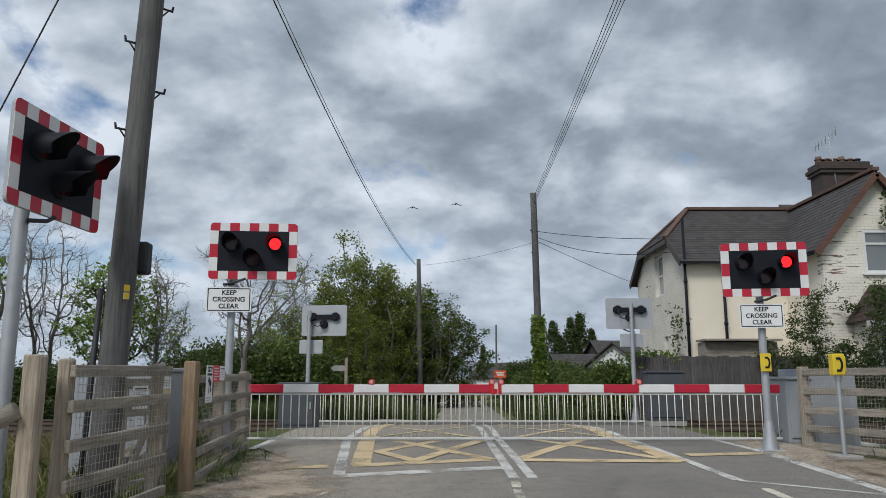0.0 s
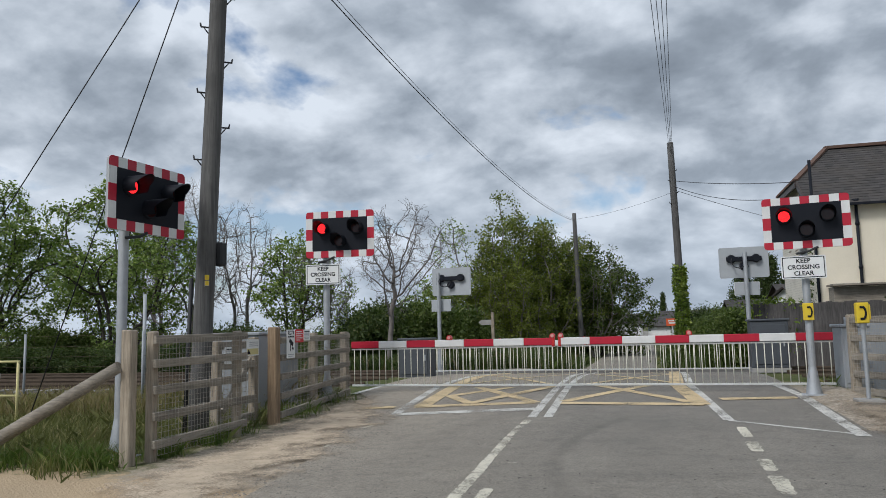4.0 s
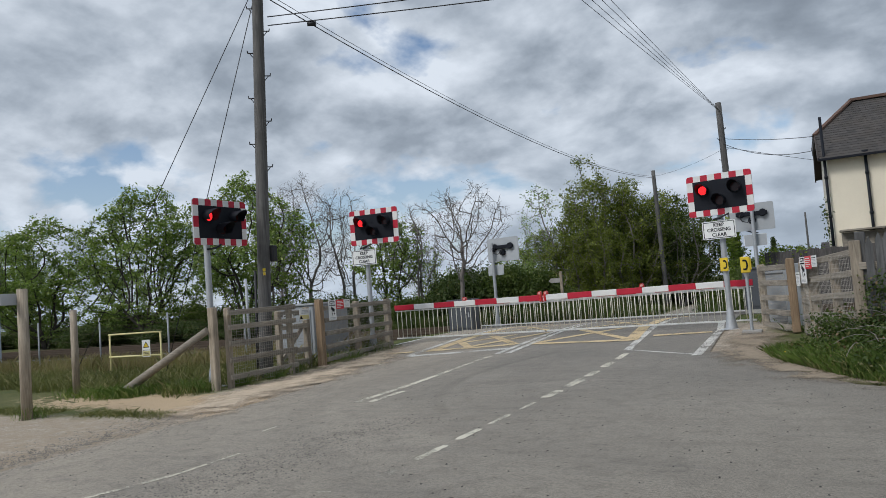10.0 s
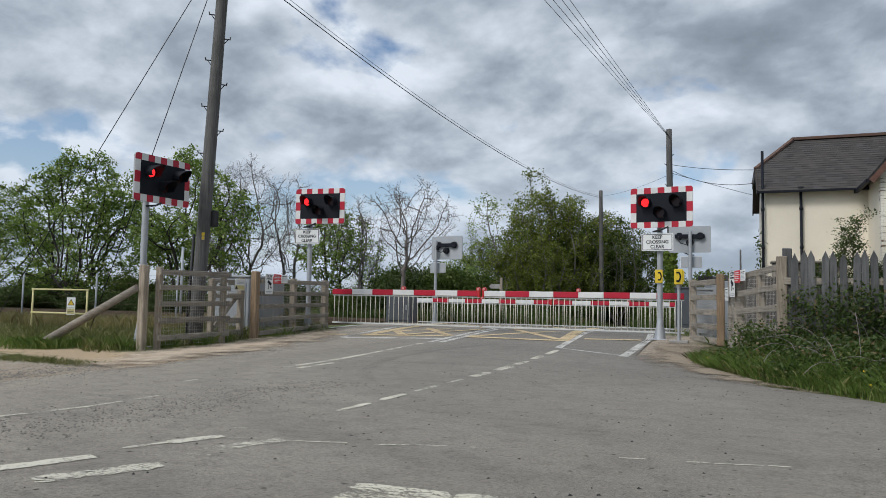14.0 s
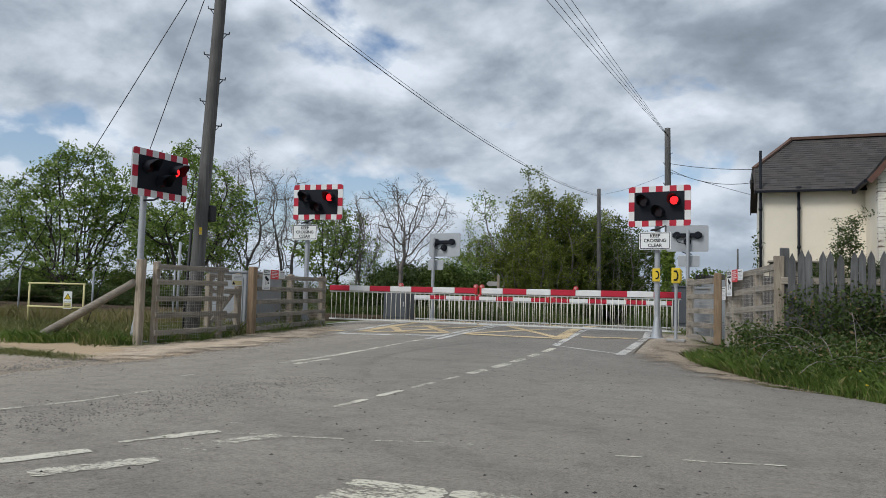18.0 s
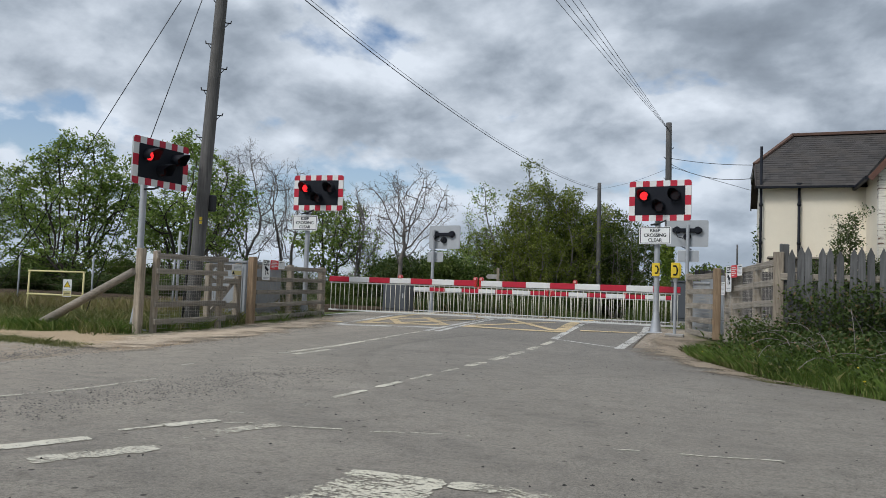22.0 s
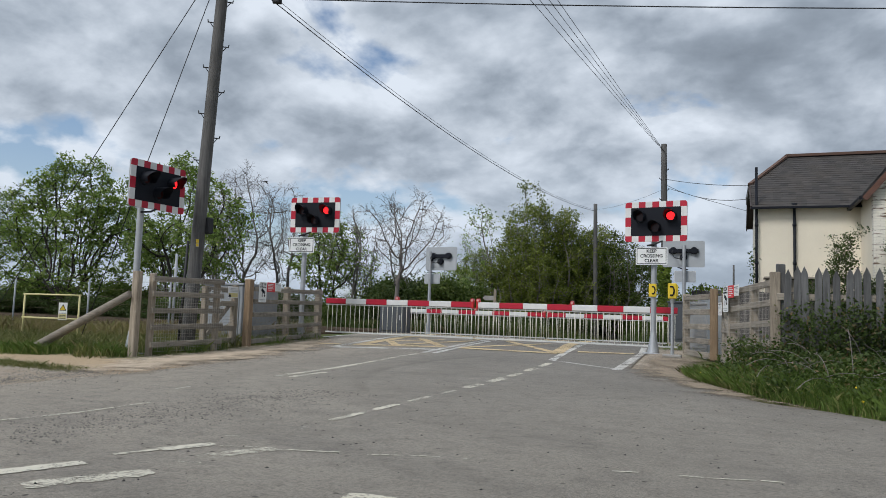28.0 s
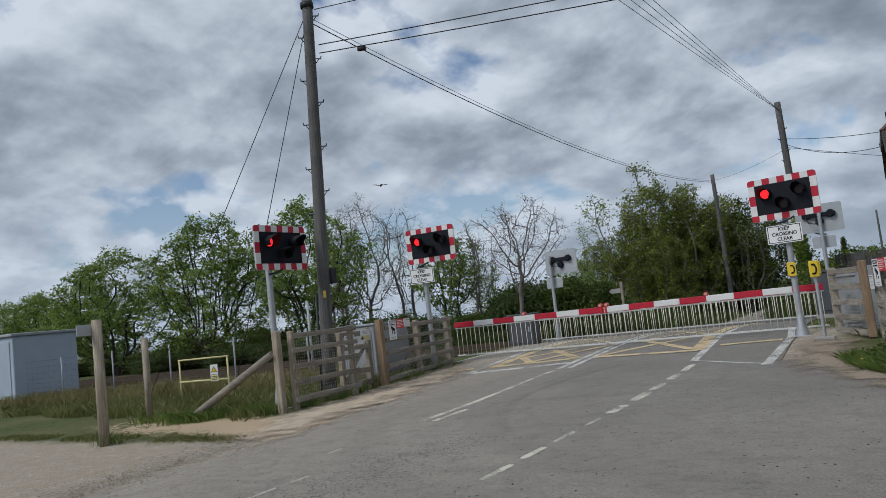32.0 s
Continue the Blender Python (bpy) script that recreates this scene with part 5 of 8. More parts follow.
# ---- railway ----
def railway():
    bed = thing("railway_track", "rusty rails on timber sleepers in grey ballast", "railway track")
    bm = bmesh.new()
    slab(bm, [(-60, -0.14), (-60, 0.02), (60, 0.02), (60, -0.14)], 7.0, Matrix.Translation((0, 12.3, 0)))
    bmesh.ops.recalc_face_normals(bm, faces=bm.faces)
    ballast = part("ballast", bm, STONE, bed)
    for y in (13.2, 14.64, 16.3, 17.74):
        for x0, x1 in ((-60, -3.9), (4.6, 60)):
            bm = bmesh.new()
            box(bm, x1 - x0, 0.07, 0.035, (x0 + x1) / 2, y, 0.155)
            box(bm, x1 - x0, 0.02, 0.104, (x0 + x1) / 2, y, 0.09)
            box(bm, x1 - x0, 0.14, 0.02, (x0 + x1) / 2, y, 0.04)
            part("rail", bm, RUST, bed)
    bm = bmesh.new()
    box(bm, 0.25, 2.6, 0.12, 0, 0, 0, 0.01)
    first = None
    for y in (13.92, 17.02):
        for k in range(60):
            x = -4.4 - 0.7 * k if k < 42 else 5.0 + 0.7 * (k - 42)
            m = Matrix.Translation((x, y, 0.0))
            if first is None:
                first = part("sleeper", bm, CONCRETE, bed, m=m)
            else:
                again(first, bed, m)
    trough = thing("cable_trough", "concrete cable trough with dark lids beside the railway", "cable trough")
    bm = bmesh.new()
    box(bm, 0.96, 0.34, 0.2, 0, 0, 0.0, 0.01)
    first = None
    for k in range(36):
        m = Matrix.Translation((-4.4 - 0.98 * k, 11.2, 0.02 - 0.05))
        if first is None:
            first = part("lid", bm, CONCRETE_DARK, trough, m=m)
        else:
            again(first, trough, m)


railway()


# ---- poles and wires ----
def sagging(bm, a, b, sag, r, n=24):
    a, b = Vector(a), Vector(b)
    hose(bm, [a.lerp(b, k / n) - Vector((0, 0, 4 * sag * (k / n) * (1 - k / n))) for k in range(n + 1)], r, 5)


def pole(base, top, r0, r1, label, pegs=0, start=3.6):
    ob = thing("telegraph_pole", label, "utility pole", group="telegraph poles")
    a, b = Vector(base), Vector(top)
    bm = bmesh.new()
    seg, rings = 16, []
    for k in range(9):
        p, r = a.lerp(b, k / 8), r0 + (r1 - r0) * k / 8
        rings.append([bm.verts.new(p + Vector((r * math.cos(j * math.tau / seg), r * math.sin(j * math.tau / seg), 0))) for j in range(seg)])
    for one, two in zip(rings, rings[1:]):
        for j in range(seg):
            bm.faces.new((one[j], one[(j + 1) % seg], two[(j + 1) % seg], two[j])).smooth = True
    bm.faces.new(rings[0][::-1])
    bm.faces.new(rings[-1])
    part("shaft", bm, POLE_WOOD, ob)
    for k in range(pegs):
        p = a.lerp(b, (start + 0.44 * k) / (b - a).length)
        s = 1 if k % 2 else -1
        w = Vector((0.77 * s, 0.64 * s, 0))
        bm = bmesh.new()
        rod(bm, p + w * (r1 - 0.02), p + w * (r1 + 0.11), 0.011, None, 6)
        rod(bm, p + w * (r1 + 0.10), p + w * (r1 + 0.11) + Vector((0, 0, 0.05)), 0.011, None, 6)
        rod(bm, p + w * r1 - Vector((0, 0, 0.09)), p + w * (r1 + 0.07), 0.008, None, 6)
        part("step_iron", bm, CABLE, ob)
    return ob


def poles():
    near = pole((-3.52, 6.74, -0.2), (-3.40, 7.08, 8.1), 0.125, 0.10, "tall grey telegraph pole with step irons and two stays", 10)
    bm = bmesh.new()
    rod(bm, (-3.41, 7.05, 7.52), (-3.41, 7.05, 7.62), 0.13, None, 16)
    part("band", bm, CABLE, near)
    bm = bmesh.new()
    box(bm, 0.05, 0.012, 0.06, 0, 0, 0.035, 0.003)
    box(bm, 0.05, 0.012, 0.06, 0, 0, -0.035, 0.003, mat=1)
    part("tag", bm, [YELLOW, OFF_WHITE], near, "small yellow and white pole tag", pose(-3.385, 6.70, 1.86, 0, 0, 40))
    bm = bmesh.new()
    rod(bm, (-3.66, 6.68, -0.1), (-3.64, 6.76, 1.9), 0.025, None, 8)
    part("cable_guard", bm, CABLE, near)
    bm = bmesh.new()
    box(bm, 0.12, 0.14, 0.3, -3.36, 6.95, 2.2, 0.02)
    part("junction_box", bm, CABLE, near)
    ivy = pole((3.08, 28.2, -0.75), (2.97, 28.4, 8.25), 0.15, 0.12, "telegraph pole with ivy round its foot", 4, 6.6)
    far = pole((-1.72, 40.0, -0.75), (-1.88, 40.34, 7.55), 0.14, 0.11, "dark telegraph pole beside the trees", 4, 5.6)
    for x, y, h in ((6.3, 95, 7.85), (26.5, 60, 6.2), (29.0, 66, 5.6)):
        pole((x, y, -0.9), (x, y, h), 0.14, 0.1, "distant telegraph pole against the sky")
    lines = thing("overhead_wires", "black overhead telephone wires strung between the poles", "cable")
    for a, b, sag, r in (
        ((-3.39, 7.1, 7.225), (-1.88, 40.3, 7.12), 0.79, 0.011), ((-3.36, 7.12, 7.3), (-1.88, 40.3, 7.2), 0.79, 0.006),
        ((-3.3, 7.16, 6.77), (33.8, 17.2, 6.9), 0.36, 0.011), ((-3.3, 7.16, 6.6), (33.8, 17.4, 6.9), 0.46, 0.011), ((-3.3, 7.12, 7.48), (33.8, 17.6, 8.0), 0.15, 0.009),
        ((2.93, 28.35, 7.97), (1.41, -2.0, 6.15), 0.06, 0.0065), ((2.97, 28.35, 7.94), (1.54, -2.0, 6.31), 0.06, 0.0065),
        ((3.0, 28.35, 7.91), (1.68, -2.0, 6.48), 0.05, 0.0065), ((3.03, 28.35, 7.88), (1.82, -2.0, 6.65), 0.05, 0.0065),
        ((2.97, 28.4, 6.75), (6.6, 22.6, 5.35), 0.1, 0.011), ((2.97, 28.4, 6.55), (6.5, 22.2, 4.9), 0.35, 0.011),
        ((-1.88, 40.3, 7.2), (2.97, 28.4, 6.3), 0.15, 0.006), ((2.97, 28.4, 6.4), (26.5, 60, 6.0), 0.8, 0.010),
    ):
        bm = bmesh.new()
        sagging(bm, a, b, sag, r)
        part("wire", bm, CABLE, lines)
    bm = bmesh.new()
    rod(bm, (-2.55, 7.4, 6.53), (-2.4, 7.46, 6.52), 0.045, 0.045, 10)
    part("joint", bm, CABLE, lines)
    for a, b in (((-3.45, 7.05, 7.42), STAY_A), ((-3.45, 7.05, 7.3), STAY_B)):
        bm = bmesh.new()
        rod(bm, a, b, 0.008, None, 6)
        part("stay", bm, CABLE, near)


STAY_A, STAY_B = (-9.2, 7.05, -0.12), (-6.4, 7.05, -0.12)
poles()


# ---- the house ----
def painted_brick(name, paint, shade, chips):
    """Brickwork under thick paint that has flaked off along the courses."""
    def build(n, bsdf, at):
        xyz = n.add("ShaderNodeSeparateXYZ", {0: at})
        along = n.math("ADD", xyz.outputs[0], xyz.outputs[1])
        flat = n.add("ShaderNodeCombineXYZ", {0: along, 1: xyz.outputs[2]})
        brick = n.add("ShaderNodeTexBrick", {0: flat})
        brick.inputs["Scale"].default_value = 1.0
        for key, value in (("Mortar Size", 0.006), ("Brick Width", 0.225), ("Row Height", 0.075), ("Mortar Smooth", 0.3)):
            brick.inputs[key].default_value = value
        brick.inputs["Color1"].default_value, brick.inputs["Color2"].default_value = (0.2, 0.2, 0.2, 1), (0.9, 0.9, 0.9, 1)
        stain, fine = n.noise(at, 1.1, 6, 0.65), n.noise(at, 18, 5, 0.65)
        base = n.mix(n.ramp(stain, (0.42, 0.0), (0.75, 0.8)), paint, shade)
        base = n.mix(n.ramp(n.math("MULTIPLY", brick.outputs["Fac"], 1.0), (0.2, 0.0), (0.9, 0.4)), base, tuple(c * 0.6 for c in shade))
        rows = n.add("ShaderNodeMapping", {0: flat})
        rows.inputs["Scale"].default_value = (1.6, 13.0, 1)
        off = n.noise(rows, 1.0, 4, 0.6)
        patch = n.noise(at, 0.5, 3, 0.5)
        gone = n.math("ADD", n.math("MULTIPLY", off, 0.75), n.math("MULTIPLY", patch, 0.4))
        base = n.mix(n.ramp(gone, (chips, 0.0), (chips + 0.03, 1.0)), base, n.mix(fine, (0.12, 0.075, 0.05), (0.24, 0.16, 0.11)))
        n.link(base, bsdf.inputs["Base Color"])
        bump(n, bsdf, n.math("ADD", n.math("MULTIPLY", brick.outputs["Fac"], -1.0), n.math("MULTIPLY", fine, 0.5)), 0.6, 0.012)
    return material(name, build, 0.85)


def slate_build(n, bsdf, at):
    big, fine = n.noise(at, 1.5, 5, 0.65), n.noise(at, 30, 4, 0.6)
    isle = n.add("ShaderNodeNewGeometry").outputs["Random Per Island"]
    base = n.mix(isle, (0.042, 0.039, 0.038), (0.072, 0.066, 0.063))
    base = n.mix(n.ramp(big, (0.45, 0.0), (0.75, 0.5)), base, (0.085, 0.07, 0.055))
    n.link(base, bsdf.inputs["Base Color"])
    bump(n, bsdf, fine, 0.4, 0.006)


RENDER = worn((0.80, 0.735, 0.60), (0.66, 0.60, 0.48), 0.9, 30, 0.2, 0.6, 0.9, name="cream_render")
BRICK_WHITE = painted_brick("white_painted_brick", (0.80, 0.76, 0.66), (0.64, 0.59, 0.49), 0.645)
BRICK_SIDE = painted_brick("side_painted_brick", (0.76, 0.71, 0.61), (0.58, 0.53, 0.44), 0.70)
BRICK_CREAM = painted_brick("cream_painted_brick", (0.74, 0.67, 0.52), (0.6, 0.54, 0.42), 0.80)
TILES = material("dark_roof_tiles", slate_build, 0.75)
BAY_TILES = worn((0.075, 0.05, 0.042), (0.045, 0.034, 0.03), 3, 40, 0.4, 0.8, 0.85, name="brown_bay_tiles")
BARGE = timber("red_brown_barge_board", (0.15, 0.075, 0.052), (0.085, 0.045, 0.035))
RIDGE = worn((0.13, 0.075, 0.055), (0.08, 0.055, 0.045), 5, 60, 0.2, 0.7, 0.85, name="ridge_tile")
OLD_BRICK = worn((0.07, 0.054, 0.047), (0.04, 0.034, 0.032), 6, 40, 0.6, 0.7, 0.9, name="sooty_brick")
TERRACOTTA = worn((0.17, 0.10, 0.075), (0.09, 0.065, 0.055), 6, 40, 0.2, 0.7, 0.85, name="terracotta")
UPVC = worn((0.72, 0.72, 0.70), (0.55, 0.54, 0.5), 3, 60, 0.03, 0.4, 0.4, name="white_window_frame")
BROWN_FRAME = worn((0.05, 0.035, 0.03), (0.03, 0.024, 0.02), 4, 60, 0.05, 0.5, 0.5, name="brown_window_frame")


def glass_build(n, bsdf, at):
    n.link(n.mix(n.noise(at, 0.8, 2), (0.10, 0.115, 0.12), (0.2, 0.215, 0.21)), bsdf.inputs["Base Color"])
    bsdf.inputs["Coat Weight"].default_value = 1.0
    bsdf.inputs["Coat Roughness"].default_value = 0.02


GLASS = material("dark_window_glass", glass_build, 0.05, spec=0.9)


def tiled_slope(parent, corners, name="roof_slope", course=0.16, tile=0.22):
    """A roof slope of overlapping tiles between eave (a, b) and ridge (d, c), each corner a point in metres. Two opposite sides may taper."""
    a, b, c, d = (Vector(p) for p in corners)
    bm = bmesh.new()
    up = ((d + c) / 2 - (a + b) / 2)
    n = max(2, int(up.length / course))
    normal = (b - a).cross(up).normalized()
    for k in range(n):
        s0, s1 = k / n, min(1.0, (k + 1.25) / n)
        p0, q0 = a.lerp(d, s0), b.lerp(c, s0)
        p1, q1 = a.lerp(d, s1), b.lerp(c, s1)
        m = max(1, int((q0 - p0).length / tile))
        for i in range(m):
            u0, u1 = i / m, (i + 1) / m
            w = 0.003 * random.random()
            pts = [p0.lerp(q0, u0 + 0.004 / m), p0.lerp(q0, u1 - 0.004 / m), p1.lerp(q1, u1), p1.lerp(q1, u0)]
            top = [bm.verts.new(p + normal * (0.013 + w if j < 2 else 0.004)) for j, p in enumerate(pts)]
            low = [bm.verts.new(p + normal * (0.004 + w)) for p in pts[:2]]
            bm.faces.new(top)
            bm.faces.new((low[0], low[1], top[1], top[0]))
    slope = tagged(part(name, bm, BAY_TILES if name == "bay_roof" else TILES, parent), kind="stuff")
    deck = bmesh.new()
    v = [deck.verts.new(p) for p in (a, b, c, d)] if (c - d).length > 0.02 else [deck.verts.new(p) for p in (a, b, c)]
    u = [deck.verts.new(w.co - normal * 0.05) for w in v]
    deck.faces.new(v)
    deck.faces.new(u[::-1])
    for k in range(len(v)):
        deck.faces.new((v[k], u[k], u[(k + 1) % len(v)], v[(k + 1) % len(v)]))
    part("roof_deck", deck, BROWN_FRAME, parent)
    return slope


def beam(bm, a, b, w, h):
    a, b = Vector(a), Vector(b)
    turn = (b - a).to_track_quat("X", "Z").to_matrix().to_4x4()
    box(bm, (b - a).length, w, h, 0, 0, 0, 0, Matrix.Translation((a + b) / 2) @ turn)
    return bm


def wall(parent, outline, depth, m, mat, holes=()):
    """A wall in the local plane y = 0 (outline x, z), with openings cut through as (x0, z0, x1, z1)."""
    xs = sorted({x for x, _ in outline} | {h[0] for h in holes} | {h[2] for h in holes})
    bm = bmesh.new()

    def span(x):
        zs = []
        n = len(outline)
        for k in range(n):
            (ax, az), (bx, bz) = outline[k], outline[(k + 1) % n]
            if ax != bx and min(ax, bx) - 1e-9 <= x <= max(ax, bx) + 1e-9:
                zs.append(az + (bz - az) * (x - ax) / (bx - ax))
        return min(zs), max(zs)

    for x0, x1 in zip(xs, xs[1:]):
        mid = (x0 + x1) / 2
        (lo0, hi0), (lo1, hi1) = span(x0 + 1e-6), span(x1 - 1e-6)
        cuts = sorted((h[1], h[3]) for h in holes if h[0] <= mid <= h[2])
        base0, base1 = lo0, lo1
        for z0, z1 in cuts:
            slab(bm, [(x0, base0), (x0, z0), (x1, z0), (x1, base1)], depth)
            base0 = base1 = z1
        slab(bm, [(x0, base0), (x0, hi0), (x1, hi1), (x1, base1)], depth)
    bmesh.ops.remove_doubles(bm, verts=bm.verts, dist=1e-4)
    bmesh.ops.recalc_face_normals(bm, faces=bm.faces)
    return part("wall", bm, mat, parent, m=m)


def window(parent, m, w, h, mat, split=0.38, sill=True):
    """A casement: outer frame, transom, panes and sill; its middle at 0, 0 in the plane y = 0."""
    bm = bmesh.new()
    f = 0.075
    for x, z, a, b in ((0, h / 2 - f / 2, w, f), (0, -h / 2 + f / 2, w, f), (-w / 2 + f / 2, 0, f, h - 2 * f), (w / 2 - f / 2, 0, f, h - 2 * f)):
        box(bm, a, 0.07, b, x, 0.05, z)
    if split:
        box(bm, w - 2 * f, 0.06, 0.055, 0, 0.05, h / 2 - h * split)
    ob = part("window", bm, mat, parent, m=m)
    bm = bmesh.new()
    box(bm, w - 0.1, 0.012, h - 0.1, 0, 0.06, 0)
    part("pane", bm, GLASS, ob)
    if sill:
        bm = bmesh.new()
        box(bm, w + 0.16, 0.14, 0.06, 0, 0.0, -h / 2 - 0.03, 0.008)
        part("sill", bm, mat, ob)


def house():
    home = thing("house", "cream painted brick house with dark tiled roofs and flaking paint", "house")
    # West wing.
    x0, x1, yf, yb, eave, ridge = 6.42, 9.7, 21.3, 26.6, 4.52, 6.55
    ym = (yf + yb) / 2
    wall(home, [(x0, -0.2), (x0, eave), (x1, eave), (x1, -0.2)], 0.25, Matrix.Translation((0, yf, 0)), RENDER)
    west = Matrix.Translation((x0, 0, 0)) @ Matrix.Rotation(radians(-90), 4, "Z")
    hz = 5.35
    yh0, yh1 = yf + (hz - eave) / (ridge - eave) * (ym - yf), yb - (hz - eave) / (ridge - eave) * (yb - ym)
    holes = [(-24.4, 3.72, -23.5, 5.05), (-22.75, 1.85, -22.35, 2.4), (-23.7, 1.85, -23.3, 2.4)]
    wall(home, [(-yb + 0.002, -0.2), (-yb + 0.002, eave), (-yh1, hz), (-yh0, hz), (-yf - 0.002, eave), (-yf - 0.002, -0.2)], 0.25, west, BRICK_SIDE, holes)
    window(home, west @ Matrix.Translation((-23.95, 0.08, 4.385)), 0.9, 1.33, UPVC, 0.5)
    window(home, west @ Matrix.Translation((-22.55, 0.08, 2.125)), 0.4, 0.55, UPVC, 0)
    window(home, west @ Matrix.Translation((-23.5, 0.08, 2.125)), 0.4, 0.55, UPVC, 0)
    xo = x0 - 0.22
    rx = 7.45
    low_y, low_z = yf - 0.22, eave - 0.12
    tiled_slope(home, [(xo, low_y, low_z), (x1 + 0.6, low_y, low_z), (x1 + 0.9, yh0, hz), (xo, yh0, hz)])
    tiled_slope(home, [(xo, yh0, hz), (x1 + 0.9, yh0, hz), (x1 + 1.3, ym, ridge), (rx, ym, ridge)])
    # The front slope's small triangle and the half hip.
    tiled_slope(home, [(x1 + 1.3, yb + 0.22, low_z), (xo, yb + 0.22, low_z), (xo, yh1, hz), (x1 + 1.3, yh1, hz)])
    tiled_slope(home, [(x1 + 1.3, yh1, hz), (xo, yh1, hz), (rx, ym, ridge), (x1 + 1.3, ym, ridge)])
    tiled_slope(home, [(xo - 0.05, yh1 + 0.02, hz - 0.04), (xo - 0.05, yh0 - 0.02, hz - 0.04), (rx, ym, ridge + 0.02), (rx, ym, ridge + 0.02)])
    bm = bmesh.new()
    beam(bm, (xo, yf - 0.22, eave - 0.16), (xo, yh0 - 0.1, hz - 0.14), 0.04, 0.18)
    beam(bm, (xo, yb + 0.22, eave - 0.16), (xo, yh1 + 0.1, hz - 0.14), 0.04, 0.18)
    beam(bm, (xo - 0.02, yh0 - 0.1, hz - 0.14), (xo - 0.02, yh1 + 0.1, hz - 0.14), 0.05, 0.14)
    part("barge_board", bm, BROWN_FRAME, home)
    bm = bmesh.new()
    beam(bm, (rx - 0.05, ym, ridge + 0.05), (x1 + 1.2, ym, ridge + 0.05), 0.2, 0.09)
    beam(bm, (xo, yh0, hz + 0.02), (rx, ym, ridge + 0.06), 0.16, 0.06)
    beam(bm, (xo, yh1, hz + 0.02), (rx, ym, ridge + 0.06), 0.16, 0.06)
    part("ridge_tiles", bm, RIDGE, home)
    bm = bmesh.new()
    beam(bm, (xo, yf - 0.28, eave - 0.15), (9.3, yf - 0.28, eave - 0.15), 0.09, 0.065)
    part("gutter", bm, BLACK, home)
    for x, y, top in ((6.36, yf - 0.1, 5.7), (7.45, yf - 0.09, eave - 0.1)):
        bm = bmesh.new()
        rod(bm, (x, y, 0), (x, y, top), 0.042, None, 10)
        for z in (1.2, 2.6, 3.8):
            rod(bm, (x, y, z), (x, y, z + 0.08), 0.058, None, 10)
        if top < 5:
            rod(bm, (x, y, top - 0.05), (x, y, top + 0.1), 0.055, 0.1, 10)
        part("downpipe", bm, BLACK, home)
    # Gabled front block.
    gx0, gx1, gy, ge, gr = 9.28, 12.28, 19.2, 4.62, 6.42
    gm = (gx0 + gx1) / 2
    wall(home, [(gx0, -0.2), (gx0, ge), (gm, gr), (gx1, ge), (gx1, -0.2)], 0.25, Matrix.Translation((0, gy, 0)), BRICK_WHITE, [(10.38, 3.8, 11.1, 4.95)])
    window(home, Matrix.Translation((10.74, gy - 0.01, 4.375)), 0.72, 1.15, UPVC, 0.32)
    wall(home, [(gy + 0.252, -0.2), (gy + 0.252, ge - 0.05), (24, ge - 0.05), (24, -0.2)], 0.25, Matrix.Translation((gx0 + 0.25, 0, 0)) @ Matrix.Rotation(radians(90), 4, "Z"), RENDER)
    wall(home, [(gy + 0.252, -0.2), (gy + 0.252, ge - 0.05), (24, ge - 0.05), (24, -0.2)], 0.25, Matrix.Translation((gx1, 0, 0)) @ Matrix.Rotation(radians(90), 4, "Z"), RENDER)
    o = 0.25
    drop = o * (gr - ge) / (gm - gx0)
    fy = gy - 0.22
    tiled_slope(home, [(gx0 - o, 26.0, ge - drop + 0.06), (gx0 - o, fy, ge - drop + 0.06), (gm, fy, gr + 0.08), (gm, 26.0, gr + 0.08)])
    tiled_slope(home, [(gx1 + o, fy, ge - drop + 0.06), (gx1 + o, 26.0, ge - drop + 0.06), (gm, 26.0, gr + 0.08), (gm, fy, gr + 0.08)])
    bm = bmesh.new()
    beam(bm, (gx0 - o, fy - 0.03, ge - drop - 0.05), (gm, fy - 0.03, gr - 0.02), 0.05, 0.15)
    part("barge_board", bm, BARGE, home)
    bm = bmesh.new()
    beam(bm, (gx1 + o, fy - 0.03, ge - drop - 0.05), (gm, fy - 0.03, gr - 0.02), 0.05, 0.15)
    part("barge_board", bm, BARGE, home)
    bm = bmesh.new()
    beam(bm, (gm, fy, gr + 0.13), (gm, 26.0, gr + 0.13), 0.2, 0.09)
    part("ridge_tiles", bm, RIDGE, home)
    bm = bmesh.new()
    beam(bm, (gx0 - o - 0.06, fy + 0.1, ge - drop), (gx0 - o - 0.06, 21.6, ge - drop), 0.1, 0.09)
    part("gutter", bm, BLACK, home)
    # Bay window with its own little hipped roof.
    bx0, bx1, by = 9.95, 11.75, 18.45
    wall(home, [(bx0, -0.2), (bx0, 2.5), (bx1, 2.5), (bx1, -0.2)], 0.2, Matrix.Translation((0, by, 0)), BRICK_WHITE, [(bx0 + 0.2, 1.1, bx1 - 0.2, 2.3)])
    window(home, Matrix.Translation(((bx0 + bx1) / 2, by + 0.06, 1.7)), bx1 - bx0 - 0.4, 1.2, UPVC, 0.3)
    for x in (bx0 + 0.2, bx1):
        wall(home, [(by + 0.202, -0.2), (by + 0.202, 2.5), (gy - 0.002, 2.5), (gy - 0.002, -0.2)], 0.2, Matrix.Translation((x, 0, 0)) @ Matrix.Rotation(radians(90), 4, "Z"), BRICK_WHITE)
    e0, e1, ez, rz = bx0 - 0.22, bx1 + 0.22, 2.5, 3.5
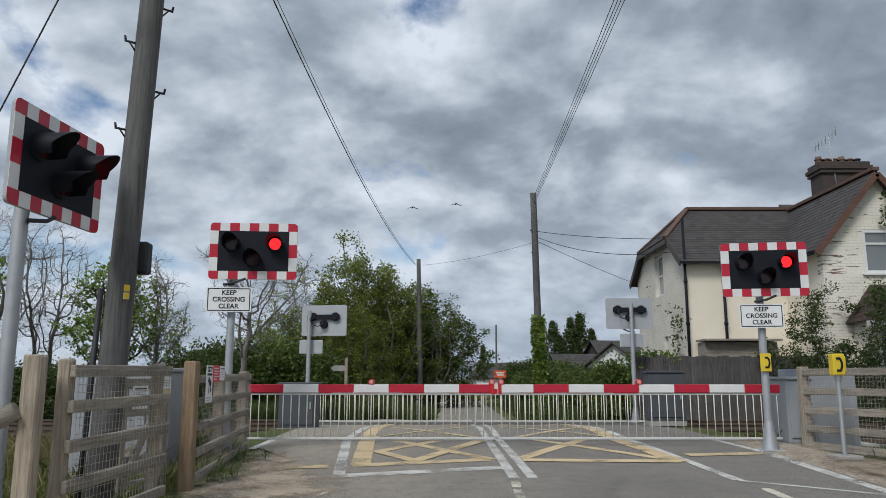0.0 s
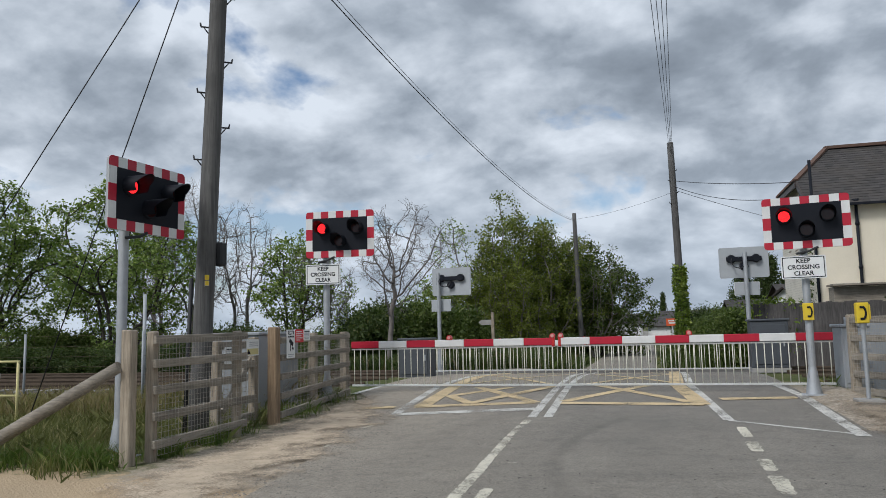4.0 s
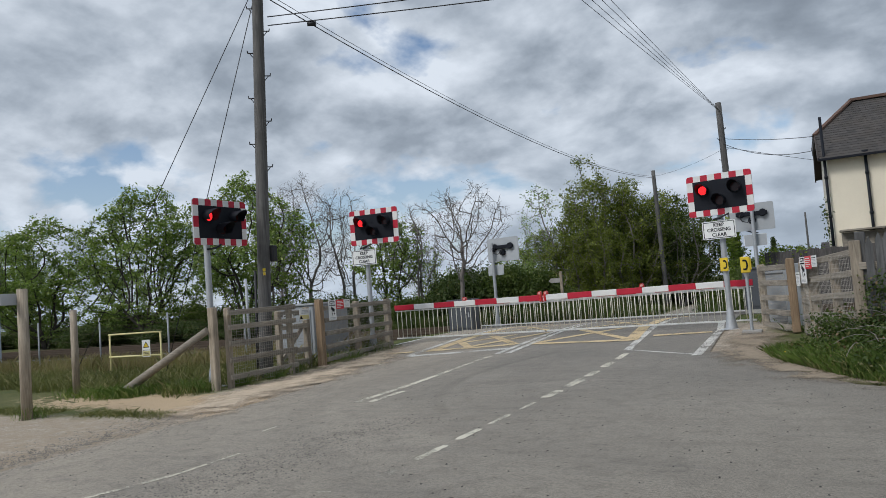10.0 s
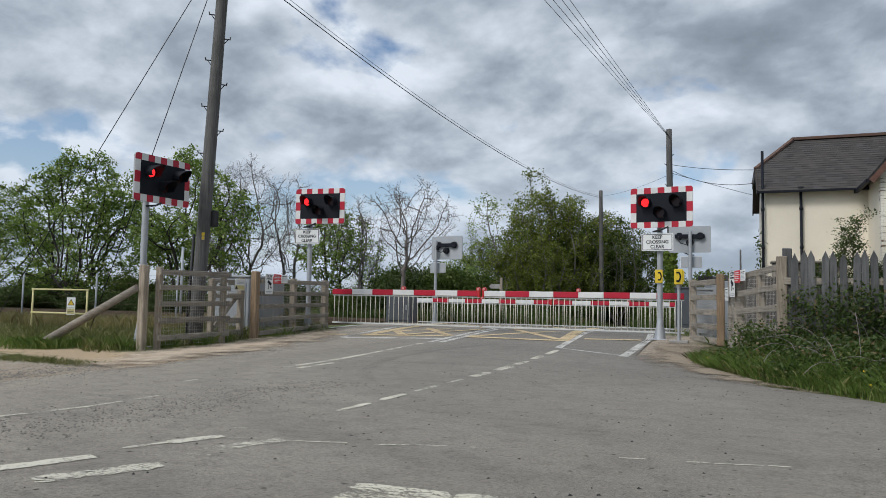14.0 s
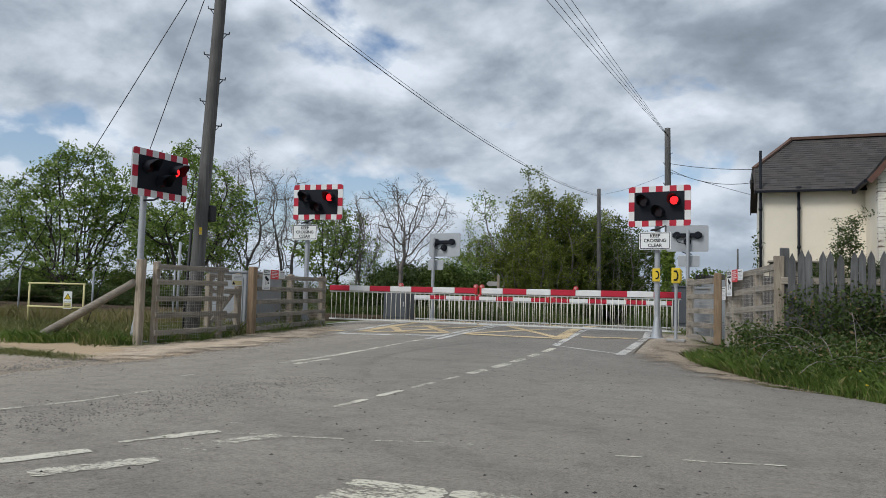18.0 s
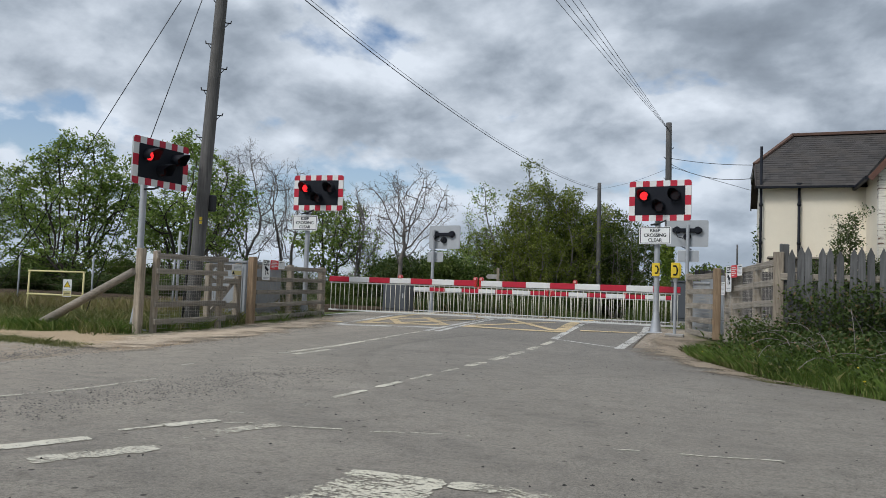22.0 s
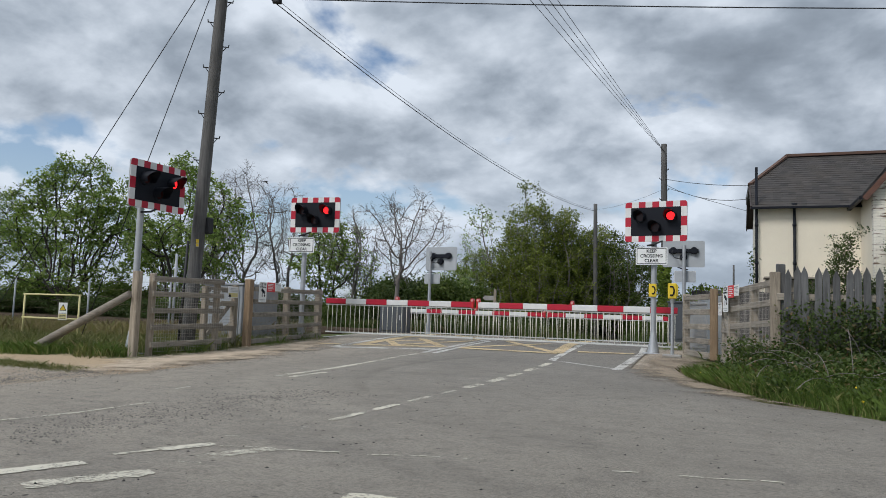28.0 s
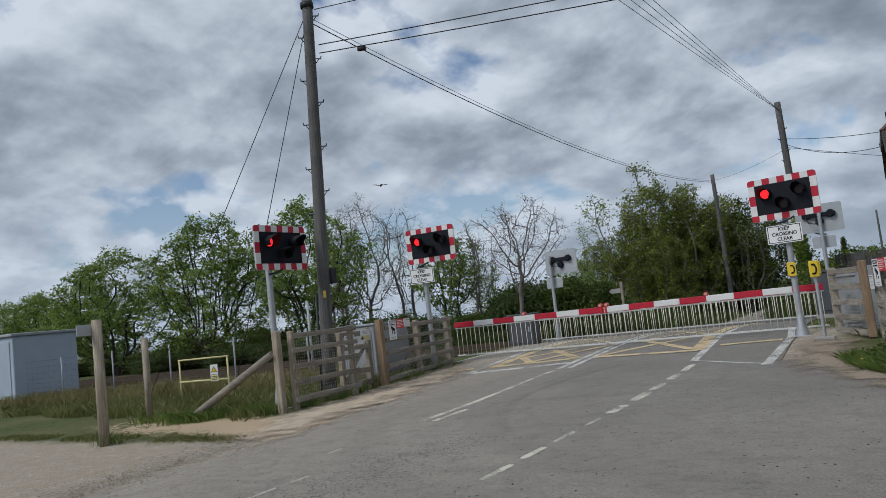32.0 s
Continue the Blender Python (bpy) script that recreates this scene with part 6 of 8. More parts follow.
    tiled_slope(home, [(e0, by - 0.2, ez), (e1, by - 0.2, ez), (bx1 - 0.5, gy - 0.02, rz), (bx0 + 0.5, gy - 0.02, rz)], "bay_roof")
    tiled_slope(home, [(e0, gy - 0.02, ez), (e0, by - 0.2, ez), (bx0 + 0.5, gy - 0.02, rz), (bx0 + 0.5, gy - 0.02, rz)], "bay_roof")
    tiled_slope(home, [(e1, by - 0.2, ez), (e1, gy - 0.02, ez), (bx1 - 0.5, gy - 0.02, rz), (bx1 - 0.5, gy - 0.02, rz)], "bay_roof")
    bm = bmesh.new()
    beam(bm, (e0, by - 0.22, ez - 0.07), (e1, by - 0.22, ez - 0.07), 0.05, 0.14)
    part("fascia", bm, UPVC, home)
    # Rear range that joins the two gables, and its chimney.
    tiled_slope(home, [(gm, 22.3, 5.4), (17.4, 22.3, 5.4), (17.4, 24.6, 6.9), (gm, 24.6, 6.9)])
    wall(home, [(gm, -0.2), (gm, 5.3), (17.2, 5.3), (17.2, -0.2)], 0.25, Matrix.Translation((0, 26.8, 0)), RENDER)
    stack = bmesh.new()
    box(stack, 1.5, 0.75, 2.3, 12.25, 23.4, 6.75, 0.01)
    chimney = part("chimney", stack, OLD_BRICK, home, "sooty brick chimney stack with terracotta pots")
    bm = bmesh.new()
    box(bm, 1.62, 0.9, 0.12, 12.25, 23.4, 7.62, 0.01)
    box(bm, 1.7, 0.98, 0.12, 12.25, 23.4, 7.74, 0.01)
    box(bm, 1.58, 0.86, 0.14, 12.25, 23.4, 7.87, 0.01)
    part("corbel", bm, OLD_BRICK, chimney)
    for k in range(6):
        bm = bmesh.new()
        x = 11.62 + 0.25 * k
        rod(bm, (x, 23.4, 7.9), (x, 23.4, 8.12 if k % 3 else 8.2), 0.11, 0.095, 12)
        rod(bm, (x, 23.4, 8.08), (x, 23.4, 8.13), 0.12, 0.12, 12)
        part("chimney_pot", bm, TERRACOTTA if k < 5 else CABLE, chimney)
    aerial = bmesh.new()
    rod(aerial, (11.95, 23.0, 6.9), (11.8, 23.0, 8.75), 0.018, None, 6)
    rod(aerial, (11.35, 23.0, 8.4), (12.05, 23.0, 8.95), 0.012, None, 6)
    for k in range(7):
        p = Vector((11.35, 23.0, 8.4)).lerp(Vector((12.05, 23.0, 8.95)), k / 6)
        rod(aerial, p - Vector((0.05, 0.12, -0.12)), p + Vector((0.05, 0.12, -0.12)), 0.008, None, 5)
    part("aerial", aerial, GREY_PAINT, home, "thin television aerial")
    # Neighbouring gable.
    twin = thing("house", "cream painted house end with white verge and brown windows", "house")
    nx0, nx1, ny, ne, nr = 13.3, 17.1, 21.4, 4.9, 7.0
    nm = (nx0 + nx1) / 2
    wall(twin, [(nx0, -0.2), (nx0, ne), (nm, nr), (nx1, ne), (nx1, -0.2)], 0.25, Matrix.Translation((0, ny, 0)), BRICK_CREAM, [(14.25, 4.05, 15.0, 5.25), (14.3, 0.9, 15.9, 2.1)])
    window(twin, Matrix.Translation((14.625, ny + 0.08, 4.65)), 0.75, 1.2, BROWN_FRAME, 0.3)
    window(twin, Matrix.Translation((15.1, ny + 0.08, 1.5)), 1.6, 1.2, BROWN_FRAME, 0.3)
    tiled_slope(twin, [(nx0 - 0.2, 27, ne - 0.12), (nx0 - 0.2, ny - 0.12, ne - 0.12), (nm, ny - 0.12, nr + 0.08), (nm, 27, nr + 0.08)])
    tiled_slope(twin, [(nx1 + 0.2, ny - 0.12, ne - 0.12), (nx1 + 0.2, 27, ne - 0.12), (nm, 27, nr + 0.08), (nm, ny - 0.12, nr + 0.08)])
    for s in (nx0 - 0.2, nx1 + 0.2):
        bm = bmesh.new()
        beam(bm, (s, ny - 0.15, ne - 0.2), (nm, ny - 0.15, nr), 0.04, 0.14)
        part("verge", bm, UPVC, twin)
    bm = bmesh.new()
    rod(bm, (13.55, ny - 0.06, 0), (13.55, ny - 0.06, 5.0), 0.04, None, 8)
    part("downpipe", bm, UPVC, twin)
    bm = bmesh.new()
    rod(bm, (13.6, ny, 4.3), (13.35, ny - 0.8, 4.25), 0.025, None, 8)
    box(bm, 0.12, 0.16, 0.16, 13.33, ny - 0.85, 4.25, 0.02)
    part("bracket_lamp", bm, GREY_PAINT, twin)
    shed = thing("shed", "low wooden lean-to behind the garden fence", "shed", Matrix.Translation((7.6, 20.75, -0.05)))
    bm = bmesh.new()
    slab(bm, [(-1.0, 0), (-1.0, 2.15), (1.0, 2.15), (1.0, 0)], 0.55, Matrix.Translation((0, -0.1, 0)))
    bmesh.ops.recalc_face_normals(bm, faces=bm.faces)
    part("body", bm, OLD_WOOD, shed)
    bm = bmesh.new()
    beam(bm, (-1.05, 0.05, 2.2), (1.05, 0.05, 2.2), 0.8, 0.05)
    part("roof", bm, OLD_WOOD, shed)


def far_houses():
    def simple(x, y, w, d, eave, ridge, mat, label, turn=0, wins=()):
        ob = thing("house", label, "house", pose(x, y, -0.1, 0, 0, turn), group="distant houses")
        wall(ob, [(-w / 2, 0), (-w / 2, eave), (w / 2, eave), (w / 2, 0)], 0.3, Matrix.Translation((0, -d / 2, 0)), mat, [(a - 0.45, b - 0.5, a + 0.45, b + 0.5) for a, b in wins])
        wall(ob, [(-w / 2, 0), (-w / 2, eave), (w / 2, eave), (w / 2, 0)], 0.3, Matrix.Translation((0, d / 2 - 0.3, 0)), mat)
        for s in (-1, 1):
            wall(ob, [(-d / 2, 0), (-d / 2, eave), (0, ridge), (d / 2, eave), (d / 2, 0)], 0.28, Matrix.Translation((s * (w / 2 - 0.14) + 0.14, 0, 0)) @ Matrix.Rotation(radians(90), 4, "Z"), mat)
        for a, b in wins:
            window(ob, Matrix.Translation((a, -d / 2 + 0.08, b)), 0.9, 1.0, UPVC, 0.4)
        for s in (-1, 1):
            tiled_slope(ob, [(-s * (w / 2 + 0.3), s * -(d / 2 + 0.3), eave - 0.1), (s * (w / 2 + 0.3), s * -(d / 2 + 0.3), eave - 0.1), (s * (w / 2 + 0.3), 0, ridge + 0.1), (-s * (w / 2 + 0.3), 0, ridge + 0.1)], course=0.3, tile=0.4)
        return ob
    simple(-1.4, 112, 4.4, 5.0, 1.7, 3.0, WHITE, "small white bungalow with slate roof beside the road", 8, ((1.0, 1.0),))
    simple(4.9, 60, 4.6, 4.2, 1.35, 2.35, WHITE, "low white-gabled house with dark roof behind the hedge", -38)
    simple(9.5, 42.5, 3.0, 3.0, 1.85, 3.05, WHITE, "gabled house end with brown tiled roof beyond the hedge", 62)
    simple(9.2, 51, 4.4, 4.0, 1.7, 2.75, OLD_BRICK, "brick house with brown tiled roof in the distance", 4)
    simple(13.5, 58, 5.0, 6, 2.1, 4.0, OLD_BRICK, "brick house with tiled roof far off among gardens", 10)


house()
far_houses()
board = thing("roadworks_sign", "orange temporary road sign beyond the crossing", "sign", Matrix.Translation((3.4, 51.7, -0.2)))
bm = bmesh.new()
slab(bm, rounded(0.8, 0.5, 0.02, 2), 0.01, Matrix.Translation((0, 0, 1.6)))
part("plate", bm, worn((0.7, 0.12, 0.04), (0.6, 0.1, 0.04), 3, 50, 0.03, 0.4, 0.5, name="orange_red_sign"), board)
bm = bmesh.new()
for z, w in ((1.7, 0.55), (1.55, 0.45)):
    box(bm, w, 0.002, 0.09, 0, -0.002, z)
part("print", bm, WHITE, board)
bm = bmesh.new()
rod(bm, (0, 0.03, -0.4), (0, 0.03, 1.7), 0.03, None, 8)
part("post", bm, GALV, board)


# ---- trees and plants ----
def leaf_material(name, dark, light, odd, share=0.35):
    m = bpy.data.materials.new(name)
    m.use_nodes = True
    n = Nodes(m.node_tree)
    out = n.add("ShaderNodeOutputMaterial")
    isle = n.add("ShaderNodeNewGeometry").outputs["Random Per Island"]
    at = n.add("ShaderNodeTexCoord").outputs["Object"]
    clump = n.noise(at, 0.7, 3, 0.6)
    base = n.mix(n.math("ADD", n.math("MULTIPLY", isle, 0.5), n.math("MULTIPLY", n.ramp(clump, (0.32, 0.0), (0.68, 1.0)), 0.5)), dark, light)
    base = n.mix(n.ramp(isle, (0.86, 0.0), (0.97, 1.0)), base, odd)
    front = n.add("ShaderNodeBsdfPrincipled", {"Base Color": base}, i_Roughness=0.55)
    front.inputs["Specular IOR Level"].default_value = 0.25
    thin = n.add("ShaderNodeBsdfTranslucent", {0: n.mix(1.0, base, (1.0, 1.15, 0.5), "MULTIPLY")})
    both = n.add("ShaderNodeMixShader", {1: front, 2: thin}, i_Fac=share)
    n.link(both, out.inputs[0])
    return m


LEAF_SPRING = leaf_material("spring_leaves", (0.10, 0.165, 0.045), (0.36, 0.45, 0.14), (0.46, 0.48, 0.2), 0.42)
LEAF_FRESH = leaf_material("fresh_leaves", (0.075, 0.125, 0.035), (0.30, 0.385, 0.115), (0.42, 0.46, 0.19), 0.4)
LEAF_OLIVE = leaf_material("olive_leaves", (0.055, 0.078, 0.015), (0.27, 0.31, 0.065), (0.32, 0.34, 0.09))
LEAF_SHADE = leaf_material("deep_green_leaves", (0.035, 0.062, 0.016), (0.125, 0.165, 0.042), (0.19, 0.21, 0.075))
LEAF_DARK = leaf_material("dark_leaves", (0.03, 0.05, 0.018), (0.085, 0.12, 0.036), (0.14, 0.15, 0.06))
LEAF_IVY = leaf_material("ivy_leaves", (0.07, 0.12, 0.02), (0.22, 0.29, 0.05), (0.28, 0.32, 0.08))
LEAF_BRAMBLE = leaf_material("bramble_leaves", (0.02, 0.038, 0.010), (0.105, 0.15, 0.036), (0.21, 0.15, 0.085), 0.25)
GRASS_BLADE = leaf_material("grass_blades", (0.085, 0.095, 0.03), (0.22, 0.225, 0.09), (0.42, 0.35, 0.20), 0.3)
GRASS_DRY = leaf_material("dry_grass_blades", (0.14, 0.115, 0.05), (0.34, 0.28, 0.15), (0.20, 0.22, 0.08), 0.3)
GRASS_LUSH = leaf_material("lush_grass_blades", (0.05, 0.09, 0.018), (0.165, 0.24, 0.052), (0.29, 0.28, 0.11), 0.3)
BARK = worn((0.16, 0.14, 0.115), (0.08, 0.07, 0.058), 4, 40, 0.6, 0.8, 0.95, name="bark")
DARK_BARK = worn((0.075, 0.066, 0.055), (0.04, 0.036, 0.03), 4, 40, 0.6, 0.8, 0.95, name="dark_bark")
TWIG = worn((0.20, 0.18, 0.165), (0.13, 0.115, 0.105), 4, 40, 0.3, 0.8, 0.95, name="grey_twigs")
PETAL = worn((0.75, 0.55, 0.02), (0.6, 0.4, 0.02), 9, 60, 0.1, 0.5, 0.8, name="yellow_petals")


def from_arrays(name, verts, faces, mat, parent, smooth=False, label=""):
    data = bpy.data.meshes.new(name)
    data.from_pydata(verts, [], faces)
    data.materials.append(mat)
    if smooth:
        data.polygons.foreach_set("use_smooth", [True] * len(data.polygons))
    ob = new(name, data)
    ob.parent = parent
    return tagged(ob, label)


def tubes(limbs):
    """Tapered tubes for (p0, p1, r0, r1) limbs, as verts and faces."""
    verts, faces = [], []
    for p0, p1, r0, r1 in (l[:4] for l in limbs):
        seg = 7 if r0 > 0.05 else (4 if r0 > 0.015 else 3)
        way = (p1 - p0)
        if way.length < 1e-5:
            continue
        turn = way.to_track_quat("Z", "Y").to_matrix()
        b = len(verts)
        for p, r in ((p0, r0), (p1, r1)):
            for k in range(seg):
                a = k * math.tau / seg
                verts.append(p + turn @ Vector((r * math.cos(a), r * math.sin(a), 0)))
        for k in range(seg):
            faces.append((b + k, b + (k + 1) % seg, b + seg + (k + 1) % seg, b + seg + k))
    return verts, faces


def grow(rng, limbs, tips, p, way, length, radius, level, spec):
    """One limb that bends, tapers and forks."""
    steps = 4 if level < 2 else 3
    r = radius
    end_r = radius * spec["taper"]
    for k in range(steps):
        bend = Vector((rng.gauss(0, 1), rng.gauss(0, 1), rng.gauss(0, 1))) * spec["bend"]
        way = (way + bend + Vector((0, 0, spec["lift"] if level < 3 else spec.get("droop", spec["lift"])))).normalized()
        q = p + way * length / steps
        r2 = radius + (end_r - radius) * (k + 1) / steps
        limbs.append((p.copy(), q.copy(), r, r2, level))
        p, r = q, r2
        if level >= spec["leaf_from"]:
            tips.append((q.copy(), way.copy(), level))
        if level < spec["levels"] and k >= (spec.get("clear", 1) if level == 0 else 0):
            for _ in range(spec["side"][min(level, len(spec["side"]) - 1)]):
                out = Vector((rng.gauss(0, 1), rng.gauss(0, 1), rng.gauss(0, 0.5)))
                out = (out - way * out.dot(way)).normalized()
                new_way = (way * (1 - spec["open"]) + out * spec["open"]).normalized()
                grow(rng, limbs, tips, p, new_way, length * spec["short"] * rng.uniform(0.75, 1.15), r * spec.get("ratio", 0.62), level + 1, spec)
    if level < spec["levels"]:
        grow(rng, limbs, tips, p, way, length * spec["short"] * rng.uniform(0.8, 1.1), r, level + 1, spec)


def leaf_cloud(rng, centres, per, reach, size, flat=0.0):
    """Many small pointed leaves round each centre."""
    c = np.repeat(np.array([tuple(p) for p in centres]), per, axis=0)
    n = len(c)
    c = c + rng.normal(0, 1, (n, 3)) * reach
    a = rng.normal(0, 1, (n, 3))
    a[:, 2] *= 1 - flat
    a /= np.linalg.norm(a, axis=1, keepdims=True)
    b = np.cross(a, rng.normal(0, 1, (n, 3)))
    b /= np.linalg.norm(b, axis=1, keepdims=True)
    s = size * rng.uniform(0.6, 1.3, (n, 1))
    quad = np.stack([c - a * s * 0.6, c + b * s * 0.3, c + a * s * 0.6, c - b * s * 0.3], 1).reshape(-1, 3)
    idx = np.arange(n * 4).reshape(-1, 4)
    return quad.tolist(), idx.tolist()


def make_tree(name, label, seed, height, stems, spec, leaf=None, per=20, reach=0.22, size=0.14, bark=None, group="trees", m=None, spread_at=0.25, lean=0.25, width=None):
    rng = random.Random(seed)
    limbs, tips = [], []
    for k in range(stems):
        a = k * math.tau / max(1, stems) + rng.uniform(0, 1)
        foot = Vector((math.cos(a), math.sin(a), 0)) * (spread_at * rng.uniform(0.4, 1.2) if stems > 1 else 0)
        way = Vector((math.cos(a) * lean, math.sin(a) * lean, 1)).normalized() if stems > 1 else Vector((rng.gauss(0, 0.04), rng.gauss(0, 0.04), 1)).normalized()
        grow(rng, limbs, tips, foot - Vector((0, 0, 0.15)), way, height * spec["first"] * rng.uniform(0.85, 1.1), height * spec["thick"], 0, spec)
    top = max(l[1].z for l in limbs)
    f = height / top
    reach_now = sorted(math.hypot(l[1].x, l[1].y) * f for l in limbs)[int(len(limbs) * 0.96)]
    g = f * (width / 2 / reach_now if width else 1.0)

    def fitted(p):
        return Vector((p.x * g, p.y * g, p.z * f))

    for i, (p, q, a, b, level) in enumerate(limbs):
        limbs[i] = (fitted(p), fitted(q), max(a, 0.0035), max(b, 0.0035), level)
    tips = [(fitted(p), w, l) for p, w, l in tips]
    ob = thing(name, label, "tree" if name == "tree" else "bush", m, group)
    v, fc = tubes([l for l in limbs if l[4] < 3])
    from_arrays("trunk", v, fc, bark or BARK, ob, True)
    v, fc = tubes([l for l in limbs if l[4] > 2])
    if v:
        tagged(from_arrays("branchwork", v, fc, bark or BARK, ob, True), kind="stuff")
    if leaf:
        v, fc = leaf_cloud(np.random.default_rng(seed), [p for p, _, _ in tips], per, reach, size)
        from_arrays("crown", v, fc, leaf, ob)
    return ob


def colonise(rng, points, start, step, kill, near, rise=0.12, rounds=160):
    """Branches that grow from the start line towards scattered points, as (places, parents)."""
    places, parents = [np.array(p, float) for p in start], list(range(-1, len(start) - 1))
    aim = np.array(points, float)
    gap = np.full(len(aim), 1e9)
    owner = np.zeros(len(aim), int)
    fresh = list(range(len(places)))
    tried = {}
    for _ in range(rounds):
        for k in fresh:
            d = np.linalg.norm(aim - places[k], axis=1)
            closer = d < gap
            gap[closer], owner[closer] = d[closer], k
        left = gap > kill
        aim, gap, owner = aim[left], gap[left], owner[left]
        if len(aim) < 3:
            break
        fresh = []
        pull = {}
        inside = np.nonzero(gap < near)[0]
        if len(inside) == 0:
            inside = np.array([int(np.argmin(gap))])
        way = aim[inside] - np.array([places[k] for k in owner[inside]])
        way /= np.linalg.norm(way, axis=1, keepdims=True) + 1e-9
        for k, w in zip(owner[inside], way):
            pull[k] = pull.get(k, 0) + w
        for k, w in pull.items():
            if tried.get(k, 0) > 3:
                continue
            tried[k] = tried.get(k, 0) + 1
            w = w / (np.linalg.norm(w) + 1e-9) + (0, 0, rise) + rng.normal(0, 0.07, 3)
            q = places[k] + step * w / np.linalg.norm(w)
            fresh.append(len(places))
            places.append(q)
            parents.append(int(k))
        if not fresh:
            break
    return np.array(places), parents


def crown_points(rng, count, height, width, profile, hollow=0.55, lumps=0.3, shift=(0.0, 0.0), gaps=-0.22):
    """Points that fill a crown whose half width follows the profile [(share of height, share of width)], thicker towards its skin."""
    hs, rs = zip(*profile)
    out = []
    off = rng.uniform(0, 50, 3)
    while len(out) < count:
        h = rng.uniform(hs[0], hs[-1])
        r = float(np.interp(h, hs, rs))
        if rng.random() > r * 0.9 + 0.1:
            continue
        a = rng.uniform(0, math.tau)
        swell = 1 + lumps * 2 * noise.noise(Vector((math.cos(a) * 1.3 + off[0], math.sin(a) * 1.3 + off[1], h * 4 + off[2])))
        u = rng.uniform(0, 1) ** hollow
        z = h * height * (1 + 0.10 * noise.noise(Vector((math.cos(a) * u * 3 + off[1], math.sin(a) * u * 3, off[0]))))
        p = Vector((math.cos(a) * u * r * swell * width / 2 + shift[0] * h, math.sin(a) * u * r * swell * width / 2 + shift[1] * h, z))
        if noise.noise(p * (2.6 / width) + Vector(off)) < gaps:
            continue
        out.append(tuple(p))
    return out


def leaf_spray(rng, centres, per, reach, size, flat=0.5, upward=0.8):
    """Sprays of pointed leaves that face more or less to the sky round each centre."""
    c = np.repeat(np.array(centres, float), per, axis=0)
    n = len(c)
    c = c + rng.normal(0, 1, (n, 3)) * np.array((reach, reach, reach * flat))
    up = rng.normal(0, 1, (n, 3)) * (1 - upward * 0.45) + np.array((0, 0, upward))
    up /= np.linalg.norm(up, axis=1, keepdims=True)
    a = np.cross(up, rng.normal(0, 1, (n, 3)))
    a /= np.linalg.norm(a, axis=1, keepdims=True)
    b = np.cross(up, a)
    s = size * rng.uniform(0.55, 1.35, (n, 1))
    quad = np.stack([c - a * s * 0.55, c + b * s * 0.32, c + a * s * 0.55, c - b * s * 0.32], 1).reshape(-1, 3)
    return quad.tolist(), np.arange(n * 4).reshape(-1, 4).tolist()


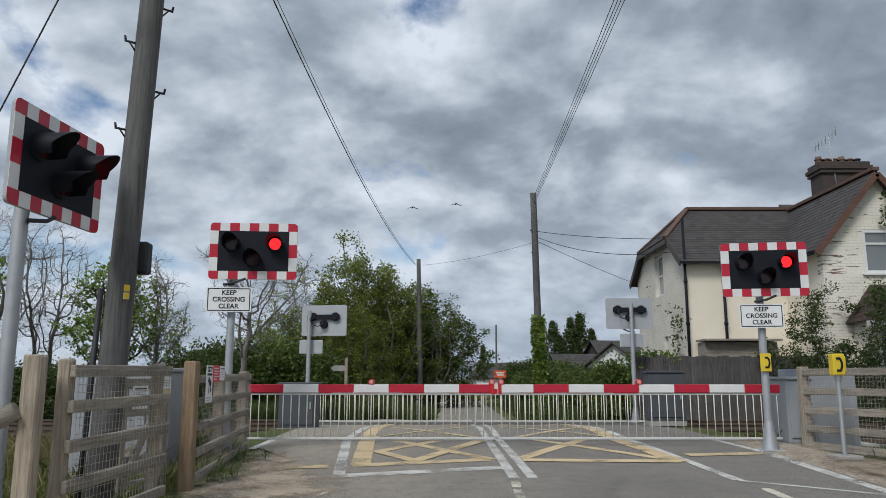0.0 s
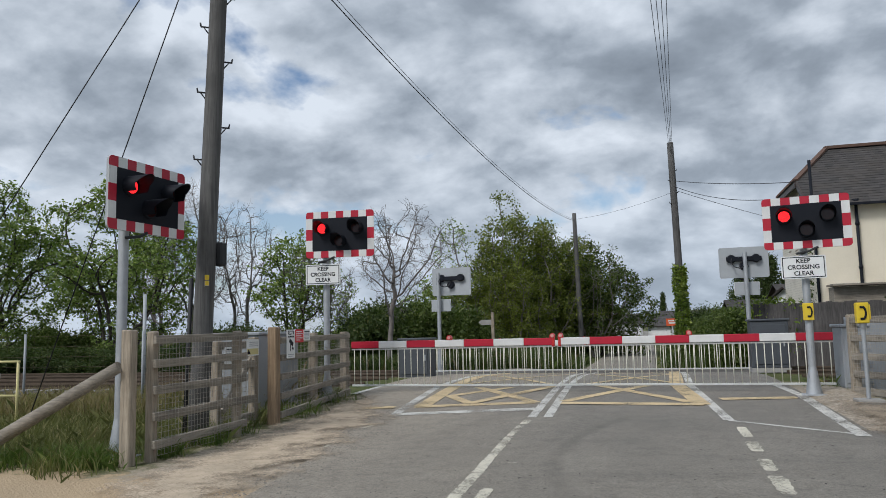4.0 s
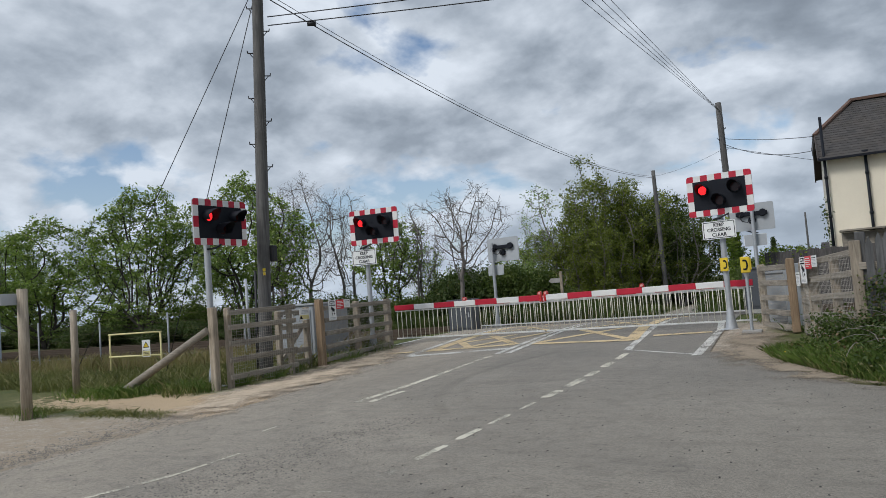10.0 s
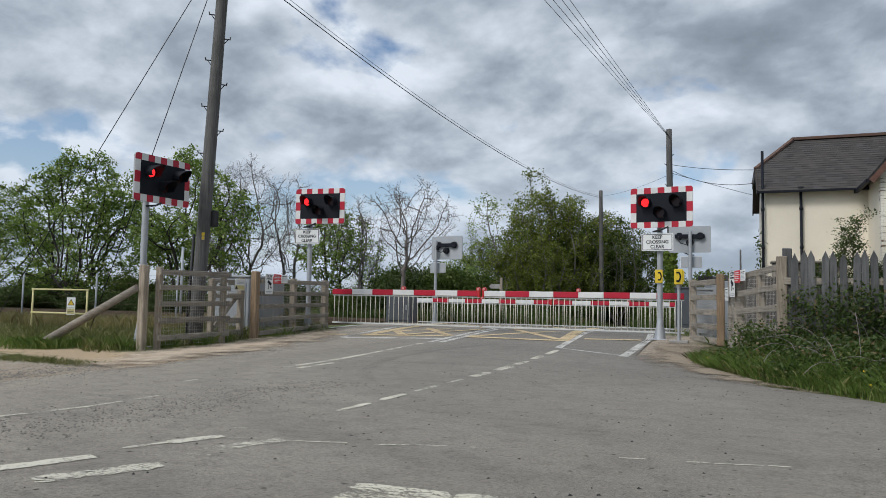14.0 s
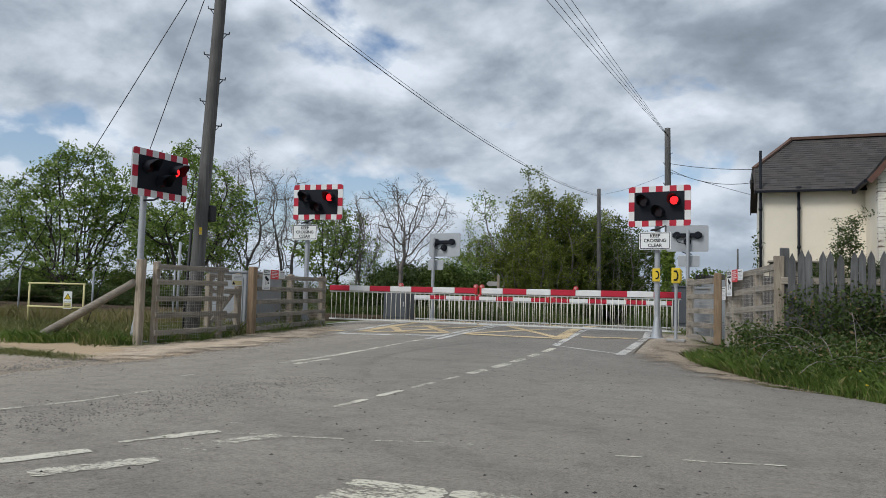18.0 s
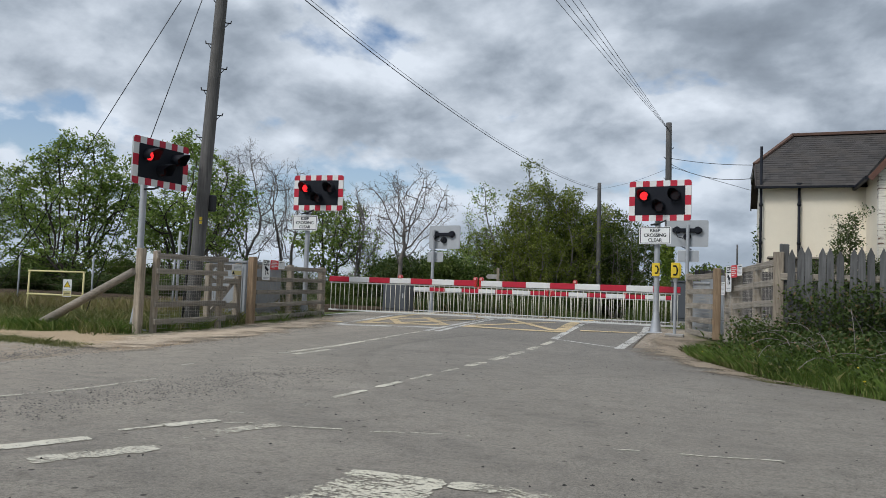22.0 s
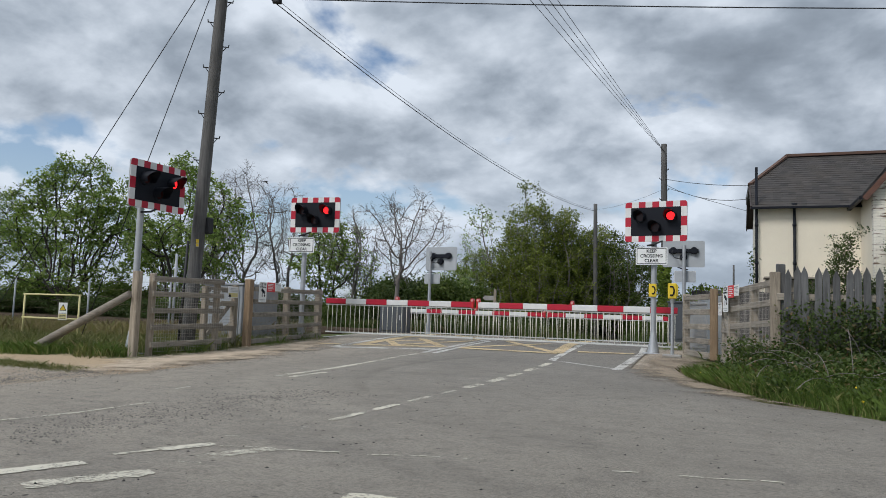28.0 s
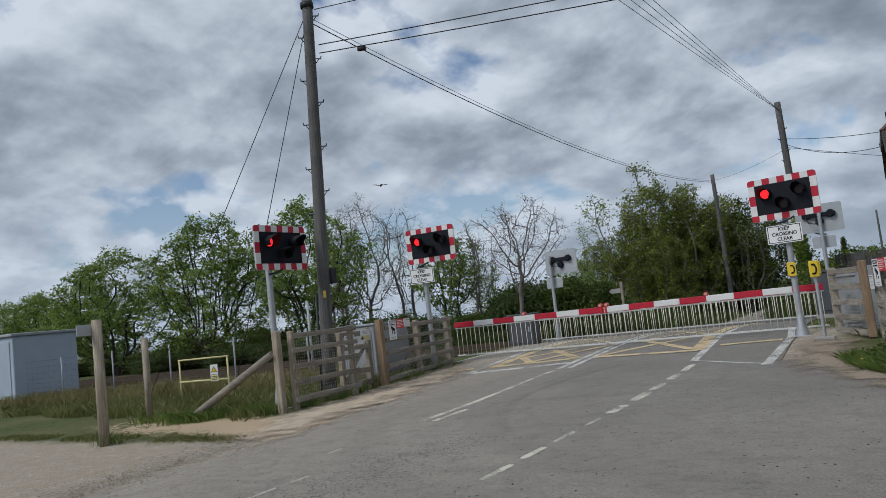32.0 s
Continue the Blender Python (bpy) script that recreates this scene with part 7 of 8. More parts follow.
def crown_tree(name, label, seed, height, width, profile, m, leaf=None, bark=None, count=700, step=0.22, foot=0.10, stems=1, thick=0.10, per=6, reach=0.13, size=0.15, flat=0.55,
               upward=0.8, twigs=2, twig=0.22, droop=0.0, rise=0.12, lumps=0.3, hollow=0.55, shift=(0.0, 0.0), bare=0.0, group="trees", spread_at=0.3, gaps=-0.22):
    """A tree whose limbs fork until they reach all of its crown; leaves sit in sprays on the outer twigs."""
    rng = np.random.default_rng(seed)
    points = crown_points(rng, count, height, width, profile, hollow, lumps, shift, gaps)
    places, parents = [], []
    share = np.array(points)
    for k in range(stems):
        a = k * math.tau / stems + rng.uniform(0, 0.8)
        out = np.array((math.cos(a), math.sin(a), 0.0)) * (spread_at if stems > 1 else 0.0)
        base = out * 0.06 + np.array((0, 0, -0.15))
        top = out * (1 + foot * 4) + np.array((shift[0] * foot * 0.6, shift[1] * foot * 0.6, foot * height))
        line = [base + (top - base) * j / 5 + (rng.normal(0, 0.03, 3) if 0 < j < 5 else 0) for j in range(6)]
        mine = share if stems == 1 else share[[int((math.atan2(p[1], p[0]) - a + math.pi / stems) % math.tau / (math.tau / stems)) == 0 for p in share]]
        if len(mine) < 5:
            continue
        pl, pa = colonise(rng, mine, line, step, step * 1.15, step * 6, rise)
        b = len(places)
        places += list(pl)
        parents += [q + b if q >= 0 else -1 for q in pa]
    n = len(places)
    load = np.zeros(n)
    kids = np.zeros(n, int)
    for k in range(n - 1, -1, -1):
        load[k] = max(load[k], 1.0)
        if parents[k] >= 0:
            load[parents[k]] += load[k]
            kids[parents[k]] += 1
    big = load.max()
    radius = np.maximum(0.006, thick * (load / big) ** 0.46)
    limbs, fine, tips = [], [], []
    for k in range(n):
        j = parents[k]
        if j < 0:
            continue
        p, q = Vector(places[j]), Vector(places[k])
        r0 = min(radius[j], radius[k] * 1.5) if kids[j] > 1 else radius[j]
        (limbs if load[k] > 14 else fine).append((p, q, r0, radius[k]))
        if load[k] < 7:
            for _ in range(twigs):
                w = (q - p).normalized() + Vector(rng.normal(0, 0.7, 3)) + Vector((0, 0, 0.15 - droop))
                t = q + w.normalized() * twig * rng.uniform(0.5, 1.3)
                fine.append((q, t, 0.0065, 0.003))
                if rng.random() > bare:
                    tips.append(tuple(t))
                if leaf is None:
                    for _ in range(2):
                        u = t + (w.normalized() + Vector(rng.normal(0, 0.6, 3))).normalized() * twig * rng.uniform(0.4, 0.9)
                        fine.append((t, u, 0.005, 0.003))
            if rng.random() > bare:
                tips.append(tuple(q))
    ob = thing(name, label, "tree" if name == "tree" else "bush", m, group)
    v, fc = tubes(limbs)
    from_arrays("trunk", v, fc, bark or BARK, ob, True)
    v, fc = tubes(fine)
    tagged(from_arrays("branchwork", v, fc, bark or BARK, ob, True), kind="stuff")
    if leaf:
        v, fc = leaf_spray(rng, tips, per, reach, size, flat, upward)
        from_arrays("crown", v, fc, leaf, ob)
    return ob


VASE = [(0.07, 0.22), (0.16, 0.62), (0.32, 0.95), (0.5, 1.0), (0.68, 0.86), (0.84, 0.55), (0.95, 0.26), (1.0, 0.06)]
TALL = [(0.04, 0.6), (0.2, 0.9), (0.45, 1.0), (0.65, 0.95), (0.82, 0.75), (0.94, 0.45), (1.0, 0.15)]
FAN = [(0.34, 0.22), (0.5, 0.62), (0.66, 1.0), (0.8, 0.94), (0.92, 0.62), (1.0, 0.2)]
SLIM = [(0.22, 0.3), (0.4, 0.75), (0.6, 1.0), (0.8, 0.85), (0.93, 0.5), (1.0, 0.12)]
DOME = [(0.0, 0.9), (0.3, 1.0), (0.6, 0.9), (0.85, 0.6), (1.0, 0.1)]
BUSH = dict(levels=3, first=0.45, thick=0.015, taper=0.7, bend=0.2, lift=0.02, leaf_from=1, side=(2, 2, 1), open=0.6, short=0.7)


def sized(ob, x, y, turn, s, z=-0.12, wide=1.0):
    c = copy_thing(ob, pose(x, y, z, 0, 0, turn))
    c.matrix_basis = pose(x, y, z, 0, 0, turn) @ Matrix.Diagonal((s * wide, s * wide, s, 1))
    return c


def trees():
    # Tall close-set trees beyond the line, west of the road.
    olive = "tall multi-stemmed tree in fresh olive-green spring leaf"
    a = crown_tree("tree", olive, 11, 8.3, 4.4, TALL, pose(-5.2, 38.6, -0.1), LEAF_OLIVE, TWIG, count=620, step=0.26, foot=0.05, stems=4, thick=0.085, per=9, reach=0.15, size=0.12, rise=0.3, spread_at=0.6, upward=0.6, flat=0.8, gaps=-0.1, lumps=0.42)
    b = crown_tree("tree", olive, 12, 7.5, 4.0, TALL, pose(-3.9, 40.4, -0.1), LEAF_OLIVE, TWIG, count=560, step=0.26, foot=0.05, stems=3, thick=0.085, per=9, reach=0.15, size=0.12, rise=0.3, spread_at=0.6, upward=0.6, flat=0.8, gaps=-0.1, lumps=0.42)
    for src, x, y, turn, s, w in ((b, -6.6, 40.2, 70, 0.86, 1.0), (a, -4.0, 42.5, 200, 0.86, 1.0), (b, -4.5, 37.4, 130, 0.62, 1.1), (a, -6.4, 37.6, 30, 0.58, 1.2), (b, -8.6, 39.0, 300, 0.66, 1.1), (a, -9.6, 40.0, 80, 0.5, 1.2), (b, -2.2, 44.0, 20, 0.92, 1.1)):
        sized(src, x, y, turn, s, -0.1, w)
    crown_tree("tree", "slender pale-barked tree with sparse new leaves, leaning", 13, 7.4, 3.6, SLIM, pose(-7.4, 38.4, -0.1), LEAF_SPRING, count=330, step=0.28, foot=0.2, thick=0.075, per=4, reach=0.13, size=0.12, rise=0.2, shift=(-1.2, 0), bare=0.35, bark=TWIG)
    crown_tree("tree", "broad grey-twigged tree just coming into leaf beside the pole", 16, 7.1, 4.0, VASE, pose(-1.2, 42.2, -0.5), LEAF_SHADE, count=420, step=0.28, foot=0.12, stems=2, thick=0.08, per=4, reach=0.14, size=0.12, bare=0.3, bark=TWIG)
    dark = crown_tree("tree", "broad tree in full dark green leaf beside the pole", 14, 6.5, 6.0, DOME, pose(-1.1, 45.2, -0.5), LEAF_SHADE, count=680, step=0.28, foot=0.08, stems=2, thick=0.09, per=10, reach=0.17, size=0.15)
    sized(dark, -3.0, 43.8, 100, 0.95, -0.3, 1.0)
    sized(dark, -5.6, 43.0, 200, 0.9, -0.1, 1.0)
    pale = crown_tree("tree", "slender young tree in pale yellow-green leaf", 15, 4.3, 3.2, VASE, pose(-9.6, 37.0, -0.1), LEAF_SPRING, count=300, step=0.24, foot=0.06, stems=3, thick=0.04, per=5, reach=0.13, size=0.12, bare=0.1)
    sized(pale, -8.4, 35.2, 140, 0.72, -0.1, 1.0)
    sized(pale, -10.6, 27.6, 60, 0.92, -0.1, 0.72)
    # Leafing trees along the railway to the west.
    fresh = "spreading tree coming into fresh green leaf behind the railway"
    c = crown_tree("tree", fresh, 21, 8.5, 7.6, VASE, pose(-26.0, 24.4, -0.12), LEAF_FRESH, count=1100, step=0.25, foot=0.12, stems=5, thick=0.10, per=8, reach=0.14, size=0.135, flat=0.4, gaps=-0.16, twigs=2, spread_at=0.22, rise=0.3, bark=DARK_BARK)
    d = crown_tree("tree", fresh, 22, 8.0, 6.6, VASE, pose(-19.2, 24.6, -0.12), LEAF_FRESH, count=1000, step=0.25, foot=0.12, stems=4, thick=0.10, per=8, reach=0.14, size=0.135, flat=0.4, gaps=-0.16, twigs=2, spread_at=0.22, rise=0.3, bark=DARK_BARK)
    for src, x, y, turn, s, w in ((d, -35.6, 25.6, 90, 0.98, 1.2), (c, -43.5, 30, 140, 0.9, 1.1), (d, -52.5, 31, 30, 0.86, 1.2), (c, -62, 36, 250, 0.9, 1.2), (d, -74, 40, 100, 1.0, 1.3)):
        sized(src, x, y, turn, s, -0.12, w)
    crown_tree("tree", "small bushy tree in dark new leaf behind the warning light", 23, 5.5, 3.6, SLIM, pose(-12.5, 27.4, -0.12), LEAF_FRESH, count=430, step=0.22, foot=0.14, stems=2, thick=0.075, per=6, reach=0.13, size=0.13, bark=DARK_BARK)
    # Bare trees.
    bare = "bare grey tree with fine twigs, not yet in leaf"
    crown_tree("tree", bare, 31, 5.5, 3.0, FAN, pose(-6.45, 21.9, -0.1), None, TWIG, count=520, step=0.16, foot=0.36, thick=0.085, twigs=2, twig=0.2, rise=0.1, hollow=0.7, shift=(0.5, 0))
    f = crown_tree("tree", bare, 34, 8.0, 4.4, SLIM, pose(-17.6, 27.6, -0.1), None, TWIG, count=420, step=0.24, foot=0.2, thick=0.10, twigs=3, twig=0.3, rise=0.26, hollow=0.7)
    g = crown_tree("tree", bare, 36, 7.2, 3.4, SLIM, pose(-15.5, 28.0, -0.1), None, TWIG, count=340, step=0.24, foot=0.12, stems=2, thick=0.08, twigs=3, twig=0.3, rise=0.3, hollow=0.7)
    for src, x, y, turn, s in ((g, -11.0, 27.0, 80, 0.8), (f, -20.6, 29.5, 250, 0.92), (g, -22.5, 31.0, 20, 1.0)):
        sized(src, x, y, turn, s, -0.1)
    # Scrub and hedges.
    scrub = "dense low scrub in dark green leaf"
    g = make_tree("bush", scrub, 41, 2.4, 6, BUSH, LEAF_DARK, 26, 0.22, 0.12, m=pose(-8.2, 27.5, -0.1), group="bushes", lean=0.8, spread_at=0.8)
    h = make_tree("bush", "low bush in fresh green leaf", 42, 2.2, 6, BUSH, LEAF_SHADE, 20, 0.24, 0.13, m=pose(-6.4, 28.2, -0.1), group="bushes", lean=0.8, spread_at=0.8)
    rng = random.Random(5)
    for k in range(16):
        x = -10.5 - 3.1 * k
        sized(g if k % 3 else h, x, 29.5 + rng.uniform(-1.5, 2.5), rng.uniform(0, 360), rng.uniform(0.34, 0.5), -0.1, rng.uniform(1.5, 2.2))
    for x, y, s, w, src in ((-10.2, 23.0, 0.55, 1.0, h), (-12.6, 22.0, 0.65, 1.2, g), (-22.5, 25.6, 0.75, 1.1, h), (-29.5, 26.2, 0.8, 1.2, h), (-15.6, 25.4, 0.6, 1.1, h), (-5.2, 30.5, 0.4, 1.6, g), (-6.9, 33.0, 0.5, 1.5, h), (-3.4, 34.0, 0.36, 1.6, g), (-2.6, 36.5, 0.4, 1.5, g), (-8.8, 33.5, 0.6, 1.4, h),
                           (-15.5, 21.5, 0.4, 1.6, g), (-20, 21.5, 0.42, 1.8, g), (-27, 22, 0.45, 1.8, g),
                           (4.6, 25.5, 0.62, 0.9, h), (4.6, 23.0, 0.66, 1.0, h), (5.0, 21.4, 0.7, 0.8, h), (5.2, 29.5, 0.62, 1.2, g), (6.0, 33.0, 0.62, 1.3, g), (6.2, 38.0, 0.66, 1.3, g), (6.6, 45, 0.9, 1.2, h), (7.2, 53, 1.0, 1.2, g), (-5.0, 52, 0.9, 1.3, g), (-6.0, 62, 1.1, 1.3, g)):
        sized(src, x, y, rng.uniform(0, 360), s, -0.1, w)
    i = crown_tree("bush", "large dark evergreen bush against the house wall", 43, 3.6, 3.7, DOME, pose(9.3, 18.1, -0.1), LEAF_DARK, count=620, step=0.17, foot=0.05, stems=3, thick=0.04, per=24, reach=0.09, size=0.06, twig=0.2, group="bushes", lumps=0.45)
    sized(i, 11.2, 18.0, 100, 0.72, -0.1, 1.0)
    sized(i, 13.4, 18.4, 220, 0.66, -0.1, 1.2)
    sized(i, 15.5, 19.0, 30, 0.7, -0.1, 1.2)
    # Conifers behind the houses.
    for x, y, hgt, wide in ((13.2, 80, 7.4, 0.26), (14.3, 80.5, 8.0, 0.26), (15.4, 80, 6.3, 0.3), (11.3, 80, 7.1, 0.36), (12.2, 81, 5.7, 0.4), (3.25, 70, 4.2, 0.13)):
        conifer(x, y, hgt, wide)
    sized(f, 2.6, 92, 20, 0.5, -0.6, 1.3)


def conifer(x, y, h, wide=0.33):
    rng = np.random.default_rng(int(x * 10 + y))
    ob = thing("tree", "dark pointed conifer among the distant gardens", "tree", Matrix.Translation((x, y, -0.1)), "conifers")
    bm = bmesh.new()
    rod(bm, (0, 0, 0), (0, 0, h * 0.95), 0.09, 0.02, 7)
    part("trunk", bm, BARK, ob)
    n = 700
    z = 0.08 + 0.92 * rng.uniform(0.0, 1.0, n) ** 1.6
    a = rng.uniform(0, math.tau, n)
    r = (1 - z) ** 0.8 * h * wide * rng.uniform(0.5, 1.1, n)
    centres = np.stack([r * np.cos(a), r * np.sin(a), z * h], 1)
    v, f = leaf_cloud(rng, centres, 12, 0.022 * h, 0.026 * h)
    from_arrays("crown", v, f, LEAF_DARK, ob)


def ivy_on_pole():
    rng = np.random.default_rng(7)
    n = 1500
    z = rng.uniform(-0.5, 3.4, n)
    a = rng.uniform(0, math.tau, n)
    r = 0.17 + 0.10 * rng.uniform(0, 1, n) * (1 - z / 5)
    c = np.stack([3.07 - 0.0135 * z + r * np.cos(a), 28.2 + 0.024 * z + r * np.sin(a), z], 1)
    ob = thing("ivy", "thick ivy climbing the foot of the telegraph pole", "ivy", kind="stuff")
    v, f = leaf_cloud(rng, c, 3, 0.05, 0.11)
    from_arrays("leaves", v, f, LEAF_IVY, ob)
    arch = thing("ivy", "bright green ivy heaped over the end of the board fence", "ivy", kind="stuff")
    c = np.stack([rng.normal(4.95, 0.34, 420), rng.normal(20.3, 0.22, 420), 1.75 - 1.5 * rng.random(420) ** 1.6], 1)
    v, f = leaf_cloud(rng, c, 5, 0.08, 0.09)
    from_arrays("leaves", v, f, LEAF_IVY, arch)
    ob2 = thing("ivy", "climbing plant rooted in the gable of the house", "ivy", kind="stuff")
    c = np.stack([rng.normal(11.25, 0.17, 110), rng.uniform(18.85, 19.15, 110), rng.normal(5.35, 0.3, 110)], 1)
    v, f = leaf_cloud(rng, c, 5, 0.09, 0.1)
    from_arrays("leaves", v, f, LEAF_DARK, ob2)
    ob3 = thing("ivy", "sparse climbing plant on the side wall of the house", "ivy", kind="stuff")
    c = np.stack([rng.uniform(6.28, 6.4, 45), rng.normal(22.1, 0.35, 45), rng.normal(2.4, 0.5, 45)], 1)
    v, f = leaf_cloud(rng, c, 4, 0.1, 0.09)
    from_arrays("leaves", v, f, LEAF_DARK, ob3)


def bank_height(x, y):
    d = y - bank_line(x)
    if d <= 0 or x < 4.6:
        return 0.0
    grown = 0.12 + 0.34 * min(max((x - 5.0) / 1.1, 0), 1) + 0.95 * min(max((x - 7.6) / 1.8, 0), 1)
    fade = 1.0 if x > 6.25 else min(max((8.2 - y) / 1.6, 0.0), 1.0)
    return fade * (grown * (1 - math.exp(-d / (0.6 + 0.3 * (x > 7)))) + 0.07 * noise.noise(Vector((x * 2.2, y * 2.2, 3))))


def bramble_bank():
    rng = np.random.default_rng(9)
    ob = thing("bramble_bank", "bramble and long grass bank with dandelions along the road edge", "bramble", kind="stuff")
    bm = bmesh.new()
    xs, ys = spread((4.55, 14.0, 0.15)), spread((2.4, 8.6, 0.15))
    v = {}
    for i, x in enumerate(xs):
        for j, y in enumerate(ys):
            h = bank_height(x, y)
            v[i, j] = bm.verts.new((x, y, lift(x, y) - 0.04 + h * 0.84))
    for i in range(len(xs) - 1):
        for j in range(len(ys) - 1):
            x, y = xs[i] + 0.08, ys[j] + 0.08
            if bank_height(x, y) > 0.01 or bank_height(x + 0.1, y + 0.1) > 0.01:
                bm.faces.new((v[i, j], v[i + 1, j], v[i + 1, j + 1], v[i, j + 1])).smooth = True
    bmesh.ops.delete(bm, geom=[w for w in bm.verts if not w.link_faces], context="VERTS")
    part("mound", bm, GROUND, ob)
    centres, low = [], []
    while len(centres) < 7500:
        x, y = rng.uniform(4.9, 12.5), rng.uniform(2.6, 7.6)
        h = bank_height(x, y)
        d = y - bank_line(x)
        if h < 0.12 or (x < 6.3 and y > 7.2):
            continue
        if rng.random() < 0.45 + 0.55 * min(1, max(0, (d - 0.25) / 0.5)):
            centres.append((x, y, lift(x, y) + h * rng.uniform(0.75, 1.06)))
    fringe = [(rng.uniform(6.15, 8.6), 6.55 + rng.normal(0, 0.14), rng.uniform(0.1, 0.75 + 0.4 * rng.random())) for _ in range(620)] + [(rng.uniform(8.0, 11.5), 6.75 + rng.normal(0, 0.35), rng.uniform(0.6, 2.15)) for _ in range(1500)] + [(rng.uniform(5.5, 6.3), 7.3 - rng.uniform(0, 0.9), rng.uniform(0.1, 0.5)) for _ in range(110)]
    vv, ff = leaf_spray(rng, centres + fringe, 20, 0.085, 0.044, 0.7, 0.6)
    from_arrays("leaves", vv, ff, LEAF_BRAMBLE, ob)
    stems = []
    for _ in range(420):
        x, y = rng.uniform(5.3, 12), rng.uniform(3.6, 7.0)
        h = bank_height(x, y)
        if h < 0.2:
            continue
        p = Vector((x, y, lift(x, y) + h * 0.7))
        way = Vector((rng.normal(0, 1), rng.normal(0, 1), 1.1)).normalized()
        for k in range(5):
            q = p + way * 0.13
            stems.append((p.copy(), q.copy(), 0.004, 0.0035))
            way = (way + Vector((0, 0, -0.32))).normalized()
            p = q
    vv, ff = tubes(stems)
    from_arrays("stems", vv, ff, TWIG, ob)
    spots = []
    while len(spots) < 9:
        x = rng.uniform(5.0, 11.0)
        y = bank_line(x) + abs(rng.normal(0.12, 0.12))
        spots.append((x, y, lift(x, y) + bank_height(x, y) + 0.1))
    bm = bmesh.new()
    for p in spots:
        p = Vector(p)
        rod(bm, p - Vector((0, 0, 0.14)), p, 0.003, None, 4)
        rod(bm, p, p + Vector((0.003, -0.004, 0.008)), 0.016, 0.010, 9, mat=1)
    part("dandelions", bm, [GRASS_BLADE, PETAL], ob)


def blades(rng, spots, height, width, lean=0.45):
    n = len(spots)
    p = np.array(spots)
    h = height * rng.uniform(0.5, 1.3, (n, 1))
    a = rng.uniform(0, math.tau, n)
    side = np.stack([np.cos(a), np.sin(a), np.zeros(n)], 1) * width * rng.uniform(0.6, 1.4, (n, 1))
    tilt = rng.normal(0, lean, (n, 2))
    mid = p + np.concatenate([tilt * h * 0.35, h * 0.6], 1)
    tip = p + np.concatenate([tilt * h * 1.0, h * 0.95], 1)
    quad = np.stack([p - side, p + side, mid + side * 0.7, tip, mid - side * 0.7], 1).reshape(-1, 3)
    k = np.arange(n)[:, None] * 5
    return quad.tolist(), (k + np.arange(5)).tolist()


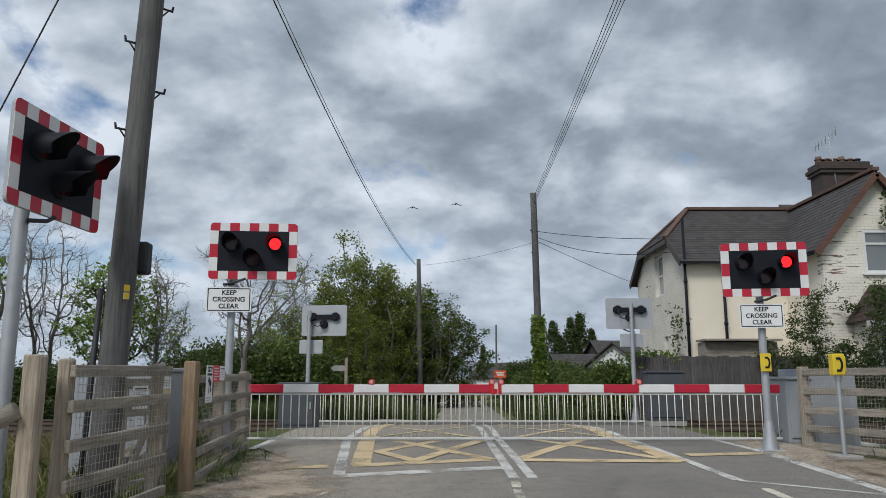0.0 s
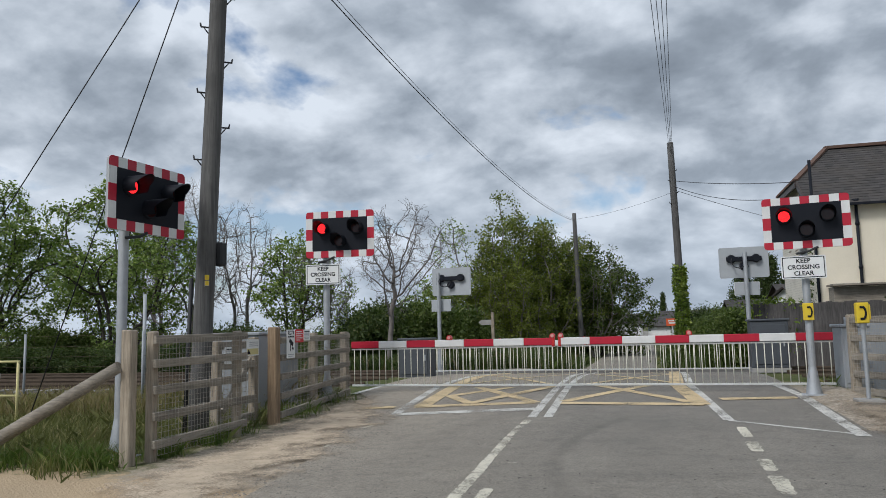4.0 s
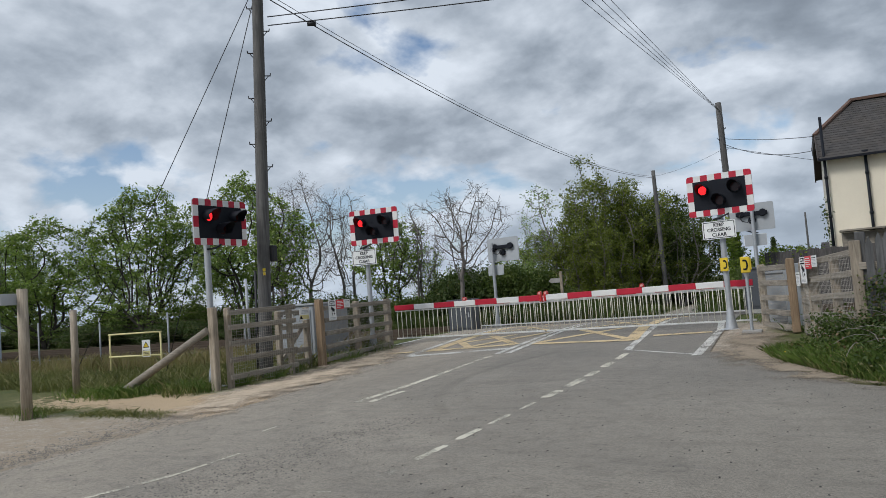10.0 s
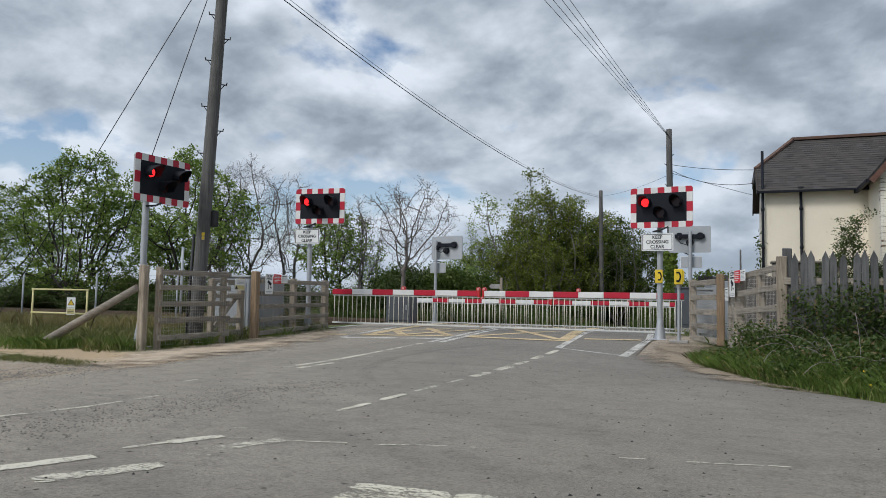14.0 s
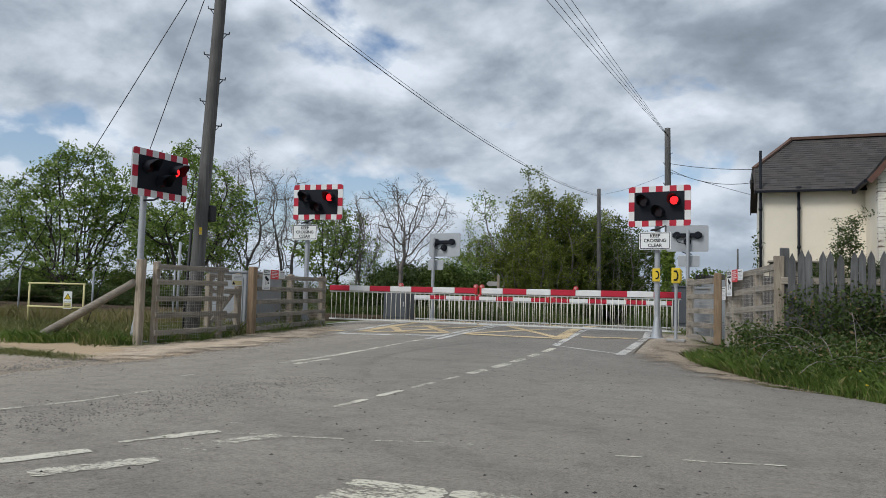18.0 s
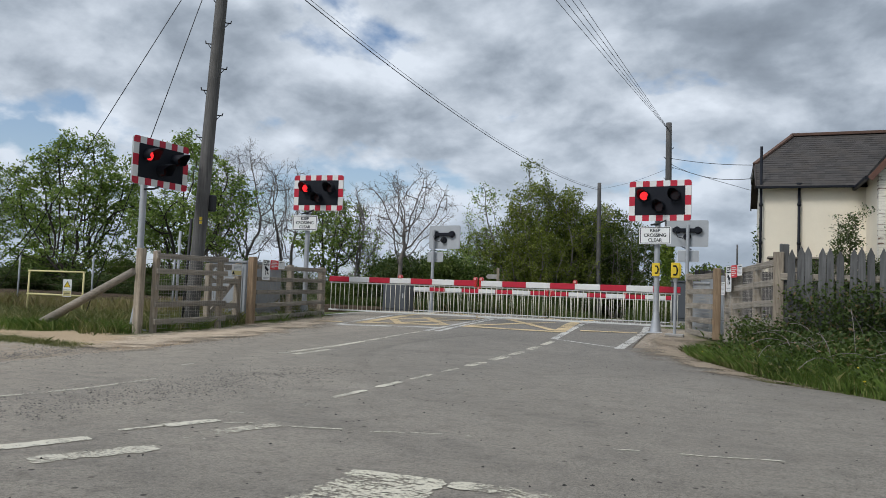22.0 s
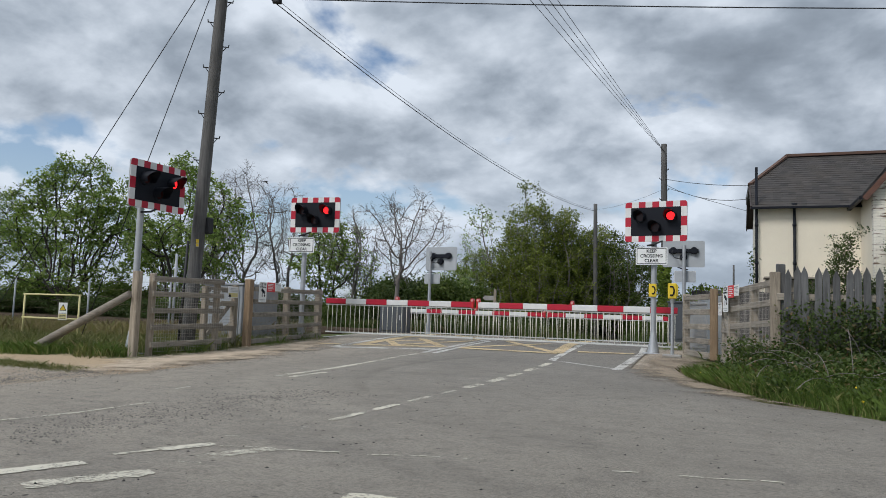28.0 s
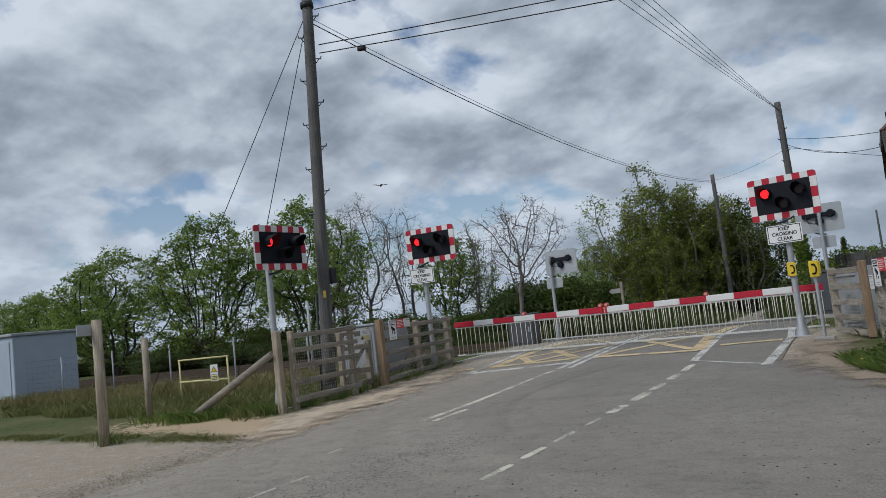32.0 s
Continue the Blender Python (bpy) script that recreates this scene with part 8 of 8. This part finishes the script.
def grasses():
    rng = np.random.default_rng(12)
    east = thing("grass", "bright green roadside grass under the brambles", "grass", kind="stuff")
    spots = []
    while len(spots) < 20000:
        x = 4.65 + 8.2 * rng.random() ** 1.3
        y = bank_line(x) + abs(rng.normal(0.05, 0.4))
        if y > 7.5:
            continue
        spots.append((x, y, lift(x, y) + bank_height(x, y) * 0.8 - 0.02))
    v, f = blades(rng, spots, 0.165, 0.0046, 0.55)
    from_arrays("blades", v, f, GRASS_LUSH, east)
    dry = thing("grass", "brownish tufted grass at the trodden corner of the bank", "grass", kind="stuff")
    spots = []
    while len(spots) < 3200:
        x = rng.normal(5.35, 0.35)
        y = bank_line(x) + abs(rng.normal(0.1, 0.45))
        if 4.7 < x < 6.2 and y < 7.9:
            spots.append((x, y, lift(x, y) + bank_height(x, y) * 0.8 - 0.02))
    v, f = blades(rng, spots, 0.11, 0.0034, 0.6)
    from_arrays("blades", v, f, GRASS_BLADE, dry)
    west = thing("grass", "rough tufted grass and weeds beside the railway", "grass", kind="stuff")
    spots = []
    while len(spots) < 42000:
        x, y = rng.uniform(-15, -3.35), rng.uniform(4.3, 11.0)
        if rng.random() < 0.3:
            x, y = rng.uniform(-30, -8), rng.uniform(5.2, 11.5)
        if y < 4.85 - 0.2 * (x + 3.5) + 0.2 * math.sin(x * 2.3) - 0.2 * (x > -4.2):
            continue
        if noise.noise(Vector((x * 1.3, y * 1.3, 0))) < -0.25 and rng.random() < 0.7:
            continue
        spots.append((x, y, lift(x, y) - 0.04))
    for _ in range(9000):
        x, y = -3.7 - 28 * rng.random() ** 1.5, rng.uniform(10.1, 11.05)
        spots.append((x, y, lift(x, y) + 0.12 * rng.random()))
    v, f = blades(rng, spots, 0.24, 0.0055)
    from_arrays("blades", v, f, GRASS_BLADE, west)
    brown = thing("grass", "tall dry brown grass along the railway fence", "grass", kind="stuff")
    spots = []
    while len(spots) < 26000:
        x, y = -3.9 - 26 * rng.random() ** 1.2, rng.normal(10.0, 0.9)
        if 8.2 < y < 11.3 and noise.noise(Vector((x * 0.7, y * 0.7, 4))) > -0.2:
            spots.append((x, y, lift(x, y) - 0.04))
    v, f = blades(rng, spots, 0.44, 0.0065, 0.4)
    from_arrays("blades", v, f, GRASS_DRY, brown)
    tuft = thing("grass", "dense long grass tufts at the feet of the fence posts", "grass", kind="stuff")
    spots = []
    for cx, cy, s, n in ((-3.8, 5.25, 0.2, 1100), (-4.9, 4.85, 0.22, 1000), (-5.4, 4.9, 0.3, 700), (-4.3, 5.4, 0.25, 900), (-3.28, 5.8, 0.09, 350), (-3.22, 6.6, 0.12, 350), (-3.35, 7.3, 0.1, 250), (-3.42, 9.0, 0.3, 450), (-3.55, 10.3, 0.3, 300), (-4.45, 2.8, 0.12, 150), (-6.35, 5.0, 0.2, 300), (5.35, 10.2, 0.15, 150), (4.95, 12.4, 0.4, 400)):
        spots += [(x, y, lift(x, y) - 0.03) for x, y in zip(rng.normal(cx, s, n), rng.normal(cy, s * 0.7, n)) if not (-2.9 < x < 4.2)]
    v, f = blades(rng, spots, 0.2, 0.0035, 0.6)
    from_arrays("blades", v, f, GRASS_LUSH, tuft)
    strip = thing("grass", "short worn grass strip along the gravel edge", "grass", kind="stuff")
    spots = []
    while len(spots) < 5000:
        x = rng.uniform(-9, -1.9)
        y = 2.95 - 0.13 * (x + 2) + rng.normal(0, 0.13)
        if noise.noise(Vector((x * 1.1, 7, 0))) > -0.2:
            spots.append((x, y, lift(x, y) - 0.02))
    v, f = blades(rng, spots, 0.06, 0.004, 0.7)
    from_arrays("blades", v, f, GRASS_BLADE, strip)
    beyond = thing("grass", "long dark grass on the verge beyond the crossing", "grass", kind="stuff")
    spots = []
    while len(spots) < 26000:
        x, y = rng.uniform(-10, -0.9), 20.3 + 15.0 * rng.random() ** 1.4
        if x > -0.95 - 1.9 * max(0.0, 1 - (y - 20.0) / 5):
            continue
        spots.append((x, y, lift(x, y) - 0.04))
    for _ in range(4000):
        y = rng.uniform(20.5, 40)
        spots.append((rng.uniform(2.35, 4.3), y, lift(3.5, y) - 0.04))
    v, f = blades(rng, spots, 0.5, 0.012, 0.35)
    from_arrays("blades", v, f, LEAF_BRAMBLE, beyond)


trees()
ivy_on_pole()
bramble_bank()
grasses()


# ---- birds ----
FEATHER = worn((0.045, 0.043, 0.045), (0.025, 0.025, 0.027), 8, 60, 0.2, 0.6, 0.8, name="dark_feathers")


def bird(at):
    """A dark bird on the wing, heading along its own +y."""
    ob = thing("bird", "dark bird flying across the cloudy sky", "bird", at, "birds")
    bm = bmesh.new()
    rod(bm, (0, -0.15, 0), (0, -0.04, 0.0), 0.02, 0.045, 8)
    rod(bm, (0, -0.04, 0), (0, 0.1, 0.005), 0.045, 0.038, 8)
    rod(bm, (0, 0.1, 0.005), (0, 0.17, 0.012), 0.036, 0.022, 8)
    rod(bm, (0, 0.17, 0.012), (0, 0.21, 0.008), 0.012, 0.002, 6)
    slab(bm, [(-0.035, 0), (-0.06, 0.13), (0.06, 0.13), (0.035, 0)], 0.006, pose(0, -0.13, 0, 90, 0, 0))
    bmesh.ops.recalc_face_normals(bm, faces=bm.faces)
    part("body", bm, FEATHER, ob, smooth=True)
    wings = []
    for s in (-1, 1):
        bm = bmesh.new()
        slab(bm, [(0, -0.06), (s * 0.16, -0.08), (s * 0.36, 0.03), (s * 0.33, 0.05), (s * 0.17, 0.06), (0, 0.07)], 0.008, pose(0, 0, 0, -90, 0, 0))
        bmesh.ops.recalc_face_normals(bm, faces=bm.faces)
        wings.append((s, part("wing", bm, FEATHER, ob, m=Matrix.Translation((s * 0.035, 0.03, 0.02)))))
    return ob, wings


# Places of each bird in flight: time, x, y, z.
FLIGHTS = [
    [(0, -2.3, 42.2, 10.9), (1.0, -0.7, 33.8, 13.3), (1.5, -1.0, 28.6, 14.5), (4.0, -3.0, 2.0, 17.0), (32, -30, -260, 40)],
    [(0, 0.2, 42.2, 11.1), (1.0, 1.5, 32.8, 13.9), (1.3, 1.5, 29.7, 15.2), (4.0, 0.0, 0.0, 18.0), (32, -10, -280, 45)],
    [(0, -190, 30, 22), (25.4, -62, 36, 14), (27.5, -27.2, 37.9, 9.1), (28, -23.7, 37.9, 9.2), (28.5, -21.3, 38.9, 9.1), (29.1, -18.2, 39.9, 9.2), (29.7, -15.4, 40.9, 9.2), (30.3, -13.0, 41.9, 8.6), (31.2, -9.5, 44, 4.5), (32, -8.0, 47, 3.2)],
    [(0, -60, -60, 60), (31.2, -16.0, 14.0, 17.0), (31.6, -12.7, 19.9, 10.6), (31.7, -11.9, 19.9, 9.4), (31.8, -11.7, 20.9, 8.0), (31.9, -11.9, 21.9, 7.2), (32.0, -12.9, 22.9, 7.3)],
]
BEATS = [(0.0, 2.0), (0.0, 2.0), (27.0, 31.0), (31.2, 32.0)]
BIRDS = [bird(Matrix.Translation(f[0][1:])) for f in FLIGHTS]


# ---- what moves ----
def motions():
    """The lit lamp jumps between the two red lamps of each signal; birds cross the sky."""
    for lit in LIT:
        rows = []
        for t, side in FLASH:
            m = Matrix.Translation((0.30 * side, -0.0415, 0.10))
            if rows:
                rows.append((t - 1 / FPS, rows[-1][1]))
            rows.append((t, m))
        rows.append((32.0, rows[-1][1]))
        walk(lit, rows)
    for flight, (ob, wings), (t0, t1) in zip(FLIGHTS, BIRDS, BEATS):
        rows = []
        for k, (t, *p) in enumerate(flight):
            a, b = flight[max(0, k - 1)][1:], flight[min(k + 1, len(flight) - 1)][1:]
            turn = math.degrees(math.atan2(a[0] - b[0], b[1] - a[1]))
            if rows and abs(turn - last) > 85:
                turn = last + math.copysign(60, turn - last)
            last = turn
            rows.append((t, pose(*p, 0, 0, turn)))
        walk(ob, rows)
        for s, wing in wings:
            rest = Matrix.Translation((s * 0.035, 0.03, 0.02))
            rows = [] if t0 == 0 else [(0.0, rest @ Matrix.Rotation(radians(-s * 8), 4, "Y"))]
            k = 0
            while t0 + 0.1 * k < min(t1, 31.95):
                rows.append((round(t0 + 0.1 * k, 3), rest @ Matrix.Rotation(radians(-s * (32 if k % 2 else -22)), 4, "Y")))
                k += 1
            rows.append((32.0, rest @ Matrix.Rotation(radians(-s * 8), 4, "Y")))
            walk(wing, rows)


FLASH = [(0.0, 1)]
for k in range(43):
    at = 0.042 + 0.757 * k
    FLASH += [(at, -1), (at + 0.375, 1)]
FLASH = [f for f in FLASH if f[0] < 31.95]

motions()
